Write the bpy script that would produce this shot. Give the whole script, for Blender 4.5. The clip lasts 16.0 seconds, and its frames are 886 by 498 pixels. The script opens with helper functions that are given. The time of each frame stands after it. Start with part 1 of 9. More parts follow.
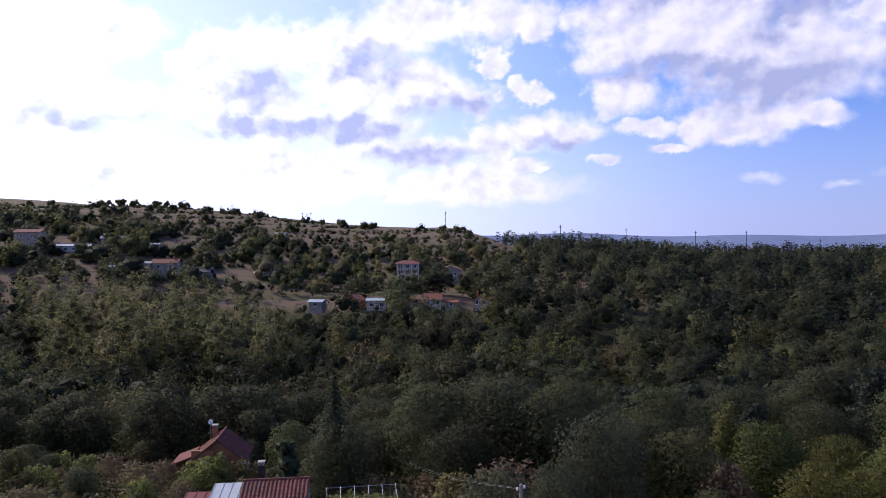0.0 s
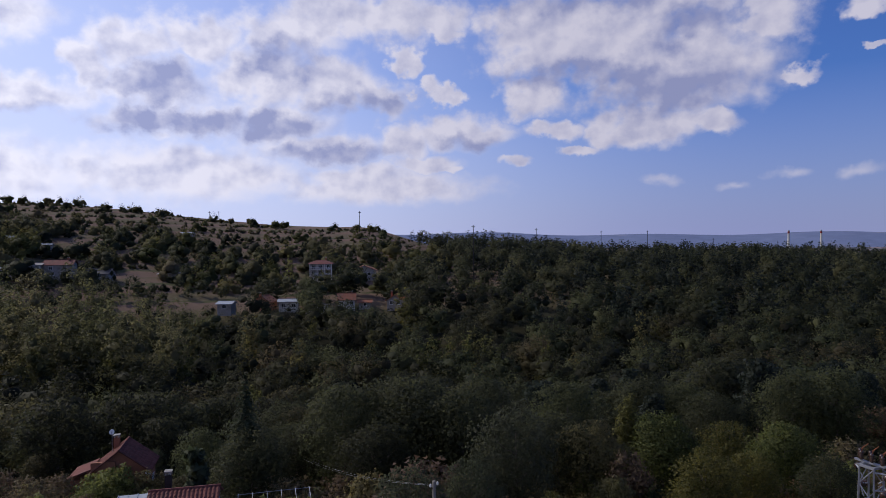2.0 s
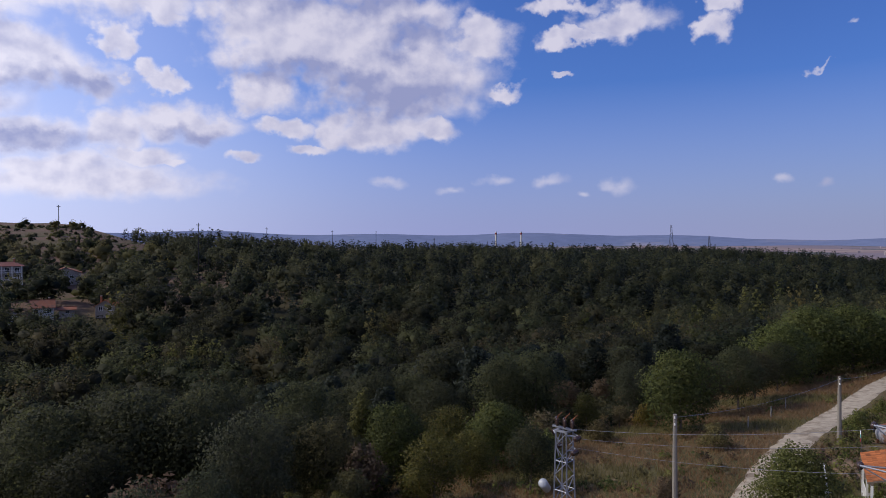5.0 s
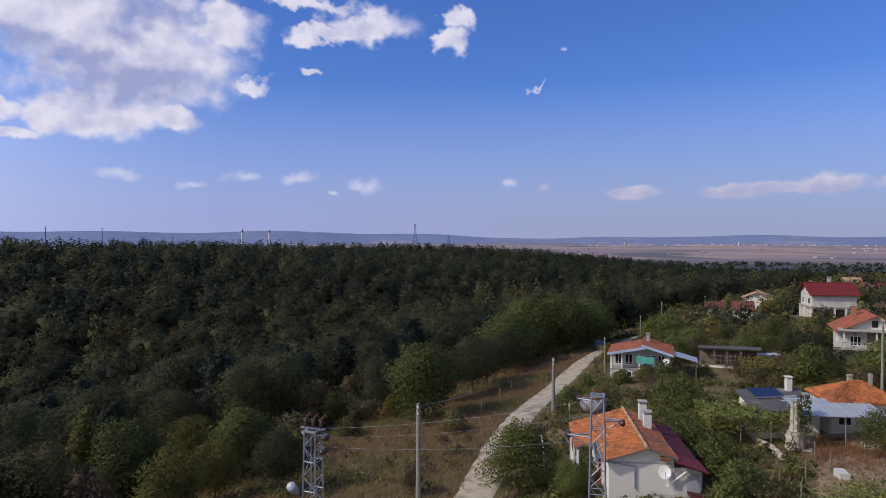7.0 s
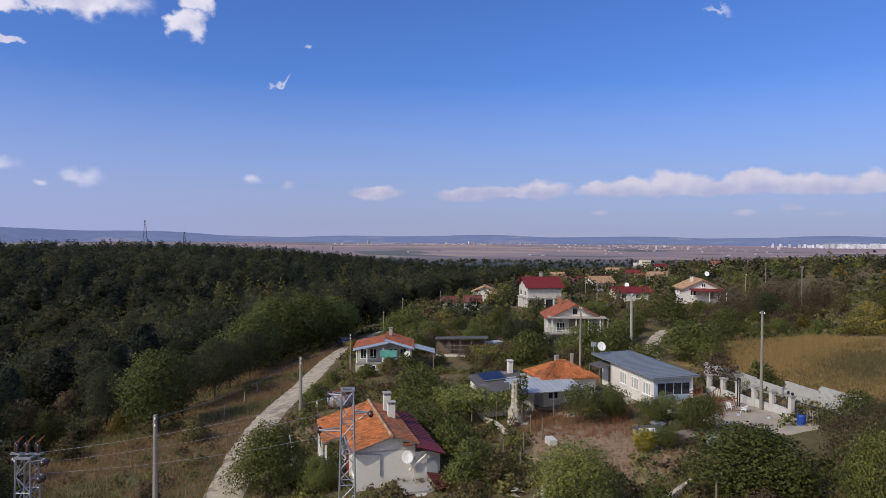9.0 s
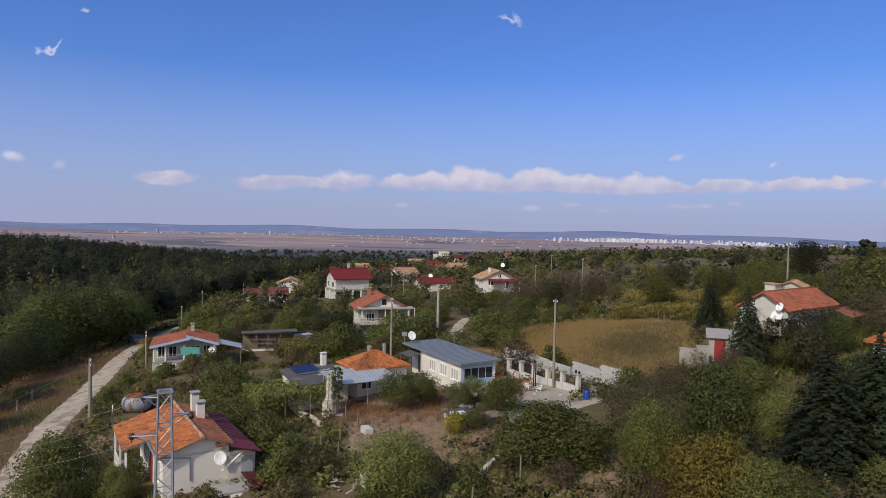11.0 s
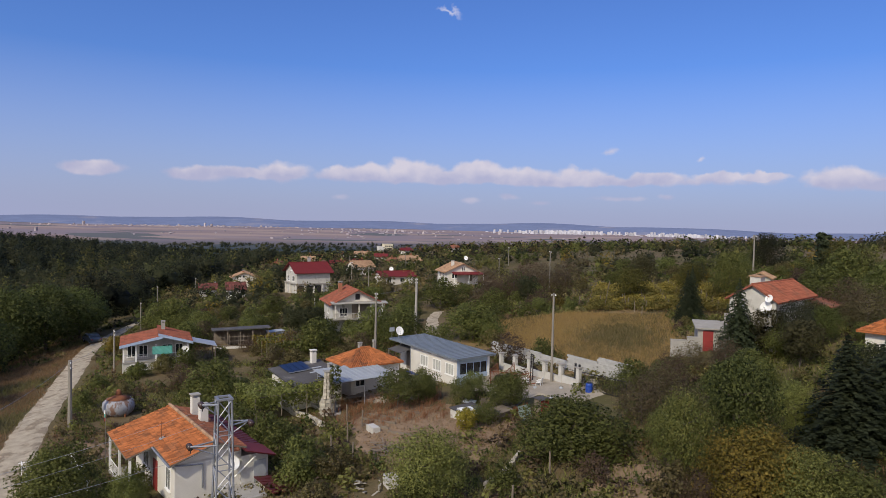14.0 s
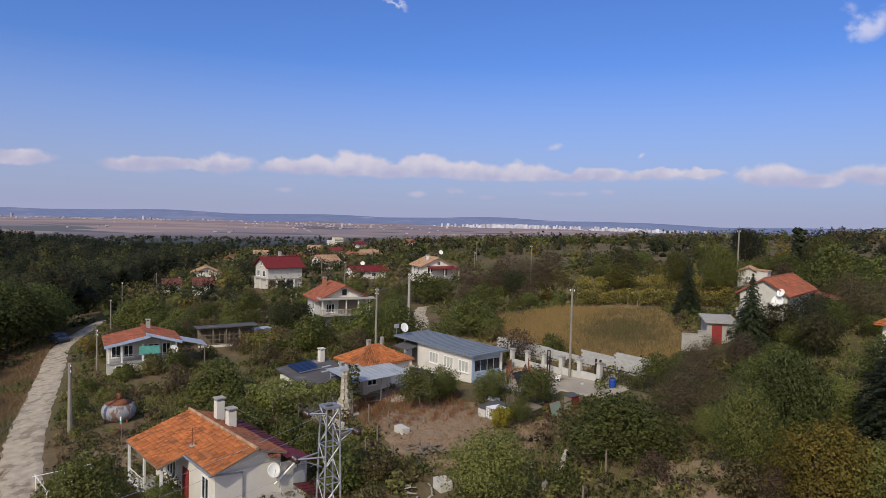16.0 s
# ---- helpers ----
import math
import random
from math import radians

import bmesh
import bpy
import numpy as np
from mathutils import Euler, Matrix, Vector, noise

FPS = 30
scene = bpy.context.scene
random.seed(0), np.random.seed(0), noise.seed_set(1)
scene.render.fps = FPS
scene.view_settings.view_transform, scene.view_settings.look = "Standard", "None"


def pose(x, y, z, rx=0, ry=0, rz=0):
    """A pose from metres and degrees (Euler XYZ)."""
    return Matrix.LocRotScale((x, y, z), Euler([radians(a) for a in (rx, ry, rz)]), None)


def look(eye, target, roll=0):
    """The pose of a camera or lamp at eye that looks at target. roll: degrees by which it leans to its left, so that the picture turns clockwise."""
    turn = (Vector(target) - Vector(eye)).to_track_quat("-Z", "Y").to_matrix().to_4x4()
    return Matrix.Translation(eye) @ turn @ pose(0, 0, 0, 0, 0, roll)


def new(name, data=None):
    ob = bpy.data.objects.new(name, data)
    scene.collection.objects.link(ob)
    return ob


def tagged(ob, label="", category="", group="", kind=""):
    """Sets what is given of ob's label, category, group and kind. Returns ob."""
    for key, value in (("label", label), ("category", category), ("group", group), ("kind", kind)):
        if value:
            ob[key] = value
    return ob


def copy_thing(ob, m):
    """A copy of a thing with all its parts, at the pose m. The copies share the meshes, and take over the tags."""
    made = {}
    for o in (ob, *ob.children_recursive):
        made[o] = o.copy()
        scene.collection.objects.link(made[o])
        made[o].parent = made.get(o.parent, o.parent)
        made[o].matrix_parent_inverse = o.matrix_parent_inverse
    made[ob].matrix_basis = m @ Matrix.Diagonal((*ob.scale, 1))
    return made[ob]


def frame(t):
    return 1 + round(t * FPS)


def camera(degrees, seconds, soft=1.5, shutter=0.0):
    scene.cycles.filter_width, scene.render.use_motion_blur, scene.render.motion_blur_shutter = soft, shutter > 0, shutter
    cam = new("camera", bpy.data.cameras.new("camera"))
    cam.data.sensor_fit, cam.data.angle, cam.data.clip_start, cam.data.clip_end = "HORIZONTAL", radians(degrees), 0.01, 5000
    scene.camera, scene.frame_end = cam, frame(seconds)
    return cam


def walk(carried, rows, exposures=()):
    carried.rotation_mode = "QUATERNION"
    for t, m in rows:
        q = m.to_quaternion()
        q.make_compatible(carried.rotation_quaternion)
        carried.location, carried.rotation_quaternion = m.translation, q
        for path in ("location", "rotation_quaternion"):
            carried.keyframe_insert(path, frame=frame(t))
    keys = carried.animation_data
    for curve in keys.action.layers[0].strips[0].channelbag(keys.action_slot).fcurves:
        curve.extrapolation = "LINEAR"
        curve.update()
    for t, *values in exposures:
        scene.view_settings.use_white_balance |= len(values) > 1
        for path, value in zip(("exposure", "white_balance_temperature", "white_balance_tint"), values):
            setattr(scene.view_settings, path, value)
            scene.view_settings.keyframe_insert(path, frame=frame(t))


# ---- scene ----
# ---- camera ----
cam = camera(68.0, 16.0, soft=0.5)
PATH = [
    (0, (-0.277, -0.624, 16.409), (-0.264, 1.376, 16.389), -0.3),
    (0.5, (-0.289, -0.761, 16.448), (-0.239, 1.239, 16.427), -0.3),
    (1, (-0.295, -0.914, 16.495), (-0.186, 1.083, 16.474), -0.4),
    (1.5, (-0.272, -1.062, 16.540), (-0.094, 0.930, 16.517), -0.4),
    (2, (-0.270, -1.189, 16.582), (0.003, 0.793, 16.558), -0.4),
    (2.5, (-0.275, -1.268, 16.626), (0.111, 0.695, 16.600), -0.4),
    (3, (-0.331, -1.321, 16.647), (0.174, 0.615, 16.620), -0.4),
    (5.5, (-0.846, -1.396, 16.599), (0.336, 0.217, 16.569), -0.1),
    (6, (-0.778, -1.404, 16.609), (0.556, 0.087, 16.578), -0.1),
    (6.5, (-0.695, -1.351, 16.628), (0.768, 0.013, 16.595), -0.1),
    (7, (-0.668, -1.348, 16.648), (0.921, -0.133, 16.612), 0.0),
    (7.5, (-0.719, -1.357, 16.663), (0.966, -0.281, 16.627), 0.2),
    (8, (-0.85, -1.362, 16.661), (0.936, -0.463, 16.626), 0.1),
    (8.5, (-1.029, -1.378, 16.664), (0.832, -0.646, 16.628), 0.2),
    (9, (-1.257, -1.341, 16.691), (0.671, -0.81, 16.653), 0.4),
    (9.5, (-1.589, -1.194, 16.73), (0.385, -0.875, 16.691), 0.8),
    (10, (-1.883, -0.931, 16.772), (0.114, -0.837, 16.731), 1.0),
    (12.5, (-1.906, 1.604, 16.891), (0.09, 1.485, 16.828), 1.3),
    (13, (-1.674, 2.581, 16.9), (0.319, 2.424, 16.833), 1.2),
    (13.5, (-1.281, 3.795, 16.909), (0.708, 3.598, 16.837), 1.3),
    (14, (-0.799, 5.144, 16.923), (1.185, 4.903, 16.846), 1.3),
    (14.5, (-0.241, 6.58, 16.924), (1.737, 6.298, 16.841), 1.3),
    (15, (0.348, 8.122, 16.884), (2.32, 7.801, 16.799), 1.4),
    (15.5, (0.946, 9.738, 16.846), (2.911, 9.376, 16.758), 1.4),
    (16, (1.58, 11.445, 16.823), (3.537, 11.043, 16.731), 1.5),
]
EXPO = [(0.0, 0.24, 6050, 16), (0.5, 0.06, 6050, 16), (1.0, -0.15, 6050, 16), (1.5, -0.36, 6050, 15), (2.0, -0.49, 6050, 15), (2.5, -0.58, 6050, 15), (3.2, -0.57, 6050, 16), (5.3, -0.24, 6100, 15), (7.0, -0.10, 6150, 13), (9.0, -0.01, 6300, 11), (12.3, -0.01, 6500, 10), (16.0, -0.02, 6550, 10)]
walk(cam, [(t, look(eye, target, roll)) for t, eye, target, roll in PATH], EXPO)

# ---- sky and sun ----
SUN_AZ, SUN_EL = radians(54), radians(40)  # azimuth: to the left of +y
world = bpy.data.worlds.new("sky")
scene.world = world
world.use_nodes = True
wt = world.node_tree
wt.nodes.clear()


class Maths:
    """Short hand for node arithmetic in one tree."""

    def __init__(self, tree):
        self.t = tree

    def put(self, socket, v):
        if hasattr(v, "is_linked"):
            self.t.links.new(v, socket)
        else:
            socket.default_value = v

    def m(self, op, a, b=0.0, c=0.0, clamp=False):
        n = self.t.nodes.new("ShaderNodeMath")
        n.operation, n.use_clamp = op, clamp
        for s, v in zip(n.inputs, (a, b, c)):
            self.put(s, v)
        return n.outputs[0]

    def ramp(self, v, lo, hi, a=0.0, b=1.0, smooth=True):
        n = self.t.nodes.new("ShaderNodeMapRange")
        n.interpolation_type = "SMOOTHSTEP" if smooth else "LINEAR"
        for s, x in zip(n.inputs, (v, lo, hi, a, b)):
            self.put(s, x)
        return n.outputs[0]

    def mix(self, f, a, b, blend="MIX"):
        n = self.t.nodes.new("ShaderNodeMix")
        n.data_type, n.blend_type = "RGBA", blend
        n.clamp_factor = True
        self.put(n.inputs[0], f)
        for s, x in ((n.inputs[6], a), (n.inputs[7], b)):
            self.put(s, (*x, 1.0) if isinstance(x, tuple) and len(x) == 3 else x)
        return n.outputs[2]

    def noise(self, vec, scale, detail=4.0, rough=0.5, distort=0.0):
        n = self.t.nodes.new("ShaderNodeTexNoise")
        for k, v in (("Vector", vec), ("Scale", scale), ("Detail", detail), ("Roughness", rough), ("Distortion", distort)):
            if v is not None:
                self.put(n.inputs[k], v)
        return n.outputs[0]

    def xyz(self, x, y, z):
        n = self.t.nodes.new("ShaderNodeCombineXYZ")
        for s, v in zip(n.inputs, (x, y, z)):
            self.put(s, v)
        return n.outputs[0]


k = Maths(wt)
tc = wt.nodes.new("ShaderNodeTexCoord")
sep = wt.nodes.new("ShaderNodeSeparateXYZ")
wt.links.new(tc.outputs["Generated"], sep.inputs[0])
dx, dy, dz = sep.outputs
nishita = wt.nodes.new("ShaderNodeTexSky")
nishita.sky_type, nishita.sun_disc = "NISHITA", False
nishita.sun_elevation, nishita.sun_rotation = SUN_EL, -SUN_AZ
nishita.air_density, nishita.dust_density, nishita.ozone_density = 1.0, 1.6, 1.5
# azimuth (degrees to the right of +y) and elevation of the way looked
az = k.m("DEGREES", k.m("ARCTAN2", dx, dy))
el = k.m("DEGREES", k.m("ARCSINE", dz))


# clouds as (azimuth, elevation, half width, half height), in degrees
HEAP = [(19.9, 16.6, 9.4, 3.4), (27.3, 14.0, 8.1, 4.5), (15.8, 12.4, 3.0, 2.0), (25.4, 9.5, 5.2, 1.9), (30.3, 9.2, 1.9, 1.1), (34.4, 16.8, 2.9, 2.0), (36.3, 12.7, 1.7, 0.8), (21.6, 8.7, 2.0, 1.3), (15.0, 17.9, 4.7, 2.3), (27.3, 18.9, 5.7, 1.9), (22, 22.5, 12, 3.2)]
DRIFT = [(4.8, 8.3, 2.1, 1.5), (6.2, 6.6, 3.3, 0.9), (11.0, 9.2, 3.1, 1.1), (17.1, 9.3, 2.7, 0.7), (14.5, 6.8, 1.2, 0.5), (19.3, 7.6, 2.2, 0.5), (3.4, 12.2, 2.0, 1.8), (6.6, 13.2, 1.4, 0.9), (8.7, 12.2, 1.2, 0.7), (5.0, 15.3, 1.2, 1.1), (8.2, 17.2, 1.9, 1.0), (8.6, 6.1, 1.0, 0.4),
         (46.3, 17.7, 3.8, 1.6), (42.2, 16.5, 2.9, 0.7), (41.0, 19.2, 3.8, 0.7), (53.2, 16.6, 1.2, 1.3), (53.7, 18.4, 1.0, 0.9), (41.2, 14.1, 0.9, 0.4)]
SUNSIDE = [(-27.8, 16.2, 4.6, 1.9), (-25.7, 11.2, 5.1, 1.6), (-31.8, 9.5, 4.4, 2.1), (-30.8, 14.6, 3.9, 2.6), (-17.4, 15.8, 3.8, 1.9), (-16.2, 12.4, 4.9, 2.2), (-20.1, 13.6, 1.8, 1.7), (-12.2, 16.2, 2.7, 1.9), (-5.8, 17.3, 4.5, 2.2), (-7.2, 13.6, 4.4, 2.7), (-2.0, 13.3, 4.6, 2.3), (-13.6, 9.7, 7.0, 1.4),
           (-6.3, 10.0, 4.7, 1.9), (1.5, 12.5, 4.2, 1.6), (-1.9, 18.9, 4.3, 1.7), (3.2, 18.8, 4.9, 2.1), (7.6, 18.3, 2.7, 1.6), (-2.0, 7.8, 5.5, 1.2)]
SUNLOW = [(4.1, 8.2, 1.9, 1.5), (0.4, 5.7, 5.3, 0.9), (4.4, 15.7, 1.0, 0.9), (7.8, 12.4, 1.6, 0.6), (8.8, 9.3, 4.7, 1.4), (17.5, 9.4, 2.8, 0.7), (-14, 5.6, 10, 2.2), (-29, 5.4, 8, 2.4), (2, 4.6, 9, 1.3), (-70, 19, 34, 13), (-130, 22, 60, 14), (2, 26, 26, 4.5)]
BELLY = [(-25.0, 9.3, 5.5, 0.9), (-15.8, 12.6, 3.4, 1.4), (-13.2, 9.5, 6.7, 1.0), (-6.1, 9.6, 4.3, 1.0), (1.2, 11.4, 3.7, 1.1), (-2.0, 7.4, 4.8, 0.6), (-5.8, 15.1, 2.3, 1.4), (21.2, 13.8, 6.9, 1.0), (26.8, 12.3, 5.7, 1.8), (4.4, 11.9, 2.1, 1.1), (10.8, 8.4, 2.4, 0.6), (28.3, 17.1, 2.9, 1.3), (20, 20.5, 9, 1.6)]
PUFF = [(26.3, 4.9, 1.9, 0.55), (35.8, 5.0, 1.9, 0.55), (40.2, 5.0, 1.6, 0.6), (46.0, 4.5, 1.5, 0.7), (58.1, 4.5, 0.9, 0.4), (61.1, 4.3, 0.7, 0.45), (60.4, 12.8, 0.5, 0.2), (31.9, 4.2, 1.3, 0.4), (43.2, 3.9, 0.7, 0.3), (62.3, 15.2, 0.6, 0.3), (111.0, 6.4, 0.9, 0.42), (115.6, 2.6, 0.8, 0.28),
        (118.1, 5.8, 0.6, 0.25), (99.3, 2.0, 1.0, 0.32), (102.7, 2.5, 1.1, 0.28), (105.2, 2.0, 1.3, 0.28), (112.0, 2.4, 2.8, 0.26), (87.9, 2.1, 0.9, 0.32), (97.2, 17.5, 1.5, 0.25), (134.1, 14.3, 1.5, 1.4)]
BANK = [(103, 3.9, 22, 0.55), (68.7, 3.7, 2.7, 0.58), (76.4, 3.6, 3.1, 0.68), (83.3, 4.1, 2.5, 0.92), (89.7, 4.2, 3.6, 0.86), (94.4, 4.5, 3.2, 1.0), (100.0, 4.5, 2.8, 0.9), (103.9, 4.2, 3.9, 0.85), (108.7, 4.3, 2.4, 0.75), (114.7, 4.1, 3.0, 0.6), (119.4, 4.2, 2.3, 0.52), (122.7, 4.2, 2.5, 0.4), (128.0, 4.1, 2.9, 1.0),
        (130.8, 3.6, 2.6, 0.62), (80.0, 3.8, 2.8, 0.5), (97.1, 4.0, 6.2, 0.72), (136, 4.0, 4.0, 0.9)]


def vec(op, a, b, c=None):
    n = wt.nodes.new("ShaderNodeVectorMath")
    n.operation = op
    for s, v in zip(n.inputs, (a, b, c)):
        if v is not None:
            k.put(s, v)
    return n.outputs["Value" if op == "LENGTH" else "Vector"]


def billow(at, scale, detail, rough):
    n = wt.nodes.new("ShaderNodeTexNoise")
    k.put(n.inputs["Vector"], at)
    for key, v in (("Scale", scale), ("Detail", detail), ("Roughness", rough)):
        n.inputs[key].default_value = v
    return n.outputs[0], n.outputs[1]


def covered(at, clouds, melt):
    """How deep within a group of clouds a place of the sky lies: 1 in a middle, 0 on an edge."""
    near = None
    for a, e, w, h in clouds:
        d = vec("LENGTH", vec("MULTIPLY_ADD", at, (1 / w, 1 / h, 0.0), (-a / w, -e / h, 0.0)), None)
        near = d if near is None else k.m("SMOOTH_MIN", near, d, melt)
    return k.m("SUBTRACT", 1.0, near)


# the sky's places bent by billows, less so towards the horizon
spot = k.xyz(az, el, 0.0)
grow = k.ramp(el, 2.5, 12.0, 0.16, 1.0, smooth=False)
squash = k.xyz(az, k.m("MULTIPLY", el, 1.1), 3.0)
_, bend = billow(squash, 0.30, 4.0, 0.5)
_, frill = billow(squash, 1.1, 4.0, 0.55)
off = vec("ADD", vec("MULTIPLY", vec("SUBTRACT", bend, (0.5, 0.5, 0.5)), (6.0, 4.4, 0.0)), vec("MULTIPLY", vec("SUBTRACT", frill, (0.5, 0.5, 0.5)), (1.3, 1.1, 0.0)))
warped = vec("ADD", spot, vec("MULTIPLY", off, k.xyz(grow, grow, 0.0)))
fine, _ = billow(squash, 0.6, 5.0, 0.48)
grain = k.m("MULTIPLY", k.m("SUBTRACT", fine, 0.5), 1.2)
thick = covered(warped, HEAP + DRIFT, 0.15)
veiled = covered(warped, SUNSIDE + SUNLOW, 0.25)
deep = k.m("MAXIMUM", thick, veiled)
dens = k.m("MAXIMUM", k.ramp(k.m("ADD", k.m("MULTIPLY", thick, 1.4), k.m("MULTIPLY", grain, 1.15)), -0.3, 0.62), k.ramp(k.m("ADD", k.m("MULTIPLY", veiled, 1.3), grain), -0.5, 0.6))
puffed = k.ramp(k.m("ADD", covered(warped, PUFF, 0.05), k.m("MULTIPLY", grain, 1.3)), -0.1, 0.9, 0.0, 0.6)
row = covered(warped, BANK, 0.12)
east = k.ramp(k.m("ADD", row, k.m("MULTIPLY", grain, 0.7)), -0.08, 0.38)
dens = k.m("MAXIMUM", k.m("MAXIMUM", dens, puffed), k.m("MULTIPLY", east, 0.82))
# lit edges and crests, blue-grey bellies
sunlit = vec("ADD", squash, (-0.55, 0.75, 0.0))
here, _ = billow(squash, 0.36, 4.0, 0.5)
ahead, _ = billow(sunlit, 0.36, 4.0, 0.5)
relief = k.m("SUBTRACT", here, ahead)
belly_at = k.ramp(k.m("ADD", covered(warped, BELLY, 0.3), k.m("MULTIPLY", grain, 0.6)), -0.7, 0.5)
lit = k.m("ADD", k.m("ADD", 0.78, k.m("MULTIPLY", relief, 1.9)), k.m("SUBTRACT", k.ramp(deep, 0.55, 0.0, 0.0, 0.22), k.m("MULTIPLY", belly_at, 0.72)), clamp=True)
sunward = k.ramp(k.m("ABSOLUTE", k.m("ADD", az, 44.0)), 70.0, 5.0)
belly = k.mix(sunward, (0.37, 0.40, 0.62), (0.52, 0.57, 0.86))
cloud = k.mix(lit, belly, k.mix(sunward, (0.80, 0.77, 0.86), (1.30, 1.28, 1.36)))
low_lit = k.m("ADD", k.ramp(el, 3.5, 4.9, 0.1, 0.85), k.m("MULTIPLY", relief, 2.2), clamp=True)
cloud = k.mix(k.m("MULTIPLY", k.ramp(az, 55.0, 66.0), k.ramp(el, 9.0, 7.0)), cloud, k.mix(low_lit, (0.46, 0.455, 0.63), (0.72, 0.66, 0.73)))
blue = k.mix(1.0, nishita.outputs[0], (0.052, 0.080, 0.146), "MULTIPLY")
haze = k.ramp(el, 13.0, -1.0, 0.0, 0.85, smooth=False)
blue = k.mix(haze, blue, k.mix(sunward, k.mix(k.ramp(az, 75.0, 25.0), (0.43, 0.455, 0.66), (0.455, 0.49, 0.82)), (0.94, 0.98, 1.28)))
veil = k.m("MULTIPLY", k.ramp(k.m("ABSOLUTE", k.m("ADD", az, 55.0)), 92.0, 12.0), k.ramp(el, 30.0, 4.0, 0.55, 0.9))
blue = k.mix(veil, blue, (1.0, 1.07, 1.34))
skycol = k.mix(dens, blue, cloud)
bg = wt.nodes.new("ShaderNodeBackground")
wt.links.new(skycol, bg.inputs[0])
bg.inputs[1].default_value = 1.0
wo = wt.nodes.new("ShaderNodeOutputWorld")
wt.links.new(bg.outputs[0], wo.inputs[0])

lamp = bpy.data.lights.new("sun", "SUN")
lamp.energy, lamp.angle, lamp.color = 3.1, radians(0.6), (1.0, 0.90, 0.69)
toward = Vector((-math.sin(SUN_AZ) * math.cos(SUN_EL), math.cos(SUN_AZ) * math.cos(SUN_EL), math.sin(SUN_EL)))
new("sun", lamp).matrix_world = look(toward * 50 + Vector((0, 0, 60)), (0, 0, 60))

# ---- materials ----
def surface(name, base, rough=0.8, vary=0.25, scale=1.0, bump=0.1, metal=0.0, spots=None, spot_scale=0.3, spot_at=0.55, island=0.0, objv=0.0, spec=0.3, stretch=(1, 1, 1)):
    """Base colour varied at two scales, with relief. spots: colour of stains or patches. island: variation from piece to piece."""
    ma = bpy.data.materials.new(name)
    ma.use_nodes = True
    t = ma.node_tree
    b = t.nodes["Principled BSDF"]
    q = Maths(t)
    co = t.nodes.new("ShaderNodeTexCoord").outputs["Object"]
    if stretch != (1, 1, 1):
        mp = t.nodes.new("ShaderNodeMapping")
        mp.inputs["Scale"].default_value = stretch
        t.links.new(co, mp.inputs[0])
        co = mp.outputs[0]
    fine = q.noise(co, 14.0 * scale, 5.0, 0.65)
    wide = q.noise(co, 1.3 * scale, 3.0, 0.5)
    v = q.m("ADD", q.m("MULTIPLY", q.m("SUBTRACT", fine, 0.5), vary * 1.6), q.m("MULTIPLY", q.m("SUBTRACT", wide, 0.5), vary * 2.0))
    if island:
        g = t.nodes.new("ShaderNodeNewGeometry")
        v = q.m("ADD", v, q.m("MULTIPLY", q.m("SUBTRACT", g.outputs["Random Per Island"], 0.5), island))
    if objv:
        oi = t.nodes.new("ShaderNodeObjectInfo")
        v = q.m("ADD", v, q.m("MULTIPLY", q.m("SUBTRACT", oi.outputs["Random"], 0.5), objv))
    col = (*base, 1.0)
    if spots:
        col = q.mix(q.ramp(q.noise(co, spot_scale * scale, 5.0, 0.6), spot_at, spot_at + 0.12), (*base, 1.0), (*spots, 1.0))
    hsv = t.nodes.new("ShaderNodeHueSaturation")
    q.put(hsv.inputs["Color"], col)
    q.put(hsv.inputs["Value"], q.m("ADD", v, 1.0))
    t.links.new(hsv.outputs[0], b.inputs["Base Color"])
    b.inputs["Roughness"].default_value = rough
    b.inputs["Metallic"].default_value = metal
    b.inputs["Specular IOR Level"].default_value = spec
    if bump:
        bn = t.nodes.new("ShaderNodeBump")
        bn.inputs["Strength"].default_value = bump
        bn.inputs["Distance"].default_value = 0.03
        t.links.new(fine, bn.inputs["Height"])
        t.links.new(bn.outputs[0], b.inputs["Normal"])
    return ma


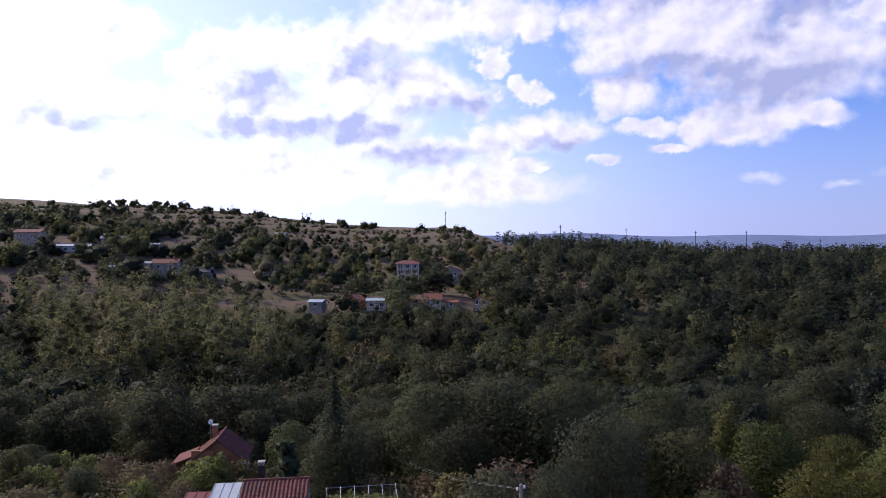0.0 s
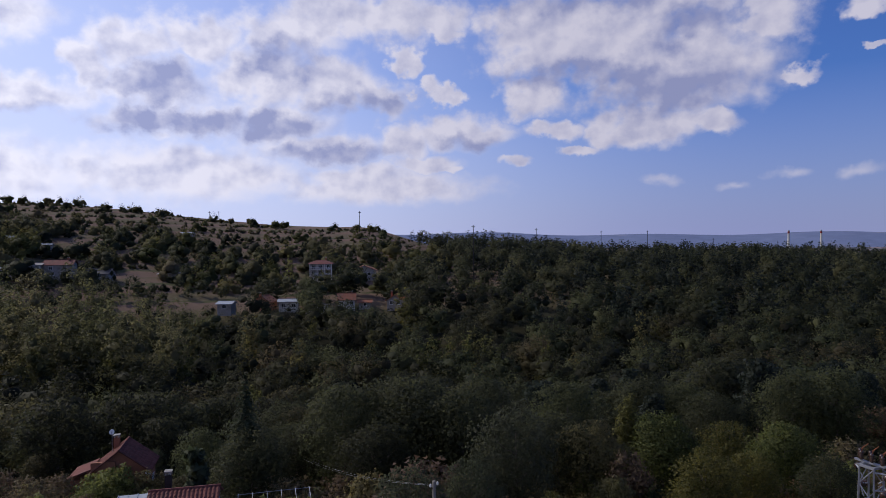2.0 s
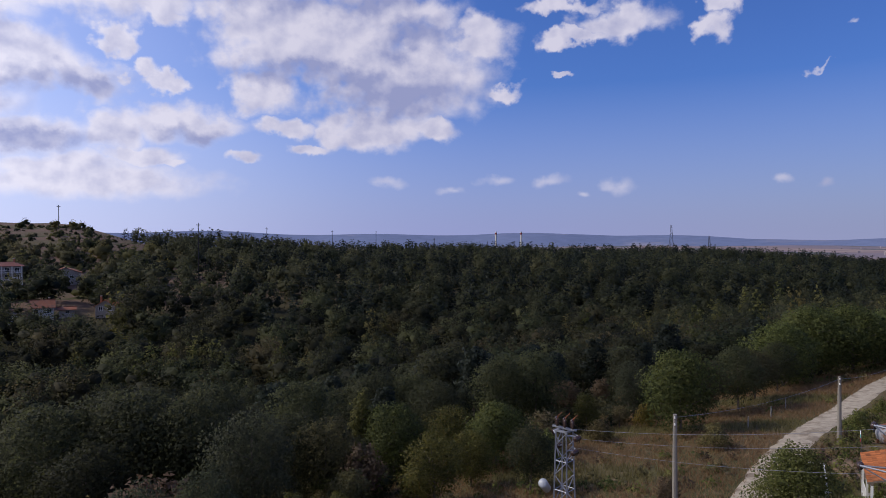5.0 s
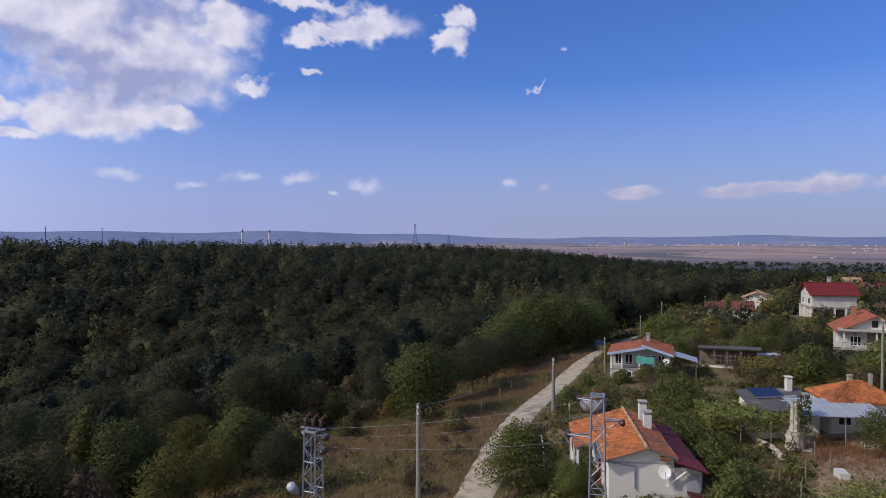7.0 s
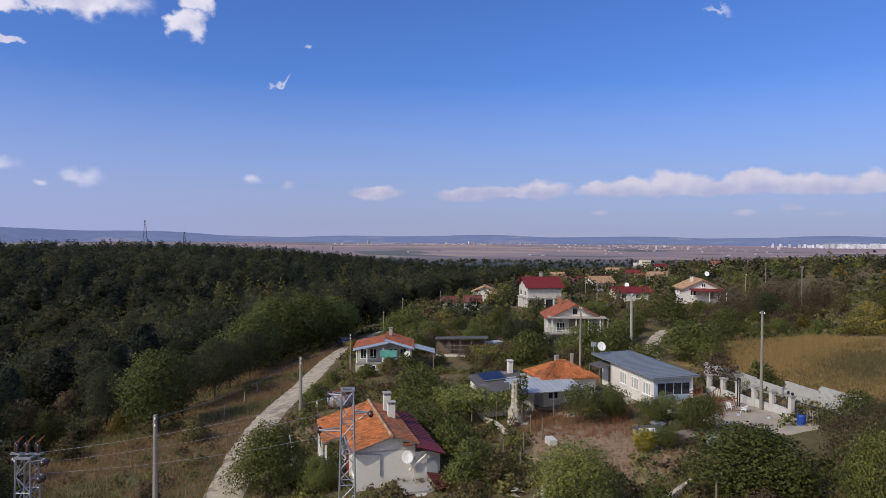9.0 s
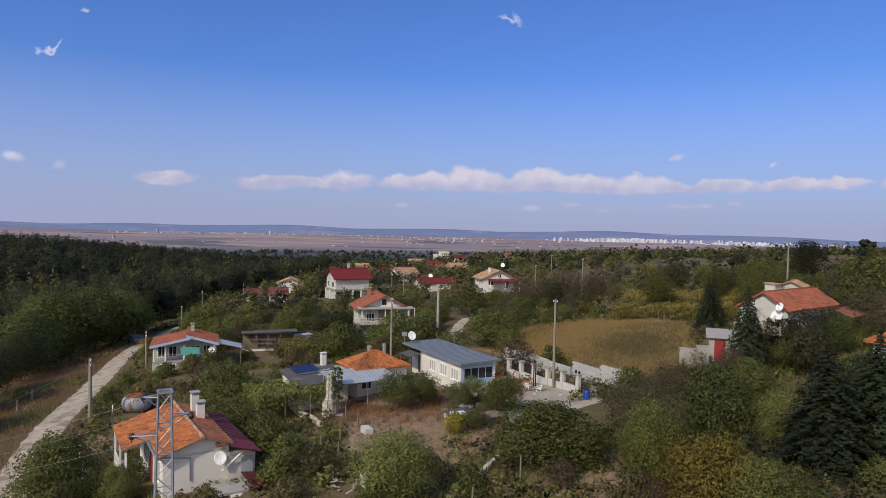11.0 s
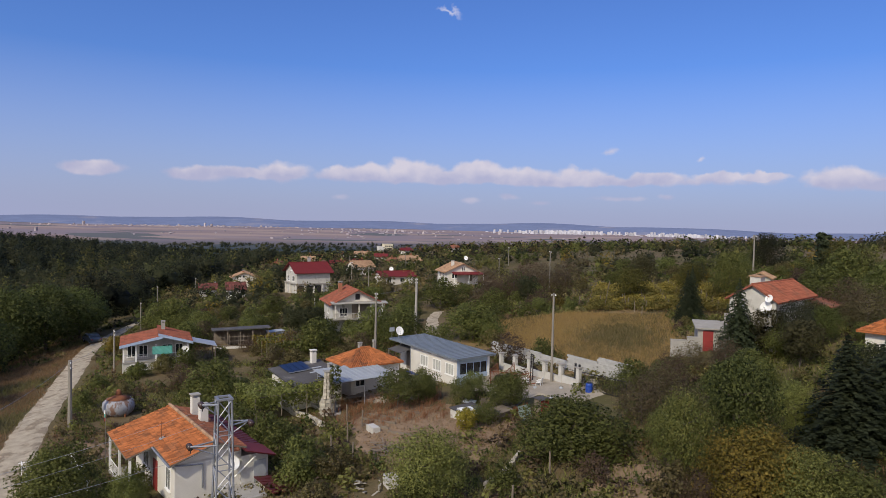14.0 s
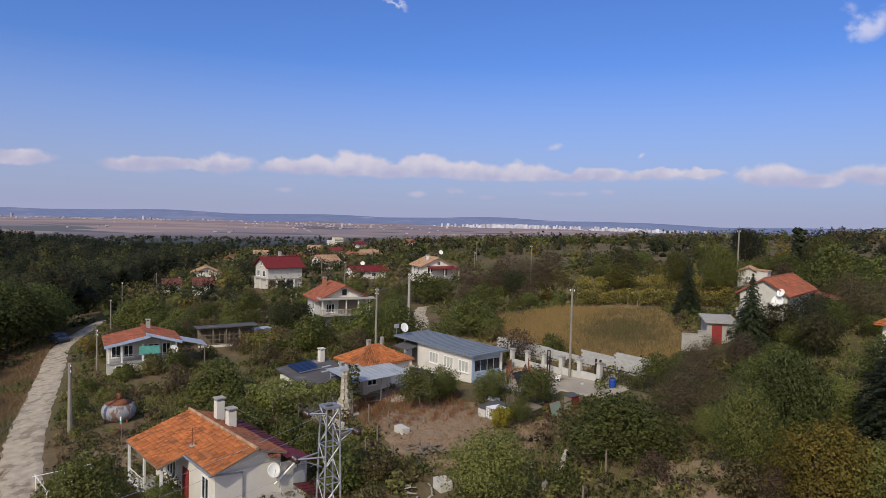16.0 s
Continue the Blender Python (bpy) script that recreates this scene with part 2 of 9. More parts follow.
def foliage(name, base, second, hue=0.03, glow=0.5, mixat=0.5, pep=0.35):
    """Leaves: colour from leaf to leaf and tree to tree, some light let through."""
    ma = bpy.data.materials.new(name)
    ma.use_nodes = True
    t = ma.node_tree
    q = Maths(t)
    b = t.nodes["Principled BSDF"]
    g = t.nodes.new("ShaderNodeNewGeometry")
    oi = t.nodes.new("ShaderNodeObjectInfo")
    co = t.nodes.new("ShaderNodeTexCoord").outputs["Object"]
    at = t.nodes.new("ShaderNodeAttribute")
    at.attribute_name = "tint"
    tint = at.outputs["Fac"]
    n = q.m("ADD", q.m("MULTIPLY", q.noise(co, 0.55, 3.0, 0.6), 0.5), q.m("MULTIPLY", q.noise(co, 0.085, 2.0, 0.5), 0.6))
    n = q.m("ADD", n, q.m("MULTIPLY", tint, 0.9))
    f = q.ramp(q.m("ADD", q.m("MULTIPLY", n, 0.6), q.m("ADD", q.m("MULTIPLY", g.outputs["Random Per Island"], 0.25), q.m("MULTIPLY", oi.outputs["Random"], 0.3))), mixat - 0.15, mixat + 0.3)
    col = q.mix(f, (*base, 1.0), (*second, 1.0))
    hsv = t.nodes.new("ShaderNodeHueSaturation")
    q.put(hsv.inputs["Color"], col)
    q.put(hsv.inputs["Hue"], q.m("ADD", q.m("ADD", 0.5, q.m("MULTIPLY", tint, -0.035)), q.m("MULTIPLY", q.m("SUBTRACT", oi.outputs["Random"], 0.5), hue)))
    q.put(hsv.inputs["Value"], q.m("ADD", q.m("ADD", 0.88 - pep * 0.5, q.m("MULTIPLY", tint, 0.6)), q.m("ADD", q.m("MULTIPLY", g.outputs["Random Per Island"], pep), q.m("MULTIPLY", oi.outputs["Random"], 0.25))))
    t.links.new(hsv.outputs[0], b.inputs["Base Color"])
    b.inputs["Roughness"].default_value = 0.65
    b.inputs["Specular IOR Level"].default_value = 0.2
    tr = t.nodes.new("ShaderNodeBsdfTranslucent")
    t.links.new(hsv.outputs[0], tr.inputs[0])
    mx = t.nodes.new("ShaderNodeMixShader")
    mx.inputs[0].default_value = glow
    t.links.new(b.outputs[0], mx.inputs[1])
    t.links.new(tr.outputs[0], mx.inputs[2])
    t.links.new(mx.outputs[0], t.nodes["Material Output"].inputs[0])
    return ma


def landcover():
    """Dry grass, bare soil and green patches, with far fields in long plots, haze in their colours."""
    ma = bpy.data.materials.new("land")
    ma.use_nodes = True
    t = ma.node_tree
    q = Maths(t)
    b = t.nodes["Principled BSDF"]
    co = t.nodes.new("ShaderNodeTexCoord").outputs["Object"]
    n1 = q.noise(co, 0.05, 6.0, 0.6)
    n2 = q.noise(co, 0.9, 6.0, 0.7)
    n3 = q.noise(co, 6.0, 4.0, 0.7)
    col = q.mix(q.ramp(n1, 0.4, 0.62), (0.150, 0.108, 0.060), (0.098, 0.088, 0.038))
    col = q.mix(q.ramp(n2, 0.52, 0.7), col, (0.20, 0.145, 0.092))
    col = q.mix(q.ramp(n3, 0.3, 0.75, 0.0, 0.45), col, (0.075, 0.066, 0.03))
    sp = t.nodes.new("ShaderNodeSeparateXYZ")
    t.links.new(co, sp.inputs[0])
    r = q.m("SQRT", q.m("ADD", q.m("MULTIPLY", sp.outputs[0], sp.outputs[0]), q.m("MULTIPLY", sp.outputs[1], sp.outputs[1])))
    # plots of the plain, long across the view from the village
    plot = t.nodes.new("ShaderNodeTexVoronoi")
    mp = t.nodes.new("ShaderNodeMapping")
    mp.inputs["Scale"].default_value = (0.0075, 0.0032, 0.0)
    mp.inputs["Rotation"].default_value = (0, 0, 0.15)
    t.links.new(co, mp.inputs[0])
    t.links.new(mp.outputs[0], plot.inputs["Vector"])
    plot.inputs["Scale"].default_value = 1.0
    pv = t.nodes.new("ShaderNodeSeparateXYZ")
    t.links.new(plot.outputs["Color"], pv.inputs[0])
    # plot and wood colours carry the haze: greyed towards mauve and blue
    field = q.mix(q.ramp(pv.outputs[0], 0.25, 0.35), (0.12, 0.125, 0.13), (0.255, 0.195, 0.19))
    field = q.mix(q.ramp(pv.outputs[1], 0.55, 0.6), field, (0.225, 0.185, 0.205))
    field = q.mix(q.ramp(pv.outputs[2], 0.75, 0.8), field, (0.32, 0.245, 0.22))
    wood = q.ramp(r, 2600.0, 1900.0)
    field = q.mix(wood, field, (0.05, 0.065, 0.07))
    heath = q.mix(q.ramp(n1, 0.42, 0.6), (0.150, 0.100, 0.070), (0.108, 0.088, 0.050))
    heath = q.mix(q.ramp(n2, 0.5, 0.7), heath, (0.148, 0.110, 0.074))
    stripe = q.m("FRACT", q.m("ADD", q.m("DIVIDE", sp.outputs[2], 4.2), q.m("MULTIPLY", n1, 0.9)))
    heath = q.mix(q.ramp(stripe, 0.45, 0.55), heath, (0.152, 0.100, 0.074))
    heath = q.mix(q.ramp(stripe, 0.86, 0.92), heath, (0.075, 0.074, 0.034))
    col = q.mix(q.m("MULTIPLY", q.ramp(r, 130.0, 175.0), q.m("MULTIPLY", q.ramp(sp.outputs[0], 110.0, 50.0), q.ramp(sp.outputs[2], -9.0, -2.0))), col, heath)
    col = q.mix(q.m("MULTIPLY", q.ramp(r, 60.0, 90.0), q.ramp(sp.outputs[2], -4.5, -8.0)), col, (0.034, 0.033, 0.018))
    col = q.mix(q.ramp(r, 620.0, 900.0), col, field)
    q.put(b.inputs["Base Color"], col)
    b.inputs["Roughness"].default_value = 0.95
    b.inputs["Specular IOR Level"].default_value = 0.1
    bn = t.nodes.new("ShaderNodeBump")
    bn.inputs["Strength"].default_value = 0.6
    bn.inputs["Distance"].default_value = 0.25
    q.put(bn.inputs["Height"], n2)
    t.links.new(bn.outputs[0], b.inputs["Normal"])
    return ma


LAND = landcover()
ROAD = surface("gravel", (0.41, 0.345, 0.255), 0.95, 0.45, 1.0, 0.7, spots=(0.25, 0.20, 0.14), spot_scale=0.8, spot_at=0.5)
PLASTER = surface("white plaster", (0.64, 0.605, 0.545), 0.85, 0.10, 1.0, 0.15, spots=(0.52, 0.50, 0.46), spot_scale=0.45, spot_at=0.6)
OLDWALL = surface("weathered render", (0.50, 0.48, 0.44), 0.9, 0.2, 1.2, 0.3, spots=(0.27, 0.25, 0.22), spot_scale=0.6, spot_at=0.56)
BLOCK = surface("concrete block", (0.40, 0.39, 0.37), 0.9, 0.15, 1.0, 0.3, objv=0.18)
HILLWALL = surface("grey hillside render", (0.30, 0.27, 0.245), 0.9, 0.25, 1.0, 0.3, spots=(0.19, 0.165, 0.145), spot_scale=0.5, spot_at=0.55)
CONCRETE = surface("old concrete", (0.33, 0.31, 0.28), 0.9, 0.25, 1.0, 0.3)
TILE = surface("clay tile", (0.37, 0.122, 0.040), 0.8, 0.3, 1.0, 0.2, spots=(0.25, 0.095, 0.04), spot_scale=0.8, spot_at=0.52, island=0.7)
TILEDARK = surface("old clay tile", (0.24, 0.09, 0.05), 0.85, 0.3, 1.0, 0.2, spots=(0.19, 0.09, 0.06), spot_scale=0.7, spot_at=0.5, island=0.6)
TANTILE = surface("faded tile", (0.36, 0.22, 0.13), 0.85, 0.3, 1.0, 0.2, island=0.5)
REDMETAL = surface("red sheet roof", (0.15, 0.02, 0.02), 0.65, 0.15, 0.6, 0.05)
MAROON = surface("maroon sheet roof", (0.10, 0.022, 0.026), 0.55, 0.25, 0.6, 0.1)
ZINC = surface("zinc sheet", (0.36, 0.38, 0.40), 0.45, 0.2, 0.8, 0.08, metal=0.12, spots=(0.30, 0.31, 0.32), spot_scale=0.5)
BLUEROOF = surface("blue-grey sheet roof", (0.16, 0.185, 0.215), 0.55, 0.18, 0.6, 0.05, spots=(0.19, 0.205, 0.225), spot_scale=0.4)
TAR = surface("tarred roof", (0.085, 0.08, 0.08), 0.9, 0.3, 0.8, 0.2, spots=(0.16, 0.15, 0.14), spot_scale=0.6)
PALEBLUE = surface("pale blue panel", (0.36, 0.46, 0.56), 0.6, 0.12, 1.0, 0.05)
TEAL = surface("teal cloth", (0.11, 0.36, 0.31), 0.8, 0.2, 1.0, 0.1)
TRIMBLUE = surface("blue-grey fascia", (0.34, 0.42, 0.56), 0.6, 0.15, 1.0, 0.05)
WOOD = surface("grey weathered timber", (0.19, 0.155, 0.12), 0.9, 0.35, 1.5, 0.3, stretch=(1, 1, 0.2))
POLEWOOD = surface("weathered pole", (0.25, 0.225, 0.19), 0.9, 0.3, 1.5, 0.3, stretch=(1, 1, 0.15))
STEEL = surface("galvanised steel", (0.31, 0.32, 0.35), 0.5, 0.2, 2.0, 0.1, metal=0.5)
# also used for plates that stand for shade inside openings
DARKSTEEL = surface("dark iron", (0.035, 0.033, 0.035), 0.6, 0.3, 2.0, 0.1, metal=0.4)
INSUL = surface("brown porcelain", (0.05, 0.028, 0.022), 0.25, 0.2, 3.0, 0.0, spec=0.6)
BRICK = surface("brick", (0.33, 0.14, 0.08), 0.9, 0.3, 2.0, 0.3)
STONE = surface("pale field stone", (0.42, 0.38, 0.31), 0.9, 0.35, 2.0, 0.4, objv=0.5)
WHITE = surface("white paint", (0.78, 0.77, 0.74), 0.6, 0.1, 1.0, 0.05)
PANE = surface("window glass", (0.02, 0.025, 0.03), 0.08, 0.1, 0.5, 0.0, spec=0.8)
SOLAR = surface("solar cells", (0.012, 0.018, 0.045), 0.3, 0.2, 1.0, 0.0, spec=0.4)
REDPAINT = surface("red painted door", (0.24, 0.032, 0.03), 0.7, 0.25, 1.0, 0.1)
BLUEPLASTIC = surface("blue plastic", (0.02, 0.06, 0.30), 0.4, 0.1, 1.0, 0.0)
RUST = surface("rusty iron", (0.20, 0.075, 0.035), 0.85, 0.4, 2.0, 0.2)
SOIL = surface("dry tilled soil", (0.235, 0.16, 0.10), 0.95, 0.35, 0.8, 0.6, spots=(0.13, 0.10, 0.055), spot_scale=0.4)
FALLOW = surface("fallow ground", (0.185, 0.125, 0.058), 0.95, 0.3, 0.5, 0.5, spots=(0.15, 0.125, 0.055), spot_scale=0.2)
BARK = surface("bark", (0.13, 0.105, 0.085), 0.95, 0.3, 2.0, 0.5)
# cloud shadow over the valley is partly put into GREENDARK and NEEDLE
GREENDARK = foliage("dark broad leaves", (0.040, 0.044, 0.025), (0.066, 0.068, 0.034), pep=0.2, glow=0.62)
GREENMID = foliage("mid-green leaves", (0.097, 0.116, 0.032), (0.170, 0.174, 0.050), pep=0.55)
GREENLITE = foliage("light green leaves", (0.140, 0.162, 0.043), (0.230, 0.225, 0.066), pep=0.55)
OLIVE = foliage("dusty olive leaves", (0.124, 0.108, 0.045), (0.185, 0.150, 0.064), pep=0.7)
GREYLEAF = foliage("silvery leaves", (0.082, 0.090, 0.055), (0.058, 0.070, 0.033), pep=0.4, glow=0.62)
GOLDLEAF = foliage("golden leaves", (0.25, 0.235, 0.035), (0.38, 0.30, 0.05), pep=0.45)
DEEPLEAF = foliage("full green leaves", (0.070, 0.091, 0.027), (0.124, 0.135, 0.040), pep=0.5)
YELLOW = foliage("yellowing leaves", (0.115, 0.112, 0.026), (0.235, 0.165, 0.034), mixat=0.45, pep=0.55)
BROWN = foliage("brown autumn leaves", (0.155, 0.108, 0.070), (0.135, 0.108, 0.056), pep=0.4)
# nudged bluer to put some haze of the far pine slope into the needles
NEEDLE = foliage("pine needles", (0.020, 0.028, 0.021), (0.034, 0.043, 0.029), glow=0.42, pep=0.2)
SPRUCE = foliage("spruce needles", (0.034, 0.045, 0.024), (0.060, 0.072, 0.036), glow=0.45, pep=0.3)
WOODGREEN = foliage("valley leaves", (0.052, 0.061, 0.031), (0.086, 0.090, 0.041), pep=0.25, glow=0.62)
WOODOLIVE = foliage("dull valley leaves", (0.075, 0.072, 0.034), (0.108, 0.095, 0.045), pep=0.25, glow=0.62)
WOODPALE = foliage("pale valley leaves", (0.090, 0.098, 0.030), (0.140, 0.130, 0.045), pep=0.3, glow=0.62)

STRAW = foliage("dry grass", (0.285, 0.160, 0.062), (0.37, 0.235, 0.098), pep=0.5)
DRYRED = foliage("dried stalks", (0.27, 0.12, 0.06), (0.36, 0.19, 0.10))
POPLAR = foliage("feathery poplar leaves", (0.138, 0.142, 0.060), (0.175, 0.168, 0.075), pep=0.25, glow=0.62)
LIMELEAF = foliage("yellow-green leaves", (0.068, 0.080, 0.021), (0.130, 0.110, 0.028), pep=0.5)
DULLTILE = surface("dull maroon tile", (0.155, 0.052, 0.042), 0.85, 0.3, 1.0, 0.2, spots=(0.12, 0.05, 0.04), spot_scale=0.7, spot_at=0.52, island=0.5)
REDTILE = surface("dull red tile", (0.27, 0.085, 0.048), 0.85, 0.3, 1.0, 0.2, spots=(0.20, 0.08, 0.05), spot_scale=0.7, spot_at=0.52, island=0.5)

# ---- building blocks ----
class Geo:
    """Corners and faces of one mesh."""

    def __init__(self):
        self.v, self.f = [], []

    def add(self, vs, fs):
        o = len(self.v)
        self.v += [tuple(p) for p in vs]
        self.f += [tuple(i + o for i in f) for f in fs]
        return self

    def box(self, x0, y0, z0, x1, y1, z1):
        return self.add([(x0, y0, z0), (x1, y0, z0), (x1, y1, z0), (x0, y1, z0), (x0, y0, z1), (x1, y0, z1), (x1, y1, z1), (x0, y1, z1)],
                        [(3, 2, 1, 0), (4, 5, 6, 7), (0, 1, 5, 4), (1, 2, 6, 5), (2, 3, 7, 6), (3, 0, 4, 7)])

    def slab(self, pts, thick):
        """A plate of the given corners (counter-clockwise from above) and thickness below them."""
        n = len(pts)
        low = [(x, y, z - thick) for x, y, z in pts]
        return self.add(list(pts) + low, [tuple(range(n)), tuple(range(2 * n - 1, n - 1, -1))] + [(i, i + n, (i + 1) % n + n, (i + 1) % n) for i in range(n)])

    def prism(self, outline, y0, y1):
        """An outline in x and z drawn out from y0 to y1."""
        n = len(outline)
        return self.add([(x, y0, z) for x, z in outline] + [(x, y1, z) for x, z in outline],
                        [tuple(range(n)), tuple(range(2 * n - 1, n - 1, -1))] + [((i + 1) % n, i, i + n, (i + 1) % n + n) for i in range(n)])

    def tube(self, a, b, r0, r1=None, n=8):
        a, b = Vector(a), Vector(b)
        r1 = r0 if r1 is None else r1
        d = (b - a).normalized()
        s = d.cross(Vector((0, 0, 1)) if abs(d.z) < 0.9 else Vector((1, 0, 0))).normalized()
        u = d.cross(s)
        ring = [(s * math.cos(2 * math.pi * i / n) + u * math.sin(2 * math.pi * i / n)) for i in range(n)]
        return self.add([a + w * r0 for w in ring] + [b + w * r1 for w in ring],
                        [(i, i + n, (i + 1) % n + n, (i + 1) % n) for i in range(n)] + [tuple(range(n)), tuple(range(2 * n - 1, n - 1, -1))])

    def sweep(self, pts, r, n=5):
        """A round bar along a line of points."""
        o, m = len(self.v), len(pts)
        for i, p in enumerate(pts):
            d = (pts[min(i + 1, m - 1)] - pts[max(i - 1, 0)]).normalized()
            s = d.cross(Vector((0, 0, 1))).normalized()
            u = d.cross(s)
            self.v += [tuple(p + (s * math.cos(2 * math.pi * j / n) + u * math.sin(2 * math.pi * j / n)) * r) for j in range(n)]
        self.f += [(o + i * n + j, o + (i + 1) * n + j, o + (i + 1) * n + (j + 1) % n, o + i * n + (j + 1) % n) for i in range(m - 1) for j in range(n)]
        return self

    def lathe(self, rings, n=16, x=0.0, y=0.0):
        """Turned about the upright axis through x, y: rings of (radius, z)."""
        vs = [(x + r * math.cos(2 * math.pi * i / n), y + r * math.sin(2 * math.pi * i / n), z) for r, z in rings for i in range(n)]
        fs = [(k * n + i, k * n + (i + 1) % n, (k + 1) * n + (i + 1) % n, (k + 1) * n + i) for k in range(len(rings) - 1) for i in range(n)]
        return self.add(vs, fs + [tuple(range(n - 1, -1, -1)), tuple((len(rings) - 1) * n + i for i in range(n))])

    def mesh(self, name, material, smooth=False):
        me = bpy.data.meshes.new(name)
        me.from_pydata(self.v, [], self.f)
        me.materials.append(material)
        if smooth:
            me.shade_smooth()
        return me


def part(name, geo, material, parent, label="", smooth=False):
    ob = new(name, geo.mesh(name, material, smooth) if isinstance(geo, Geo) else geo)
    ob.parent = parent
    if label:
        tagged(ob, label)
    return ob


def thing(name, at, turn, label, category, group="", kind=""):
    ob = new(name)
    ob.empty_display_size = 0.3
    ob.matrix_basis = pose(*at, 0, 0, turn)
    return tagged(ob, label, category, group, kind)


def ground_at(x, y):
    return float(land(np.array([x]), np.array([y]))[0])


def on_land(x, y, sink=0.0):
    return (x, y, ground_at(x, y) - sink)
# ---- the lie of the land ----
# heights across the valley (rows: stations along x; columns: stations along y)
SX = np.array([-420.0, -220.0, 0.0, 70.0, 160.0, 450.0, 900.0])
SY = np.array([-300.0, -100, -50, -28, -13, 0, 20, 32, 60, 110, 160, 210, 260, 320, 400, 600])
SZ = np.array([
    [15, 12, 9, 5, 2.5, 0.5, -1.5, -2.5, -8, -16, -8, 10, 22, 35, 51, 58],
    [15, 12, 9, 5, 2.5, 0.5, -1.5, -2.5, -8, -16, -10, 8, 20, 30, 39, 45],
    [15.5, 12.5, 9.5, 5.2, 2.6, 0.8, -1.8, -2.5, -7, -18, -17, -6, 1, 13, 24, 27],
    [15.5, 12.5, 9.2, 4.8, 2.3, 0.5, -1.4, -1.6, -6, -17, -17, -8.5, -1.5, 4.5, 10, 11.5],
    [13, 10, 6.5, 3.6, 2, 1, 0, -1.2, -6, -16, -17, -10, -5, -1, 3.5, 5],
    [2, 0, -4, -7, -9, -10, -11, -12, -14, -20, -17, -12, -7.5, -3.5, -0.5, 0.5],
    [-30, -30, -30, -30, -30, -30, -30, -30, -31, -33, -32, -30, -27, -25, -22, -20],
])


RISE = 3.4  # the hill beyond the upper gardens


def bumps(x, y, s, k):
    """A cheap smooth unevenness between -1 and 1."""
    return (np.sin(x / s + k) * np.cos(y / s * 0.83 - 1.7 * k) + np.sin((x * 0.71 + y * 0.69) / s * 1.93 + 2.1 * k)) / 2


def hermite(y, ys, zs):
    i = np.clip(np.searchsorted(ys, y) - 1, 0, len(ys) - 2)
    d = np.diff(zs) / np.diff(ys)
    m = np.concatenate([d[:1], (d[1:] + d[:-1]) / 2, d[-1:]])
    h = ys[i + 1] - ys[i]
    u = np.clip((y - ys[i]) / h, 0, 1)
    return zs[i] * (1 + 2 * u) * (1 - u) ** 2 + h * m[i] * u * (1 - u) ** 2 + zs[i + 1] * u * u * (3 - 2 * u) + h * m[i + 1] * u * u * (u - 1)


def land(x, y):
    """The height of the ground."""
    x, y = np.asarray(x, float), np.asarray(y, float)
    cols = np.stack([hermite(y, SY, row) for row in SZ])
    i = np.clip(np.searchsorted(SX, x) - 1, 0, len(SX) - 2)
    u = np.clip((x - SX[i]) / (SX[i + 1] - SX[i]), 0, 1)
    u = u * u * (3 - 2 * u)
    a = np.take_along_axis(cols, i[None], 0)[0]
    b = np.take_along_axis(cols, i[None] + 1, 0)[0]
    z = a * (1 - u) + b * u
    r = np.hypot(x, y)
    z = z + bumps(x, y, 9, 0.3) * 0.25 * np.clip(r / 60 - 0.6, 0, 1) + bumps(x, y, 60, 1.1) * np.clip(r / 300 - 0.5, 0, 1) * 1.5
    z = z + RISE * np.exp(-(((x - 255) / 125) ** 2 + ((y + 250) / 90) ** 2))
    v = np.clip((r - 800) / 1100, 0, 1)
    v = v * v * (3 - 2 * v)
    plain = -78 + 56 * np.clip((r - 1500) / 2200, 0, 1) + 4 * bumps(x, y, 400, 0.5)
    return z * (1 - v) + v * plain


def axis(fine0, fine1, step, edges):
    """Stations of the ground sheet: even where the camera passes near, wider farther out."""
    out = list(np.arange(fine0, fine1 + 0.1, step))
    s, v = step, fine1
    while v < edges[1]:
        s *= 1.07
        v += s
        out.append(v)
    s, v = step, fine0
    while v > edges[0]:
        s *= 1.07
        v -= s
        out.insert(0, v)
    return np.array(out)


gx, gy = axis(-30, 170, 2.0, (-4400, 4700)), axis(-60, 80, 2.0, (-4400, 4700))
GX, GY = np.meshgrid(gx, gy, indexing="ij")
GZ = land(GX.ravel(), GY.ravel()).reshape(GX.shape)
nx, ny = GX.shape
ids = np.arange(nx * ny).reshape(nx, ny)
quads = np.stack([ids[:-1, :-1], ids[1:, :-1], ids[1:, 1:], ids[:-1, 1:]], -1).reshape(-1, 4)


def np_mesh(name, verts, faces, material, smooth=False, normals=None):
    """A mesh from arrays of corners and equal-sided faces."""
    me = bpy.data.meshes.new(name)
    k = faces.shape[1]
    me.vertices.add(len(verts))
    me.vertices.foreach_set("co", np.asarray(verts, np.float32).ravel())
    me.loops.add(faces.size)
    me.loops.foreach_set("vertex_index", faces.astype(np.int32).ravel())
    me.polygons.add(len(faces))
    me.polygons.foreach_set("loop_start", np.arange(0, faces.size, k, dtype=np.int32))
    me.update(calc_edges=True)
    me.materials.append(material)
    if smooth or normals is not None:
        me.shade_smooth()
    if normals is not None:
        me.normals_split_custom_set_from_vertices(normals.astype(np.float32))
    return me


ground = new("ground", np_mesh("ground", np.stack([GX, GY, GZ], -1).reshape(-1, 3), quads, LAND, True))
tagged(ground, "dry autumn hillside and plain with grass, soil and fields", "ground", kind="structure")

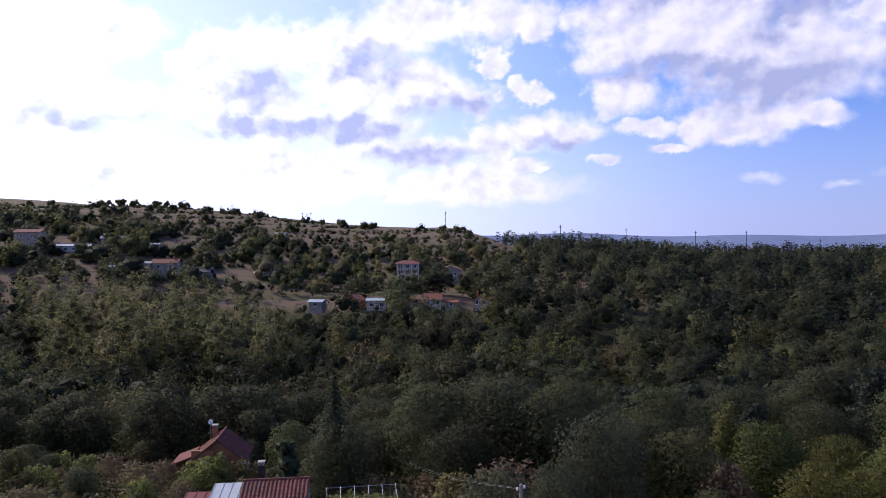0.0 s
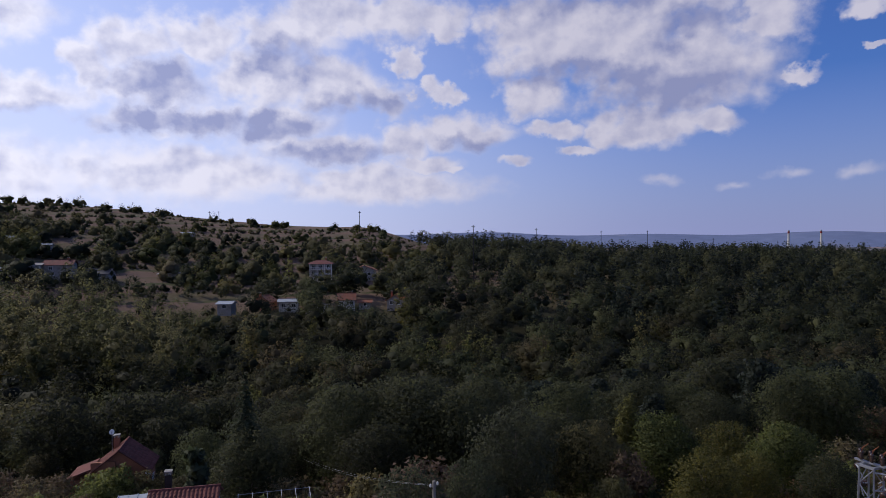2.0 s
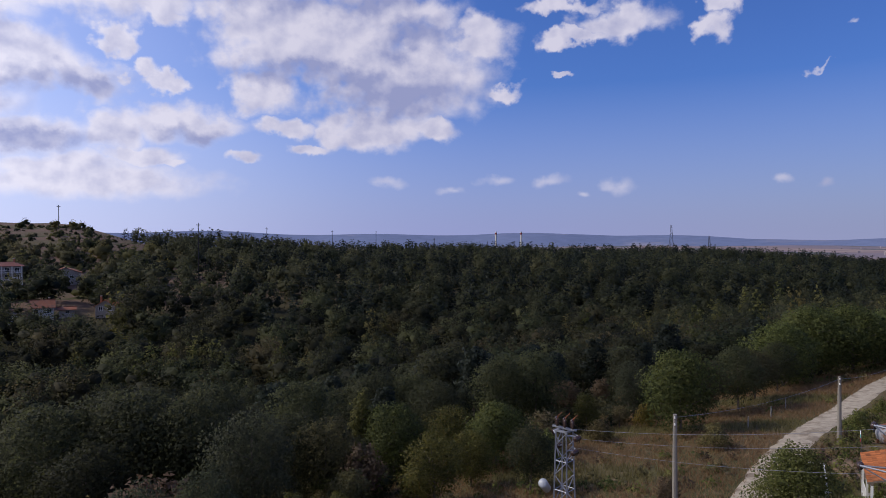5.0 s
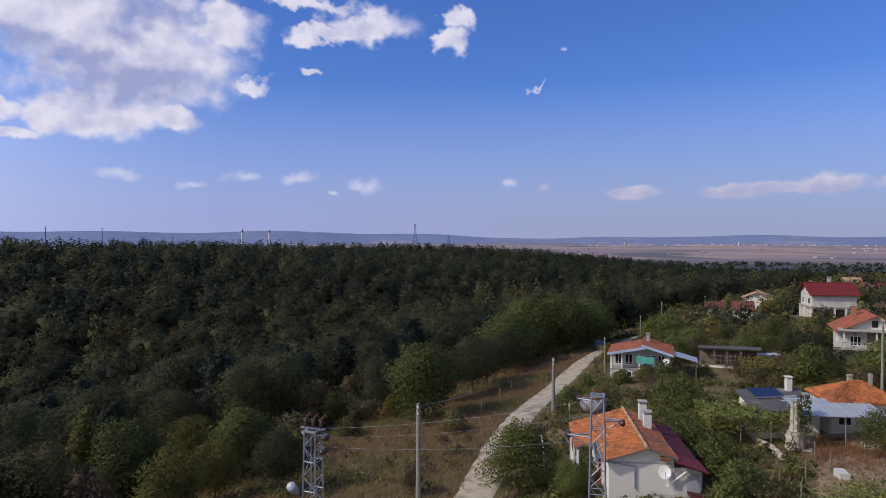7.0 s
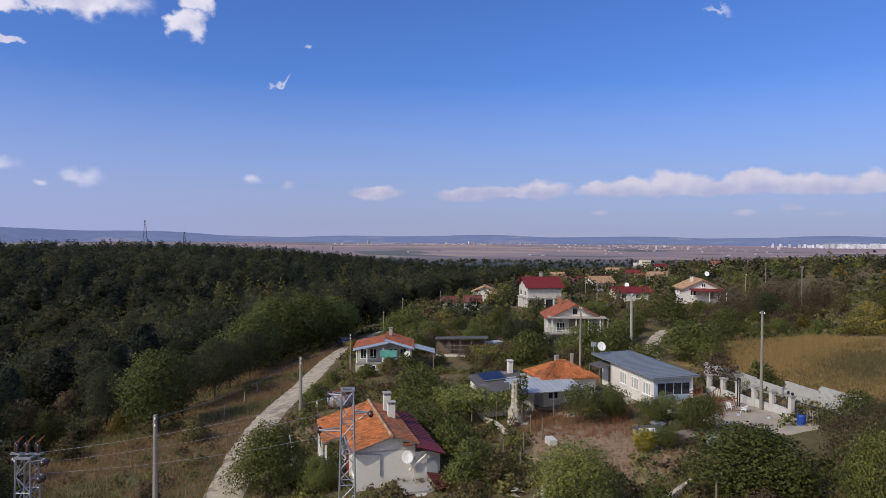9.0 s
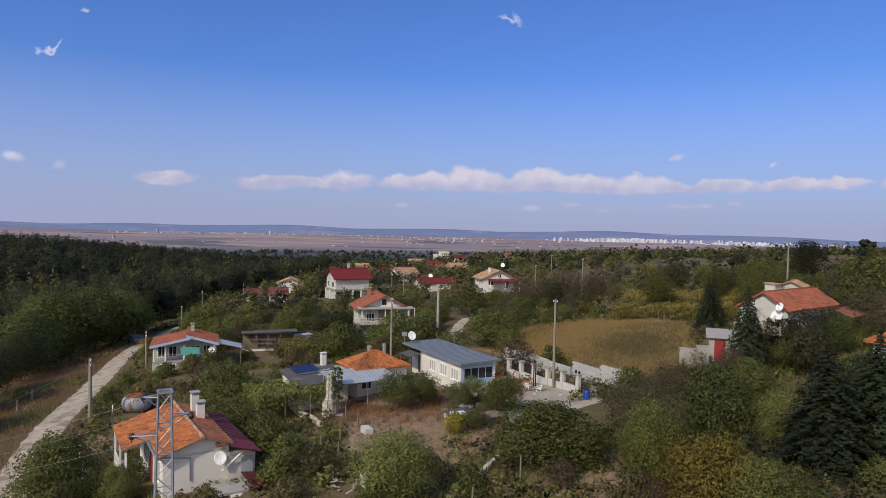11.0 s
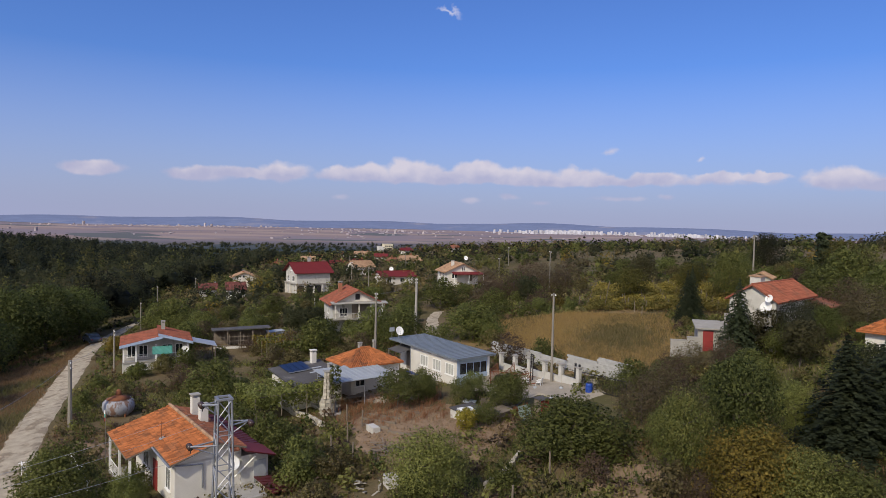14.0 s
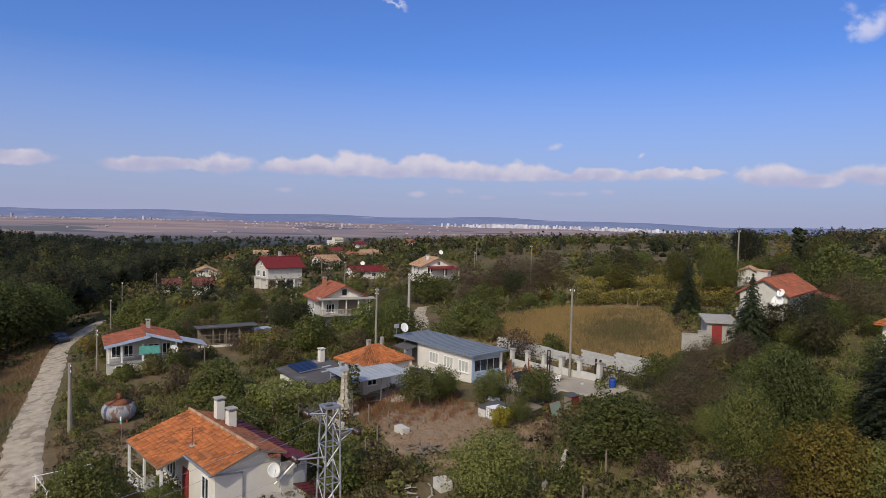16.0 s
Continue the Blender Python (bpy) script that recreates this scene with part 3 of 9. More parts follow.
# far hills beyond the plain: a wooded scarp with a flat top
az0 = np.radians(np.arange(-110, 141, 0.5))
rr = np.array([3500.0, 3700, 3900, 4050, 4200, 4400, 4600])
zz = np.array([-40.0, -24, -2, 26, 44, 50, 46])
A, Rr = np.meshgrid(az0, rr, indexing="ij")
deg = np.degrees(A)
crest = 0.86 + 0.16 * np.sin(deg / 17 + 1.0) + 0.09 * np.sin(deg / 5.3) + 0.05 * np.sin(deg / 2.1 + 2) + 0.10 * np.clip((58 - deg) / 10, 0, 1) - 0.12 * np.clip((deg - 58) / 5, 0, 1) * np.clip((108 - deg) / 25, 0, 1) - np.clip((deg - 88) / 60, 0, 0.35)
lift = zz[None] * 1.0
Hz = -40 + (lift + 40) * crest + 5 * bumps(deg * 30, Rr, 90, 0.4)
Rr = Rr * (1 + 0.03 * np.sin(deg / 7) + 0.012 * np.sin(deg / 2.3))
hv = np.stack([np.sin(A) * Rr, np.cos(A) * Rr, Hz], -1).reshape(-1, 3)
ids = np.arange(A.size).reshape(A.shape)
hq = np.stack([ids[:-1, :-1], ids[:-1, 1:], ids[1:, 1:], ids[1:, :-1]], -1).reshape(-1, 4)
# distance haze is put into the base: woods coloured pale blue
HAZEWOOD = surface("woods tinted with far haze", (0.17, 0.205, 0.32), 1.0, 0.18, 0.01, 0.0, spots=(0.26, 0.26, 0.33), spot_scale=0.25, spot_at=0.56, spec=0.0)
hills = new("distant_hills", np_mesh("distant_hills", hv, hq, HAZEWOOD, True))
tagged(hills, "long flat-topped wooded hills with blue haze put in their colour", "hills", kind="structure")


def ribbon(name, pts, width, material, label, category, up=0.06, rag=0.25, cross=4):
    """A strip along a line of points, laid on the ground with ragged edges."""
    line = []
    for i in range(len(pts) - 1):
        a, b = np.array(pts[i], float), np.array(pts[i + 1], float)
        p0, p1 = np.array(pts[max(i - 1, 0)], float), np.array(pts[min(i + 2, len(pts) - 1)], float)
        n = max(2, int(np.linalg.norm(b - a) / 1.2))
        for u in np.arange(n) / n:
            line.append(0.5 * (2 * a + (b - p0) * u + (2 * p0 - 5 * a + 4 * b - p1) * u**2 + (3 * a - 3 * b + p1 - p0) * u**3))
    line = np.array(line + [np.array(pts[-1], float)])
    d = np.gradient(line, axis=0)
    d /= np.linalg.norm(d, axis=1)[:, None]
    side = np.stack([-d[:, 1], d[:, 0]], -1)
    rng = np.random.default_rng(len(name))
    cols = []
    for j in range(cross + 1):
        off = (j / cross - 0.5) * width
        jit = rng.uniform(-rag, rag, len(line)) if j in (0, cross) else 0
        cols.append(line + side * (off + jit)[:, None] if np.ndim(jit) else line + side * off)
    P = np.stack(cols, 1)
    z = land(P[..., 0].ravel(), P[..., 1].ravel()).reshape(P.shape[:2]) + up
    z[:, 0] -= up + 0.05
    z[:, -1] -= up + 0.05
    ids = np.arange(P.shape[0] * P.shape[1]).reshape(P.shape[:2])
    q = np.stack([ids[:-1, :-1], ids[1:, :-1], ids[1:, 1:], ids[:-1, 1:]], -1).reshape(-1, 4)
    ob = new(name, np_mesh(name, np.concatenate([P, z[..., None]], -1).reshape(-1, 3), q[:, ::-1], material, True))
    return tagged(ob, label, category, kind="structure")


ROADLINE = [(14, 12), (27, 20), (38.9, 25.6), (49, 29.9), (56.4, 32.6), (66, 35.5), (77.2, 38.6), (88, 41.5), (105, 46.5), (116, 48), (135, 49)]
ribbon("road", ROADLINE, 3.1, ROAD, "pale gravel track with ragged edges along the slope", "road", rag=0.18, cross=8)
ribbon("dirt_lane", [(76, -7.5), (84, -5.0), (93, -4.9), (104, -6.2), (113, -8.0)], 2.6, ROAD, "pale dirt lane beside the village houses", "road", rag=0.4)

# ---- trees and shrubs ----
def cards(centres, normals, size, rng, curl=0.25):
    """Leaf clumps: small three-cornered tufts."""
    n = len(centres)
    t = rng.normal(size=(n, 3))
    a = np.cross(normals, t)
    a /= np.linalg.norm(a, axis=1)[:, None] + 1e-9
    b = np.cross(normals, a)
    s = size * rng.uniform(0.6, 1.35, n)[:, None]
    w = rng.uniform(0.5, 0.9, n)[:, None]
    s = s * 1.22
    v = np.stack([centres + a * s, centres + b * s * w * 0.9 - a * s * 0.6 + normals * s * curl, centres - b * s * w * 0.9 - a * s * rng.uniform(0.3, 0.8, n)[:, None]], 1)
    return v.reshape(-1, 3), np.arange(3 * n).reshape(-1, 3)


def puffs(rng, n, height, width, low, shape):
    """Centres and radii of the leaf masses of a crown."""
    out = []
    for i in range(n):
        u = (i + rng.uniform(0, 1)) / n
        z = low + (height - low) * (0.08 + 0.84 * u)
        reach = width / 2 * shape(u)
        a = i * 2.4 + rng.uniform(-0.5, 0.5)
        r = reach * rng.uniform(0.32, 0.86)
        out.append((r * math.cos(a), r * math.sin(a), z, max(0.3, reach * rng.uniform(0.34, 0.6))))
    return out


GOLD = (1 + 5 ** 0.5) / 2
ICO_V = np.array([(-1, GOLD, 0), (1, GOLD, 0), (-1, -GOLD, 0), (1, -GOLD, 0), (0, -1, GOLD), (0, 1, GOLD), (0, -1, -GOLD), (0, 1, -GOLD), (GOLD, 0, -1), (GOLD, 0, 1), (-GOLD, 0, -1), (-GOLD, 0, 1)]) / math.hypot(1, GOLD)
ICO_F = np.array([(0, 11, 5), (0, 5, 1), (0, 1, 7), (0, 7, 10), (0, 10, 11), (1, 5, 9), (5, 11, 4), (11, 10, 2), (10, 7, 6), (7, 1, 8), (3, 9, 4), (3, 4, 2), (3, 2, 6), (3, 6, 8), (3, 8, 9), (4, 9, 5), (2, 4, 11), (6, 2, 10), (8, 6, 7), (9, 8, 1)])


def lumps(ps, flat, fill, seed):
    """The dense uneven hearts of leaf masses."""
    rng = np.random.default_rng(seed + 500)
    v = [ICO_V * rng.uniform(0.82, 1.12, 12)[:, None] * p[3] * fill * np.array([1, 1, flat]) + np.array(p[:3]) for p in ps]
    mid = np.mean([p[:3] for p in ps], axis=0)
    nv = [ICO_V * 0.45 + (np.array(p[:3]) - mid) / (np.linalg.norm(np.array(p[:3]) - mid) + 1e-6) * 0.7 + np.array([0, 0, 0.35]) for p in ps]
    f = [ICO_F + 12 * i for i in range(len(ps))]
    return np.concatenate(v), np.concatenate(f), np.concatenate(nv)


def crown(seed, n_cards, n_puffs, height, width, low, size, shape, flat=0.85, droop=0.0, loose=0.25, calm=0.8):
    rng = np.random.default_rng(seed)
    ps = puffs(rng, n_puffs, height, width, low, shape)
    wts = np.array([p[3] ** 2 for p in ps])
    pick = rng.choice(len(ps), n_cards, p=wts / wts.sum())
    d = rng.normal(size=(n_cards, 3))
    d /= np.linalg.norm(d, axis=1)[:, None]
    d[:, 2] = np.where((d[:, 2] < -0.3) & (rng.random(n_cards) < 0.6), -d[:, 2], d[:, 2])
    rad = np.array([p[3] for p in ps])[pick]
    c = np.array([p[:3] for p in ps])[pick]
    far = rng.uniform(1 - loose * 1.6, 1 + loose * 0.55, n_cards)
    pos = c + d * (rad * far)[:, None] * np.array([1, 1, flat])
    pos[:, 2] -= droop * rng.random(n_cards)
    nrm = d * 0.7 + rng.normal(size=(n_cards, 3)) * 0.5 + np.array([0, 0, 0.25])
    nrm /= np.linalg.norm(nrm, axis=1)[:, None]
    v, f = cards(pos, nrm, size, rng)
    mid = np.array([0, 0, low + (height - low) * 0.42])
    out = d * 0.8 + (pos - mid) / (np.linalg.norm(pos - mid, axis=1)[:, None] + 1e-6) * 0.9 + nrm * calm
    out /= np.linalg.norm(out, axis=1)[:, None]
    nv = np.repeat(out, 3, 0)
    return v, f, nv


def trunk(seed, height, low, radius, limbs, width, lean=0.0):
    rng = random.Random(seed)
    g = Geo()
    pts = [Vector((lean * u * height + rng.uniform(-0.08, 0.08) * u, rng.uniform(-0.1, 0.1) * u, -0.3 + u * height * 0.8)) for u in (0, 0.25, 0.5, 0.75, 1.0)]
    for i in range(4):
        g.tube(pts[i], pts[i + 1], radius * (1 - 0.22 * i), radius * (1 - 0.22 * (i + 1)), 6)
    for i in range(limbs):
        u = 0.3 + 0.55 * i / max(limbs, 1)
        base = Vector((lean * u * height, 0, u * height * 0.8 * 0.95))
        a = i * 2.4 + rng.uniform(-0.4, 0.4)
        tip = base + Vector((math.cos(a) * width * 0.33, math.sin(a) * width * 0.33, height * rng.uniform(0.1, 0.22)))
        mid = (base + tip) / 2 + Vector((0, 0, -0.1 * width * 0.2))
        g.tube(base, mid, radius * 0.4, radius * 0.26, 4)
        g.tube(mid, tip, radius * 0.26, radius * 0.06, 4)
    return g


ROUND = lambda u: math.sin(math.pi * (0.12 + 0.80 * u)) ** 0.6
TALL = lambda u: (0.55 + 0.45 * math.sin(math.pi * (0.15 + 0.7 * u))) * (1 - 0.45 * u)
DOME = lambda u: math.cos(u * math.pi / 2 * 0.86) ** 0.7


def kind_of_tree(name, label, category, seed, material, height, width, low, n_cards, n_puffs, size, shape, limbs=5, radius=0.16, droop=0.0, flat=0.85, loose=0.25, lean=0.0):
    """One tree, kept below its later copies as their pattern."""
    t = thing(name, (0, 0, 0), 0, label, category, label)
    wood = trunk(seed, height, low, radius, limbs, width, lean)
    if name == "thicket":  # every stem of its own
        for k in range(limbs):
            b = Geo()
            o = 48 + 16 * k
            b.add(wood.v[o:o + 16], [tuple(i - o for i in f) for f in wood.f[32 + 12 * k:44 + 12 * k]])
            part("branch", b, BARK, t)
        wood.v, wood.f = wood.v[:48], wood.f[:32]
    part("trunk", wood, BARK, t)
    v, f, nv = crown(seed, n_cards, n_puffs, height, width, low, size, shape, flat, droop, loose)
    part("crown", np_mesh("crown", v, f, material, normals=nv), material, t)
    t["used"] = 0
    return t


def spruce_pattern(name, label, seed, height, width, rows, size, material=None):
    """A conifer with tiers of drooping branches."""
    rng = np.random.default_rng(seed)
    t = thing(name, (0, 0, 0), 0, label, "tree", label)
    part("trunk", Geo().tube((0, 0, -0.3), (0, 0, height * 0.97), 0.17, 0.03, 7), BARK, t)
    c, nr = [], []
    for i in range(rows):
        u = i / (rows - 1)
        z = height * (0.06 + 0.93 * u)
        reach = width / 2 * (1 - u) ** 0.85 + 0.08
        arms = max(5, int(12 * (1 - u) + 5))
        for j in range(arms):
            a = j * 2 * math.pi / arms + i * 0.7 + rng.uniform(-0.2, 0.2)
            long = reach * rng.uniform(0.72, 1.12)
            for s in np.arange(0.15, 1.01, max(0.075, 0.16 / max(long, 0.3))):
                for side in (-2.2, -1.3, -0.5, 0.5, 1.3, 2.2):
                    w = side * 0.12 * long * (1.05 - s) + rng.uniform(-0.05, 0.05)
                    rad = long * s
                    c.append((rad * math.cos(a) - w * math.sin(a), rad * math.sin(a) + w * math.cos(a), z - 0.32 * rad * s + 0.06 * rng.normal()))
                    nr.append((math.cos(a) * 0.5 + rng.normal() * 0.3, math.sin(a) * 0.5 + rng.normal() * 0.3, 0.8))
    c, nr = np.array(c), np.array(nr)
    nr /= np.linalg.norm(nr, axis=1)[:, None]
    v, f = cards(c, nr, size, rng, 0.15)
    part("crown", np_mesh("crown", v, f, material or SPRUCE), SPRUCE, t)
    t["used"] = 0
    return t


PAT = {}


# usual size of each kind, against its pattern: across and upwards
GROWTH = dict(oak=(0.91, 0.91), poplar=(0.82, 0.82), elm=(1.1, 1.1), willow=(0.82, 0.82), ash=(0.8, 0.8), oak_near=(0.84, 0.84), ash_near=(0.92, 0.92), elm_near=(0.92, 0.92), willow_near=(0.96, 0.96), pine=(0.9, 0.9), brown_tree=(0.73, 0.73), plum_near=(1.1, 1.05), walnut_near=(0.7, 0.72),
              spruce=(1.1, 0.93), plum=(1.15, 1.1), olive_shrub=(0.9, 0.9), fruit=(0.88, 0.8), yellow_shrub=(0.6, 0.8), lime_tree=(0.8, 0.8), cypress=(1.3, 1.3), bare_shrub=(1.3, 1.2), green_near=(1.1, 1.1), yellow_tree=(0.74, 0.62), walnut=(0.6, 0.6))


def tree(kind, x, y, scale=1.0, wide=1.0, turn=None, sink=0.0, grown=True):
    """A tree of the given kind on the ground at x, y."""
    rng = random.Random(round(x * 31 + y * 17, 2))
    p = PAT[kind]
    turn = rng.uniform(0, 360) if turn is None else turn
    gw, gh = GROWTH.get(kind, (1.0, 1.0)) if grown else (1.0, 1.0)
    m = pose(x, y, ground_at(x, y) - sink, rng.uniform(-2.5, 2.5), rng.uniform(-2.5, 2.5), turn) @ Matrix.Diagonal((scale * wide * gw, scale * wide * gw, scale * gh, 1))
    if not p["used"]:
        p["used"] = 1
        p.matrix_basis = m
        return p
    return copy_thing(p, m @ Matrix.Diagonal((1 / p.scale.x, 1 / p.scale.y, 1 / p.scale.z, 1)))


def pattern(key, *a, **b):
    PAT[key] = kind_of_tree(*a, **b)


pattern("oak", "broadleaf_tree", "dark green broadleaf tree with a dense rounded crown", "tree", 1, GREENDARK, 11, 9.5, 2.0, 3400, 44, 0.23, ROUND, 7, 0.24)
pattern("ash", "broadleaf_tree", "mid-green broadleaf tree with an uneven crown", "tree", 2, WOODGREEN, 10, 7.5, 1.8, 3600, 40, 0.20, ROUND, 7, 0.2)
pattern("elm", "broadleaf_tree", "olive-green broadleaf tree with dusty leaves", "tree", 3, WOODOLIVE, 9, 7, 1.5, 3200, 36, 0.19, ROUND, 6, 0.18)
pattern("willow", "silver_leaf_tree", "tree with pale silvery leaves turned by the wind", "tree", 4, GREYLEAF, 10, 8.5, 1.0, 4000, 40, 0.19, ROUND, 6, 0.2)
pattern("poplar", "poplar_tree", "tall slim poplar with thin yellow-green leaves", "tree", 6, WOODPALE, 15, 5.0, 2.0, 2800, 42, 0.2, TALL, 8, 0.2, loose=0.5)
pattern("fruit", "fruit_tree", "small garden fruit tree with a bushy green crown", "tree", 8, GREENMID, 4.2, 4.2, 0.7, 2800, 27, 0.10, ROUND, 5, 0.09, lean=0.03)
pattern("plum", "fruit_tree", "low spreading fruit tree with dark leaves", "tree", 9, GREENMID, 4.6, 5.4, 0.5, 4200, 30, 0.11, DOME, 6, 0.1)
pattern("shrub", "shrub", "bushy green shrub on the slope", "shrub", 10, GREENMID, 2.6, 3.4, 0.0, 2000, 21, 0.092, DOME, 3, 0.05)
pattern("olive_shrub", "shrub", "dusty olive shrub with sparse leaves", "shrub", 11, OLIVE, 2.4, 3.2, 0.0, 1800, 21, 0.085, DOME, 4, 0.05, loose=0.5)
pattern("bare_shrub", "shrub", "half-bare brown thicket of thin twigs", "shrub", 12, BROWN, 2.8, 3.4, 0.0, 1900, 24, 0.07, DOME, 6, 0.04, loose=0.7)
pattern("yellow_shrub", "shrub", "shrub turning yellow in autumn", "shrub", 13, YELLOW, 3.0, 4.2, 0.0, 1600, 27, 0.13, DOME, 4, 0.06)
pattern("yellow_tree", "autumn_tree", "tree with yellowing autumn leaves", "tree", 14, YELLOW, 7.5, 5.4, 1.0, 2200, 30, 0.19, ROUND, 6, 0.14)
pattern("brown_tree", "autumn_tree", "tree with thin brown autumn leaves", "tree", 15, BROWN, 7, 5.4, 1.0, 1800, 30, 0.18, ROUND, 7, 0.14, loose=0.5)
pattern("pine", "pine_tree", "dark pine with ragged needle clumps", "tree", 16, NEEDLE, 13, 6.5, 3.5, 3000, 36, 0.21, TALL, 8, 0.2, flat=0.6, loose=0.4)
pattern("plum_near", "fruit_tree", "dense dark green fruit tree below the garden", "tree", 21, GREENMID, 4.6, 5.4, 0.2, 13500, 40, 0.072, DOME, 7, 0.1)
pattern("walnut_near", "walnut_tree", "light olive-green young walnut with hanging leaves", "tree", 22, GREENLITE, 7, 7.0, 0.6, 13500, 42, 0.085, ROUND, 8, 0.15, droop=0.35, loose=0.35)
pattern("gold_bush", "garden_bush", "small bright yellow-green bush in the kitchen garden", "shrub", 27, GOLDLEAF, 1.9, 1.9, 0.1, 2600, 14, 0.06, ROUND, 3, 0.03)
pattern("yellow_near", "autumn_shrub", "broad rounded shrub with leaves turning yellow-brown", "shrub", 23, YELLOW, 5.2, 6.4, 0.1, 16000, 44, 0.072, DOME, 6, 0.1)
pattern("fruit_near", "fruit_tree", "small garden fruit tree with grey-green leaves", "tree", 24, GREENMID, 4.2, 4.2, 0.8, 6000, 24, 0.065, ROUND, 6, 0.09, lean=0.04, loose=0.4)
pattern("bare_near", "thicket", "half-bare brown thicket of fine twigs", "shrub", 25, BROWN, 3.6, 4.6, 0.0, 6500, 30, 0.048, DOME, 9, 0.05, loose=0.7)
pattern("green_near", "broadleaf_tree", "full mid-green broadleaf tree beside the track", "tree", 35, DEEPLEAF, 8, 7.4, 0.4, 9500, 46, 0.115, ROUND, 8, 0.2, droop=0.2)
pattern("oak_near", "broadleaf_tree", "dark green broadleaf tree with a dense rounded crown", "tree", 31, GREENDARK, 11, 9.5, 1.6, 9500, 60, 0.135, ROUND, 8, 0.24)
pattern("ash_near", "broadleaf_tree", "mid-green broadleaf tree with an uneven crown", "tree", 32, WOODGREEN, 10, 7.5, 1.4, 8000, 52, 0.12, ROUND, 8, 0.2)
pattern("elm_near", "broadleaf_tree", "olive-green broadleaf tree with dusty leaves", "tree", 33, WOODOLIVE, 9, 7, 1.2, 7000, 48, 0.115, ROUND, 7, 0.18)
pattern("willow_near", "silver_leaf_tree", "tree with pale silvery leaves turned by the wind", "tree", 34, GREYLEAF, 10, 8.5, 0.8, 9000, 56, 0.12, ROUND, 7, 0.2)
pattern("lime_tree", "broadleaf_tree", "yellow-green bushy tree beginning to turn", "tree", 26, LIMELEAF, 7.5, 5.4, 0.6, 7500, 40, 0.092, ROUND, 6, 0.14)
PAT["spruce"] = spruce_pattern("spruce_tree", "dark blue-green spruce with tiered drooping branches", 17, 9.5, 5.6, 27, 0.10)
PAT["cypress"] = kind_of_tree("cypress_tree", "narrow dark cypress with a dense upright crown", "tree", 18, SPRUCE, 4.2, 1.3, 0.1, 900, 16, 0.16, TALL, 3, 0.07)


def template(seed, n, height, width, low, size, shape, flat=0.85, loose=0.3, fill=0.5):
    """A far crown: leaf tufts round dense uneven hearts."""
    v, f, nv = crown(seed, n, max(7, min(20, n // 9)), height, width, low, size, shape, flat, 0.0, loose, 0.3)
    if size < 0.12:
        return v, f, nv
    ps = puffs(np.random.default_rng(seed), max(7, min(20, n // 9)), height, width, low, shape)
    ps = sorted(ps, key=lambda p: -p[3])[:5 if n < 230 else 9]
    hv, hf, hn = lumps(ps, flat, 0.4 if loose >= 0.4 else fill, seed)
    return np.concatenate([v, hv]), np.concatenate([f, hf + len(v)]), np.concatenate([nv, hn])



def woods(name, label, category, xs, ys, scales, temps, material, seed):
    """Many far trees that nobody could count, as one mesh."""
    rng = np.random.default_rng(seed)
    vs, fs, ns, tints, o = [], [], [], [], 0
    zs = land(xs, ys)
    hues = np.clip(rng.normal(0, 0.28, len(xs)), -0.5, 0.5)
    which = rng.integers(0, len(temps), len(xs))
    for w, (tv, tf, tn) in enumerate(temps):
        i = np.nonzero(which == w)[0]
        if not len(i):
            continue
        a = rng.uniform(0, 2 * np.pi, len(i))
        s = scales[i]
        wide = s * rng.uniform(0.85, 1.2, len(i))
        c, n = np.cos(a), np.sin(a)
        X = (tv[None, :, 0] * c[:, None] - tv[None, :, 1] * n[:, None]) * wide[:, None] + xs[i][:, None]
        Y = (tv[None, :, 0] * n[:, None] + tv[None, :, 1] * c[:, None]) * wide[:, None] + ys[i][:, None]
        Z = tv[None, :, 2] * s[:, None] + zs[i][:, None] - 0.4
        vs.append(np.stack([X, Y, Z], -1).reshape(-1, 3))
        ns.append(np.stack([tn[None, :, 0] * c[:, None] - tn[None, :, 1] * n[:, None], tn[None, :, 0] * n[:, None] + tn[None, :, 1] * c[:, None], np.broadcast_to(tn[None, :, 2], X.shape)], -1).reshape(-1, 3))
        tints.append(np.repeat(hues[i], len(tv)))
        fs.append((tf[None] + (np.arange(len(i)) * len(tv))[:, None, None] + o).reshape(-1, 3))
        o += len(i) * len(tv)
    me = np_mesh(name, np.concatenate(vs), np.concatenate(fs), material, normals=np.concatenate(ns))
    me.attributes.new("tint", "FLOAT", "POINT").data.foreach_set("value", np.concatenate(tints).astype(np.float32))
    return tagged(new(name, me), label, category, kind="stuff")


def scatter(x0, x1, y0, y1, step, seed, keep):
    """Jittered points on a grid for which keep(x, y, chance) holds."""
    rng = np.random.default_rng(seed)
    X, Y = np.meshgrid(np.arange(x0, x1, step), np.arange(y0, y1, step), indexing="ij")
    X = X.ravel() + rng.uniform(-0.48, 0.48, X.size) * step
    Y = Y.ravel() + rng.uniform(-0.48, 0.48, Y.size) * step
    k = keep(X, Y, rng.random(X.size))
    return X[k], Y[k], rng.uniform(0.75, 1.25, k.sum())

# ---- the wooded valley ----
# bare strips of the far hillside, left of the pine slope
def open_slope(x, y):
    """How open the far slope is: 0 wood, 1 meadow."""
    hill = np.clip((y - (235 + 0.12 * np.maximum(x, -60))) / 50, 0, 1) * np.clip((45 - x + bumps(x, y, 30, 2) * 25) / 40, 0, 1)
    return hill


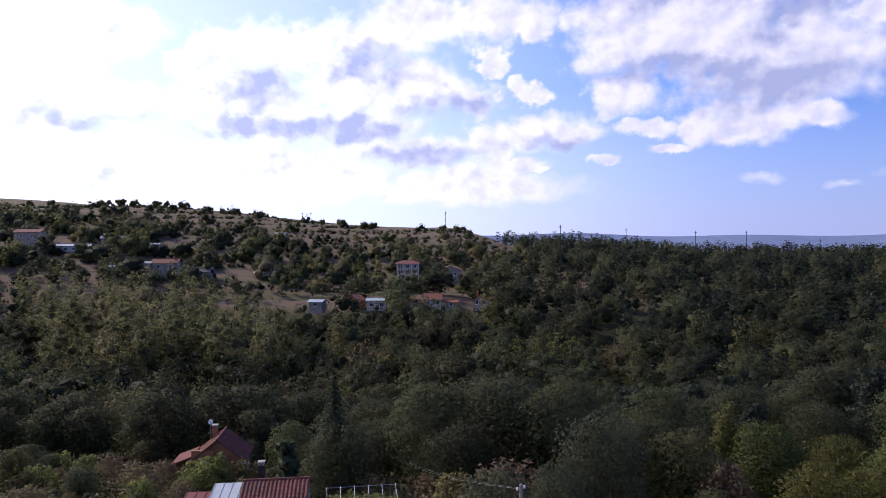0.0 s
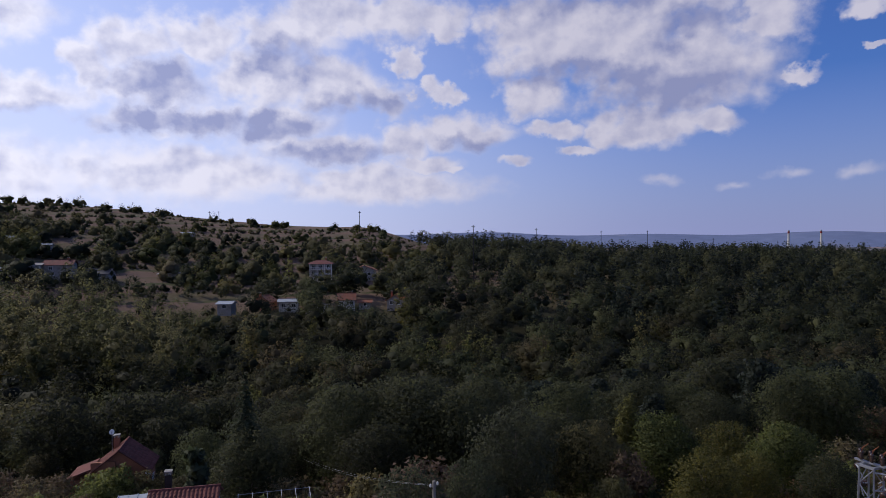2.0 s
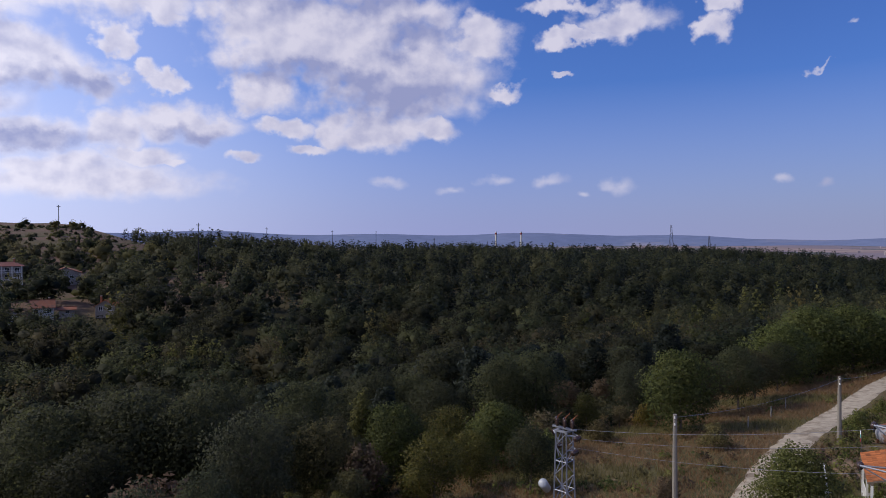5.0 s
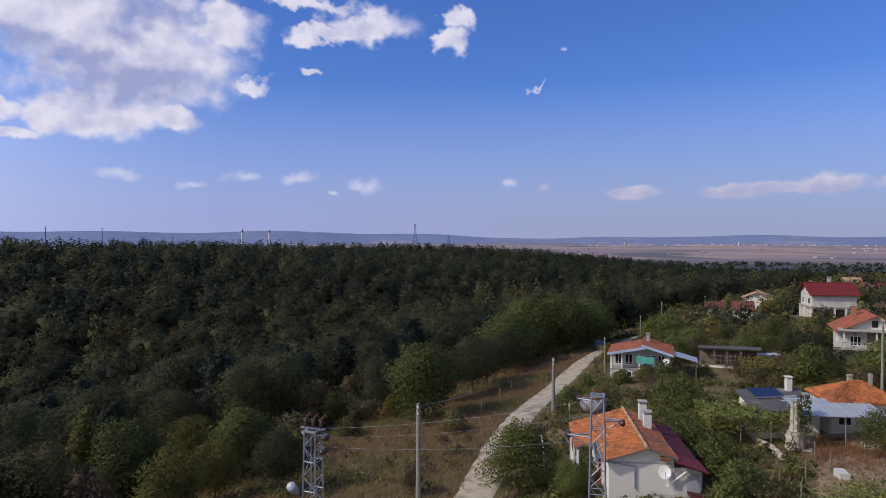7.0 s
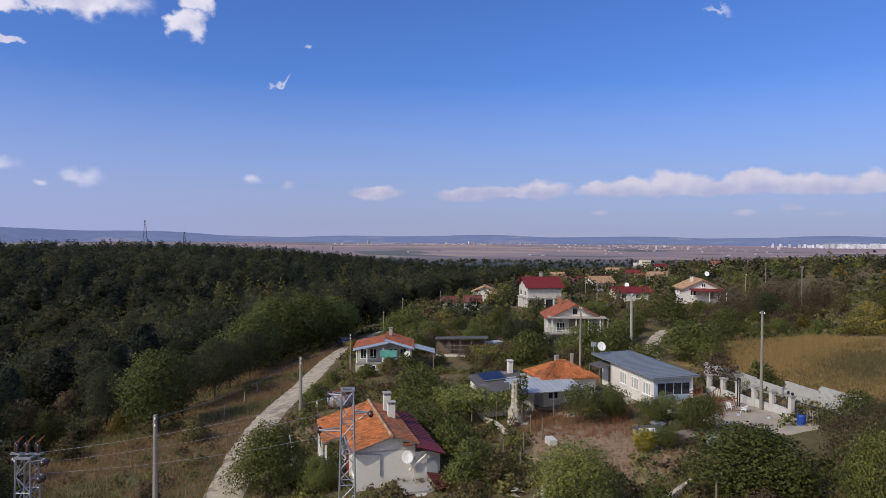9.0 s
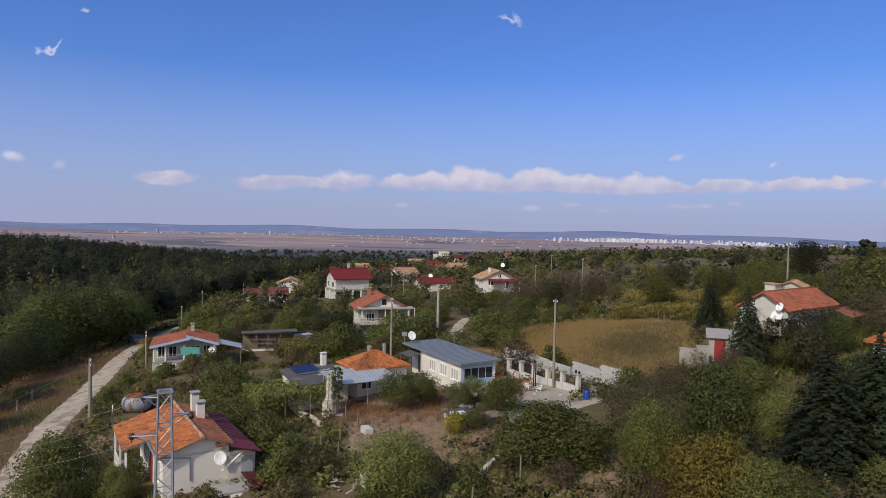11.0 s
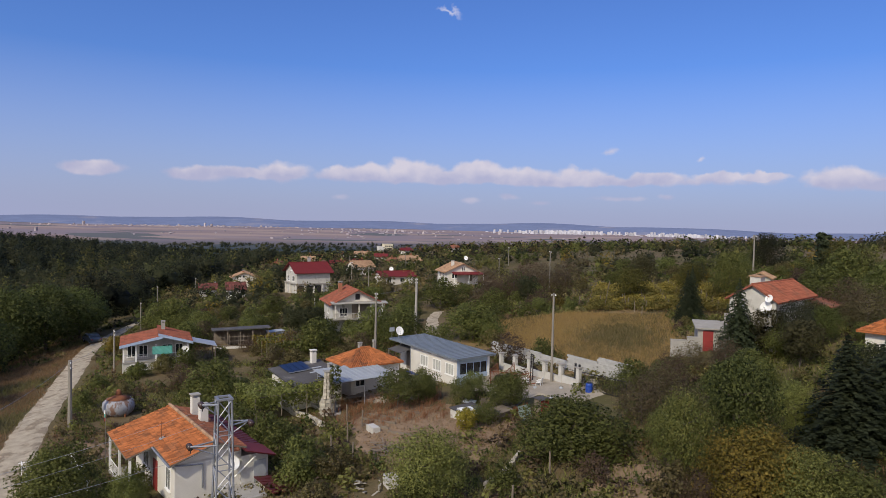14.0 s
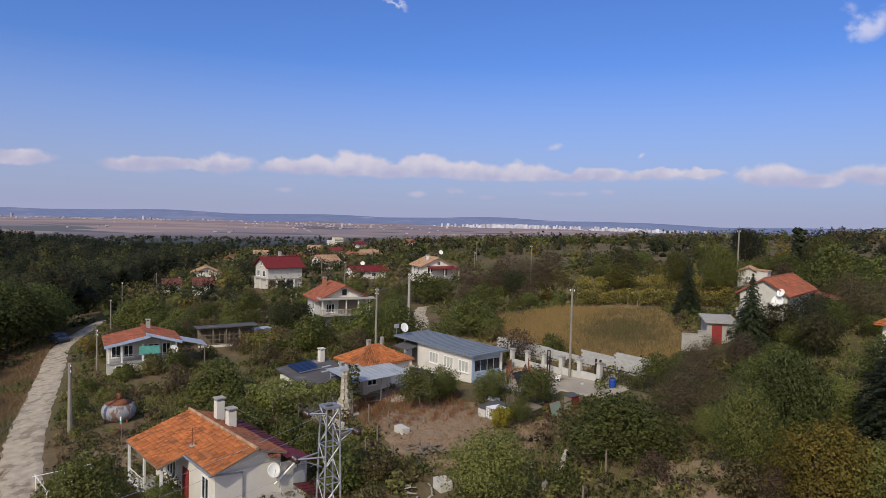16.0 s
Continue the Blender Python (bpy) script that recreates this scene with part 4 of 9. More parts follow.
def far_keep(x, y, c):
    r = np.hypot(x, y)
    op = open_slope(x, y)
    band = (land(x, y) + 1.2 * bumps(x, y, 30, 0.7)) % 4.6 < 1.7
    dense = np.where(op > 0.05, 0.0, 0.97)
    dense = np.where((y > 405) & (x > -400), dense * 0.10, dense)
    view = (y > 52 + np.clip((x - 90) * 0.05, 0, 30)) & (x < 620) & (r > 125)
    cone = (x > -0.78 * y - 30) & ((x < 420) | (c < 0.7))
    house = np.zeros_like(x, bool)
    for hx, hy, hr in HILLSPOTS:
        house |= (np.hypot(x - hx, y - hy) < hr) | ((np.abs(x - hx * (y / hy)) < hr * 0.9) & (y < hy) & (y > hy - 16))
    return view & cone & (c < dense) & ~house


HILLSPOTS = [(11, 210, 8), (-5, 214, 7), (-16, 260, 9), (-79, 320, 7), (-144, 263, 12), (-25, 214, 8), (-33, 213, 6), (5, 262, 8), (-108, 250, 14), (-170, 255, 10), (-80, 246, 8), (-48, 216, 6), (-118, 290, 10), (-75, 255, 8)]
fx, fy, fs = scatter(-330, 620, 52, 460, 7.4, 3, far_keep)
pick = np.random.default_rng(5).random(len(fx))
grove = (fx < -42 * fy / 165) & (fx > -105 * fy / 165) & (fy > 140) & (fy < 186)
mixed = bumps(fx, fy, 40, 0.2) * 0.5 + 0.5
pineish = (fx > 25) & (fy > 190 - 0.1 * fx)
T1 = [template(40 + i, 420, 9.5, 8.0, 0.8, 0.29, ROUND) for i in range(3)]
T2 = [template(50 + i, 300, 11.0, 5.0, 0.8, 0.29, TALL, 0.7, 0.35) for i in range(3)]
T3 = [template(60 + i, 210, 13, 5.2, 1.0, 0.36, TALL, 0.9, 0.5) for i in range(3)]
T5_ = [template(65 + i, 1500, 13, 6.2, 0.6, 0.14, TALL, 0.95, 0.32) for i in range(3)]
sel = [
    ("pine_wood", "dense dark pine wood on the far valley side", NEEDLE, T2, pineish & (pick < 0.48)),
    ("mixed_wood", "dark broadleaf trees crowding the valley", GREENDARK, T1, ~grove & (((pineish) & (pick >= 0.48) & (pick < 0.84)) | (~pineish & (pick < 0.5 + 0.2 * (mixed - 0.5))))),
    ("green_wood", "mid-green broadleaf trees crowding the valley", WOODGREEN, T1, ~grove & ((pineish & (pick >= 0.84)) | (~pineish & (pick >= 0.5 + 0.2 * (mixed - 0.5)) & (pick < 0.8)))),
    ("dusty_wood", "dusty olive trees scattered through the valley wood", WOODOLIVE, T1, ~grove & ~pineish & (pick >= 0.8) & (pick < 0.92)),
    ("pale_wood", "yellow-green poplars standing out of the valley wood", WOODPALE, T3, ~grove & ~pineish & (pick >= 0.92)),
    ("poplar_grove", "grove of tall feathery grey-green poplars", POPLAR, T5_, grove),
]
NEAR = {id(T1): [template(160 + i, 900, 9.5, 8.0, 0.8, 0.185, ROUND) for i in range(3)], id(T2): [template(170 + i, 700, 11.0, 5.0, 0.8, 0.18, TALL, 0.7, 0.35) for i in range(3)], id(T3): [template(180 + i, 480, 13, 5.2, 1.0, 0.22, TALL, 0.9, 0.5) for i in range(3)]}
FAR = {id(T1): [template(190 + i, 200, 9.5, 8.0, 0.8, 0.38, ROUND) for i in range(3)], id(T2): [template(200 + i, 170, 11.0, 5.0, 0.8, 0.36, TALL, 0.7, 0.35) for i in range(3)]}
fr_ = np.hypot(fx, fy)
for i, (nm, lb, ma, tp, mask) in enumerate(sel):
    size = fs * 1.12 * np.where((fx < -30) & (fy > 184) & (fy < 262), 0.55, 1.0) * (1.42 * (1.0 - 0.2 * ((fx / fy + 0.43) / 0.2) ** 2) if nm == "poplar_grove" else 1.0) * np.where(nm == "pine_wood", np.clip(0.55 + (fx - 25) / 130, 0.55, 1.0), 1.0)
    for j, (r0, r1, temps) in enumerate(((0, 215, NEAR.get(id(tp), tp)), (215, 360, tp), (360, 2000, FAR.get(id(tp), tp)))):
        m = mask & (fr_ >= r0) & (fr_ < r1)
        if m.sum():
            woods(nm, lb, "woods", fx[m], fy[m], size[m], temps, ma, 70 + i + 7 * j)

# bright poplars in the valley bottom
bright_x = np.array([15.0, 17.5, 20.5, 22.0, 25.5, 28.0, 30.5, 19.0, 26.5])
bright_y = np.array([146.0, 149.5, 146.5, 151.0, 148.0, 152.0, 147.0, 153.5, 154.0])
woods("bright_poplars", "bright yellow-green poplars in the valley bottom", "trees", bright_x, bright_y, 1.0 + 0.16 * np.sin(bright_x * 2.3), NEAR.get(id(T3), T3), WOODPALE, 152)

# shrubs and small trees on the terraces of the open hillside
def terrace_keep(x, y, c):
    op = open_slope(x, y)
    step = (land(x, y) + 1.0 * bumps(x, y, 34, 0.7)) % 4.2 < 1.5
    high = np.clip((y - 300) / 70, 0, 1)
    dens = np.where(step, 0.88 - 0.3 * high, 0.62 - 0.5 * high) + 0.25 * bumps(x, y, 17, 1.3) * (1 - high)
    house = np.zeros_like(x, bool)
    for hx, hy, hr in HILLSPOTS:
        house |= (np.hypot(x - hx, y - hy) < hr * 0.8) | ((np.abs(x - hx * (y / hy)) < hr * 0.8) & (y < hy) & (y > hy - 13))
    return (op > 0.03) & (c < dens) & ~house & (y < 425) & (x > -0.8 * y - 20)


hx0, hy0, hs0 = scatter(-340, 80, 195, 430, 4.4, 13, terrace_keep)
hp = np.random.default_rng(14).random(len(hx0))
hs0 = hs0 * np.where(np.random.default_rng(15).random(len(hx0)) < np.where(hy0 > 315, 0.10, 0.27), 1.35, 0.5) * (1 - 0.35 * np.clip((hy0 - 310) / 60, 0, 1))
lx0, ly0, ls0 = scatter(-420, 60, 290, 420, 2.7, 17, lambda x, y, c: (open_slope(x, y) > 0.3) & ((land(x, y) + 1.3 * bumps(x, y, 34, 0.7)) % 3.7 < 0.9) & (c < 0.5 + 0.5 * bumps(x, y, 22, 0.4)) & (x > -0.8 * y - 20))
hx0, hy0, hs0 = np.concatenate([hx0, lx0]), np.concatenate([hy0, ly0]), np.concatenate([hs0, ls0 * 0.3])
ridge_x = np.concatenate([np.array([-272.0, -262, -236, -228, -204, -190, -160, -128, -120, -112, -98, -90, -70, -58, -40]), np.arange(-280, 40, 15.7)])
ridge_s = np.clip(0.42 + 0.34 * np.sin(ridge_x * 3.1) + 0.12 * np.cos(ridge_x), 0.2, 0.85)
woods("ridge_trees", "small round trees standing along the bare ridge", "trees", ridge_x, np.full(len(ridge_x), 398.0) + 4 * np.sin(ridge_x), ridge_s, [template(240 + i, 520, 8.0, 7.4, 0.2, 0.24, ROUND, 0.9, 0.14, 0.9) for i in range(3)], WOODPALE, 148)
hp = np.concatenate([hp, np.random.default_rng(19).random(len(hx0) - len(hp)) * 0.84])
TH = [template(140 + i, 260, 6.2, 6.6, 0.0, 0.20, DOME, 0.85, 0.22, 0.78) for i in range(4)]
for i, (ma, lb, a, b) in enumerate(((WOODGREEN, "green shrubs along the terraces of the open hillside", 0, 0.34), (WOODGREEN, "dark shrubs along the terraces of the open hillside", 0.34, 0.46), (WOODOLIVE, "dull olive shrubs on the open hillside", 0.46, 0.70), (WOODPALE, "pale green bushes on the open hillside", 0.70, 0.95), (BROWN, "brown withered bushes on the open hillside", 0.95, 1.0))):
    m = (hp >= a) & (hp < b)
    woods("terrace_shrubs", lb, "shrubs", hx0[m], hy0[m], hs0[m], TH, ma, 150 + i)

# the near half of the valley, tree by tree
def near_keep(x, y, c):
    r = np.hypot(x, y)
    return (r <= 125) & (y > np.where(x > 30, 54 + 0.12 * (x - 30), 50 - 0.1 * x)) & (x > -0.75 * y - 8) & (c < 0.93) & ~((x < -12) & (y < 76)) & ~((np.abs(x + 0.322 * y) < 4.2) & (y > 48) & (y < 71))


ntx, nty, nts = scatter(-80, 110, 46, 126, 7.2, 9, near_keep)
npk = np.random.default_rng(8).random(len(ntx))
for x, y, s, c in zip(ntx, nty, nts, npk):
    if x > 22 and y > 62:
        kd = "pine" if c < 0.45 else "oak" if c < 0.75 else "ash" if c < 0.9 else "brown_tree"
    else:
        kd = "oak" if c < 0.42 else "ash" if c < 0.68 else "elm" if c < 0.82 else "willow" if c < 0.92 else "poplar"
    if math.hypot(x, y) < 80 and kd in ("oak", "ash", "willow", "elm"):
        kd += "_near"
    tree(kd, float(x), float(y), float(s) * (0.82 if kd in ("pine", "poplar") else 0.92))

# ---- houses ----
def tiled(p0, p1, p2, p3, course=0.34, col=0.24, lift=0.035):
    """Overlapping tiles on a slope: eave from p0 to p1, ridge from p3 to p2."""
    p0, p1, p2, p3 = (Vector(p) for p in (p0, p1, p2, p3))
    up = (p1 - p0).cross(p3 - p0).normalized()
    rows = max(2, round((p3 - p0).length / course))
    g = Geo()
    rng = random.Random(rows * 7 + 3)
    for i in range(rows):
        a0, a1 = p0.lerp(p3, i / rows), p1.lerp(p2, i / rows)
        b0, b1 = p0.lerp(p3, (i + 1.12) / rows), p1.lerp(p2, (i + 1.12) / rows)
        n = max(2, round((a1 - a0).length / col))
        for j in range(n):
            u, m, w = (j + 0.04) / n, (j + 0.5) / n, (j + 0.96) / n
            h = lift * rng.uniform(0.7, 1.5)
            lo = [a0.lerp(a1, u) + up * h * 0.5, a0.lerp(a1, m) + up * (h + 0.05), a0.lerp(a1, w) + up * h * 0.5]
            hi = [b0.lerp(b1, u) + up * 0.012, b0.lerp(b1, m) + up * 0.045, b0.lerp(b1, w) + up * 0.012]
            g.add(lo + hi, [(0, 1, 4, 3), (1, 2, 5, 4)])
    return g


def seams(p0, p1, p2, p3, gap=0.5, high=0.04):
    """Upright ribs of a sheet roof, from eave to ridge."""
    p0, p1, p2, p3 = (Vector(p) for p in (p0, p1, p2, p3))
    up = (p1 - p0).cross(p3 - p0).normalized() * high
    n = max(2, round((p1 - p0).length / gap))
    g = Geo()
    s = (p1 - p0).normalized() * 0.025
    for j in range(n + 1):
        a, b = p0.lerp(p1, j / n), p3.lerp(p2, j / n)
        g.add([a - s, a + s, b + s, b - s, a - s + up, a + s + up, b + s + up, b - s + up], [(4, 5, 6, 7), (0, 1, 5, 4), (2, 3, 7, 6), (1, 2, 6, 5), (3, 0, 4, 7)])
    return g


def slope(parent, name, p0, p1, p2, p3, material, style="tile", col=0.24, thick=0.12, under=None):
    """One roof plane: a board with tiles, ribs or nothing on it."""
    board = part(name, Geo().slab([p0, p1, p2, p3], thick), under or material, parent)
    if style == "tile":
        t = part("tiles", tiled(p0, p1, p2, p3, col * 1.4, col), material, board)
        t["kind"] = "stuff"
    elif style == "sheet":
        part("ribs", seams(p0, p1, p2, p3, 0.55), material, board)
    return board


def window_on(parent, side, u, z, w, h, L, W, frame=None, panes=2, depth=0.05, name="window", pane=None):
    """A window on a wall: side S, N (long walls at -y, +y), W, E (ends at -x, +x)."""
    def place(g, a0, a1, z0, z1, d0, d1):
        if side in "SN":
            s = -1 if side == "S" else 1
            ys = sorted((s * (W / 2 + d0), s * (W / 2 + d1)))
            g.box(a0, ys[0], z0, a1, ys[1], z1)
        else:
            s = -1 if side == "W" else 1
            xs = sorted((s * (L / 2 + d0), s * (L / 2 + d1)))
            g.box(xs[0], a0, z0, xs[1], a1, z1)
        return g
    f = Geo()
    t = 0.07
    rim = [(u - w / 2, z), (u + w / 2, z), (u + w / 2, z + h), (u - w / 2, z + h)]
    rim += [(u - w / 2 + t, z + t), (u + w / 2 - t, z + t), (u + w / 2 - t, z + h - t), (u - w / 2 + t, z + h - t)]
    s = -1 if side in "SW" else 1
    half = (W if side in "SN" else L) / 2
    at = lambda p, d: (p[0], s * (half + d), p[1]) if side in "SN" else (s * (half + d), p[0], p[1])
    ring = []
    for i in range(4):
        j = (i + 1) % 4
        ring += [(i, j, j + 4, i + 4), (i + 8, i + 12, j + 12, j + 8), (i, i + 8, j + 8, j), (i + 4, j + 4, j + 12, i + 12)]
    f.add([at(p, 0) for p in rim] + [at(p, depth) for p in rim], ring)
    win = part(name, f, frame or WHITE, parent)
    for i in range(1, panes):
        m = u - w / 2 + w * i / panes
        part("mullion", place(Geo(), m - t / 2, m + t / 2, z + t, z + h - t, 0, depth - 0.004), frame or WHITE, win)
    for i in range(panes):
        a0 = u - w / 2 + w * i / panes + t * 0.6
        a1 = u - w / 2 + w * (i + 1) / panes - t * 0.6
        part("pane", place(Geo(), a0, a1, z + t, z + h - t, 0.004, 0.02), pane or PANE, win)
    place(g := Geo(), u - w / 2 - 0.06, u + w / 2 + 0.06, z - 0.06, z, 0, depth + 0.06)
    part("sill", g, frame or WHITE, win)
    return win


def chimney(parent, x, y, z0, z1, s=0.5, material=None, cap=None):
    c = part("chimney", Geo().box(x - s / 2, y - s / 2, z0, x + s / 2, y + s / 2, z1), material or PLASTER, parent)
    g = Geo()
    for i in (-1, 1):
        for j in (-1, 1):
            g.box(x + i * s * 0.38 - 0.05, y + j * s * 0.38 - 0.05, z1, x + i * s * 0.38 + 0.05, y + j * s * 0.38 + 0.05, z1 + 0.18)
    g.box(x - s * 0.62, y - s * 0.62, z1 + 0.18, x + s * 0.62, y + s * 0.62, z1 + 0.26)
    part("cap", g, cap or CONCRETE, c)
    return c


def dish(parent, x, y, z, r, yaw, arm=0.5, material=None):
    """A satellite dish on an arm, facing yaw (degrees)."""
    a = radians(yaw)
    f = Vector((math.cos(a) * 0.9, math.sin(a) * 0.9, 0.42)).normalized()
    s = f.cross(Vector((0, 0, 1))).normalized()
    u = s.cross(f)
    c = Vector((x, y, z))
    rings, n = [(0.02, 0.0), (0.5, 0.06), (0.85, 0.17), (1.0, 0.25)], 14
    vs = [c + (s * math.cos(2 * math.pi * i / n) + u * 1.08 * math.sin(2 * math.pi * i / n)) * r * q + f * r * d for q, d in rings for i in range(n)]
    vs += [p - f * 0.02 for p in vs]
    m = len(rings) * n
    fs = [(k * n + i, k * n + (i + 1) % n, (k + 1) * n + (i + 1) % n, (k + 1) * n + i) for k in range(len(rings) - 1) for i in range(n)]
    fs += [tuple(reversed([j + m for j in q])) for q in fs[:]]
    fs += [((len(rings) - 1) * n + i, (len(rings) - 1) * n + (i + 1) % n, m + (len(rings) - 1) * n + (i + 1) % n, m + (len(rings) - 1) * n + i) for i in range(n)]
    d = part("satellite_dish", Geo().add(vs, fs), material or WHITE, parent, "round white satellite dish", smooth=True)
    part("arm", Geo().tube(c - f * arm, c, 0.03).tube(c - u * r, c + f * r * 0.9, 0.015), STEEL, d)
    return d


def house(name, label, x, y, turn, L, W, H, rise, wall=None, roof=None, style="tile", over=0.45, windows=(), doors=(), chimneys=(), z=None, hip=0.0, col=0.3, gable=None, fascia=None, found=1.2):
    """A house with its ridge along its own x: walls, gables, two roof slopes (or four, hip metres in from the ends), windows, doors, chimneys."""
    wall, roof = wall or PLASTER, roof or TILE
    t = thing(name, (x, y, ground_at(x, y) if z is None else z), turn, label, "house")
    g = Geo()
    g.box(-L / 2, -W / 2, -found, L / 2, W / 2, H)
    part("wall", g, wall, t)
    if hip == 0 and rise > 0:
        for s in (-1, 1):
            part("gable", Geo().add([(s * L / 2, -W / 2, H), (s * L / 2, W / 2, H), (s * L / 2, 0, H + rise), (s * (L / 2 - 0.2), -W / 2, H), (s * (L / 2 - 0.2), W / 2, H), (s * (L / 2 - 0.2), 0, H + rise)],
                                    [(0, 1, 2), (5, 4, 3), (0, 3, 4, 1), (1, 4, 5, 2), (2, 5, 3, 0)]), gable or wall, t)
    k = rise / (W / 2)
    ex, ey, ez = L / 2 + over, W / 2 + over, H - over * k
    lo = 0.14
    top = H + rise + lo
    A, B, C, D = (-ex, -ey, ez + lo), (ex, -ey, ez + lo), (ex, ey, ez + lo), (-ex, ey, ez + lo)
    R0, R1 = (-ex + hip, 0, top), (ex - hip, 0, top)
    slope(t, "roof_slope", A, B, R1, R0, roof, style, col, under=fascia)
    slope(t, "roof_slope", C, D, R0, R1, roof, style, col, under=fascia)
    if hip:
        for q0, q1, r in ((D, A, R0), (B, C, R1)):
            b = part("roof_slope", Geo().slab([q0, q1, r], 0.12), fascia or roof, t)
            if style == "tile":
                q = part("tiles", tiled(q0, q1, r, r, col * 1.4, col), roof, b)
                q["kind"] = "stuff"
    rg = Geo()
    n = max(2, int((R1[0] - R0[0]) / 0.4))
    for i in range(n):
        a, b = R0[0] + (R1[0] - R0[0]) * i / n, R0[0] + (R1[0] - R0[0]) * (i + 1.08) / n
        rg.tube((a, 0, top + 0.02), (b, 0, top + 0.035), 0.10, 0.085, 6)
    part("ridge_tiles", rg, roof, t)
    for w in windows:
        window_on(t, *w[:5], L, W, *w[5:])
    for side, u, z0, w, h, ma in doors:
        s = -1 if side in "SW" else 1
        g = Geo()
        if side in "SN":
            ys = sorted((s * W / 2, s * (W / 2 + 0.05)))
            g.box(u - w / 2, ys[0], z0, u + w / 2, ys[1], z0 + h)
        else:
            xs = sorted((s * L / 2, s * (L / 2 + 0.05)))
            g.box(xs[0], u - w / 2, z0, xs[1], u + w / 2, z0 + h)
        d = part("door", g, ma, t)
        e = Geo()
        q = 0.06 * s
        if side in "SN":
            e.tube((u + w * 0.38, s * W / 2 + q, z0 + 1.0), (u + w * 0.38 - 0.12, s * W / 2 + q, z0 + 1.0), 0.015, None, 5)
        else:
            e.tube((s * L / 2 + q, u + w * 0.38, z0 + 1.0), (s * L / 2 + q, u + w * 0.38 - 0.12, z0 + 1.0), 0.015, None, 5)
        part("handle", e, DARKSTEEL, d)
    for cx, cy, c1, s, ma in chimneys:
        chimney(t, cx, cy, H, H + c1, s, ma)
    return t


def posts(parent, pts, z0, z1, r=0.05, material=None, name="post", square=False):
    for px, py in pts:
        g = Geo().box(px - r, py - r, z0, px + r, py + r, z1) if square else Geo().tube((px, py, z0), (px, py, z1), r, None, 7)
        part(name, g, material or STEEL, parent)


def railing(parent, a, b, z0, h, material, gap=0.16, bar=0.02):
    """A rail of upright bars from a to b (x, y)."""
    a, b = Vector((*a, 0)), Vector((*b, 0))
    n = max(2, int((b - a).length / gap))
    rail = part("railing", Geo().tube((a.x, a.y, z0 + h), (b.x, b.y, z0 + h), bar * 1.4, None, 6).tube((a.x, a.y, z0 + 0.08), (b.x, b.y, z0 + 0.08), bar, None, 6), material, parent)
    me = Geo().tube((0, 0, z0), (0, 0, z0 + h), bar * 0.7, None, 4).mesh("bar", material)
    for i in range(n + 1):
        p = a.lerp(b, i / n)
        part("bar", me, material, rail).matrix_basis = pose(p.x, p.y, 0)
    return rail

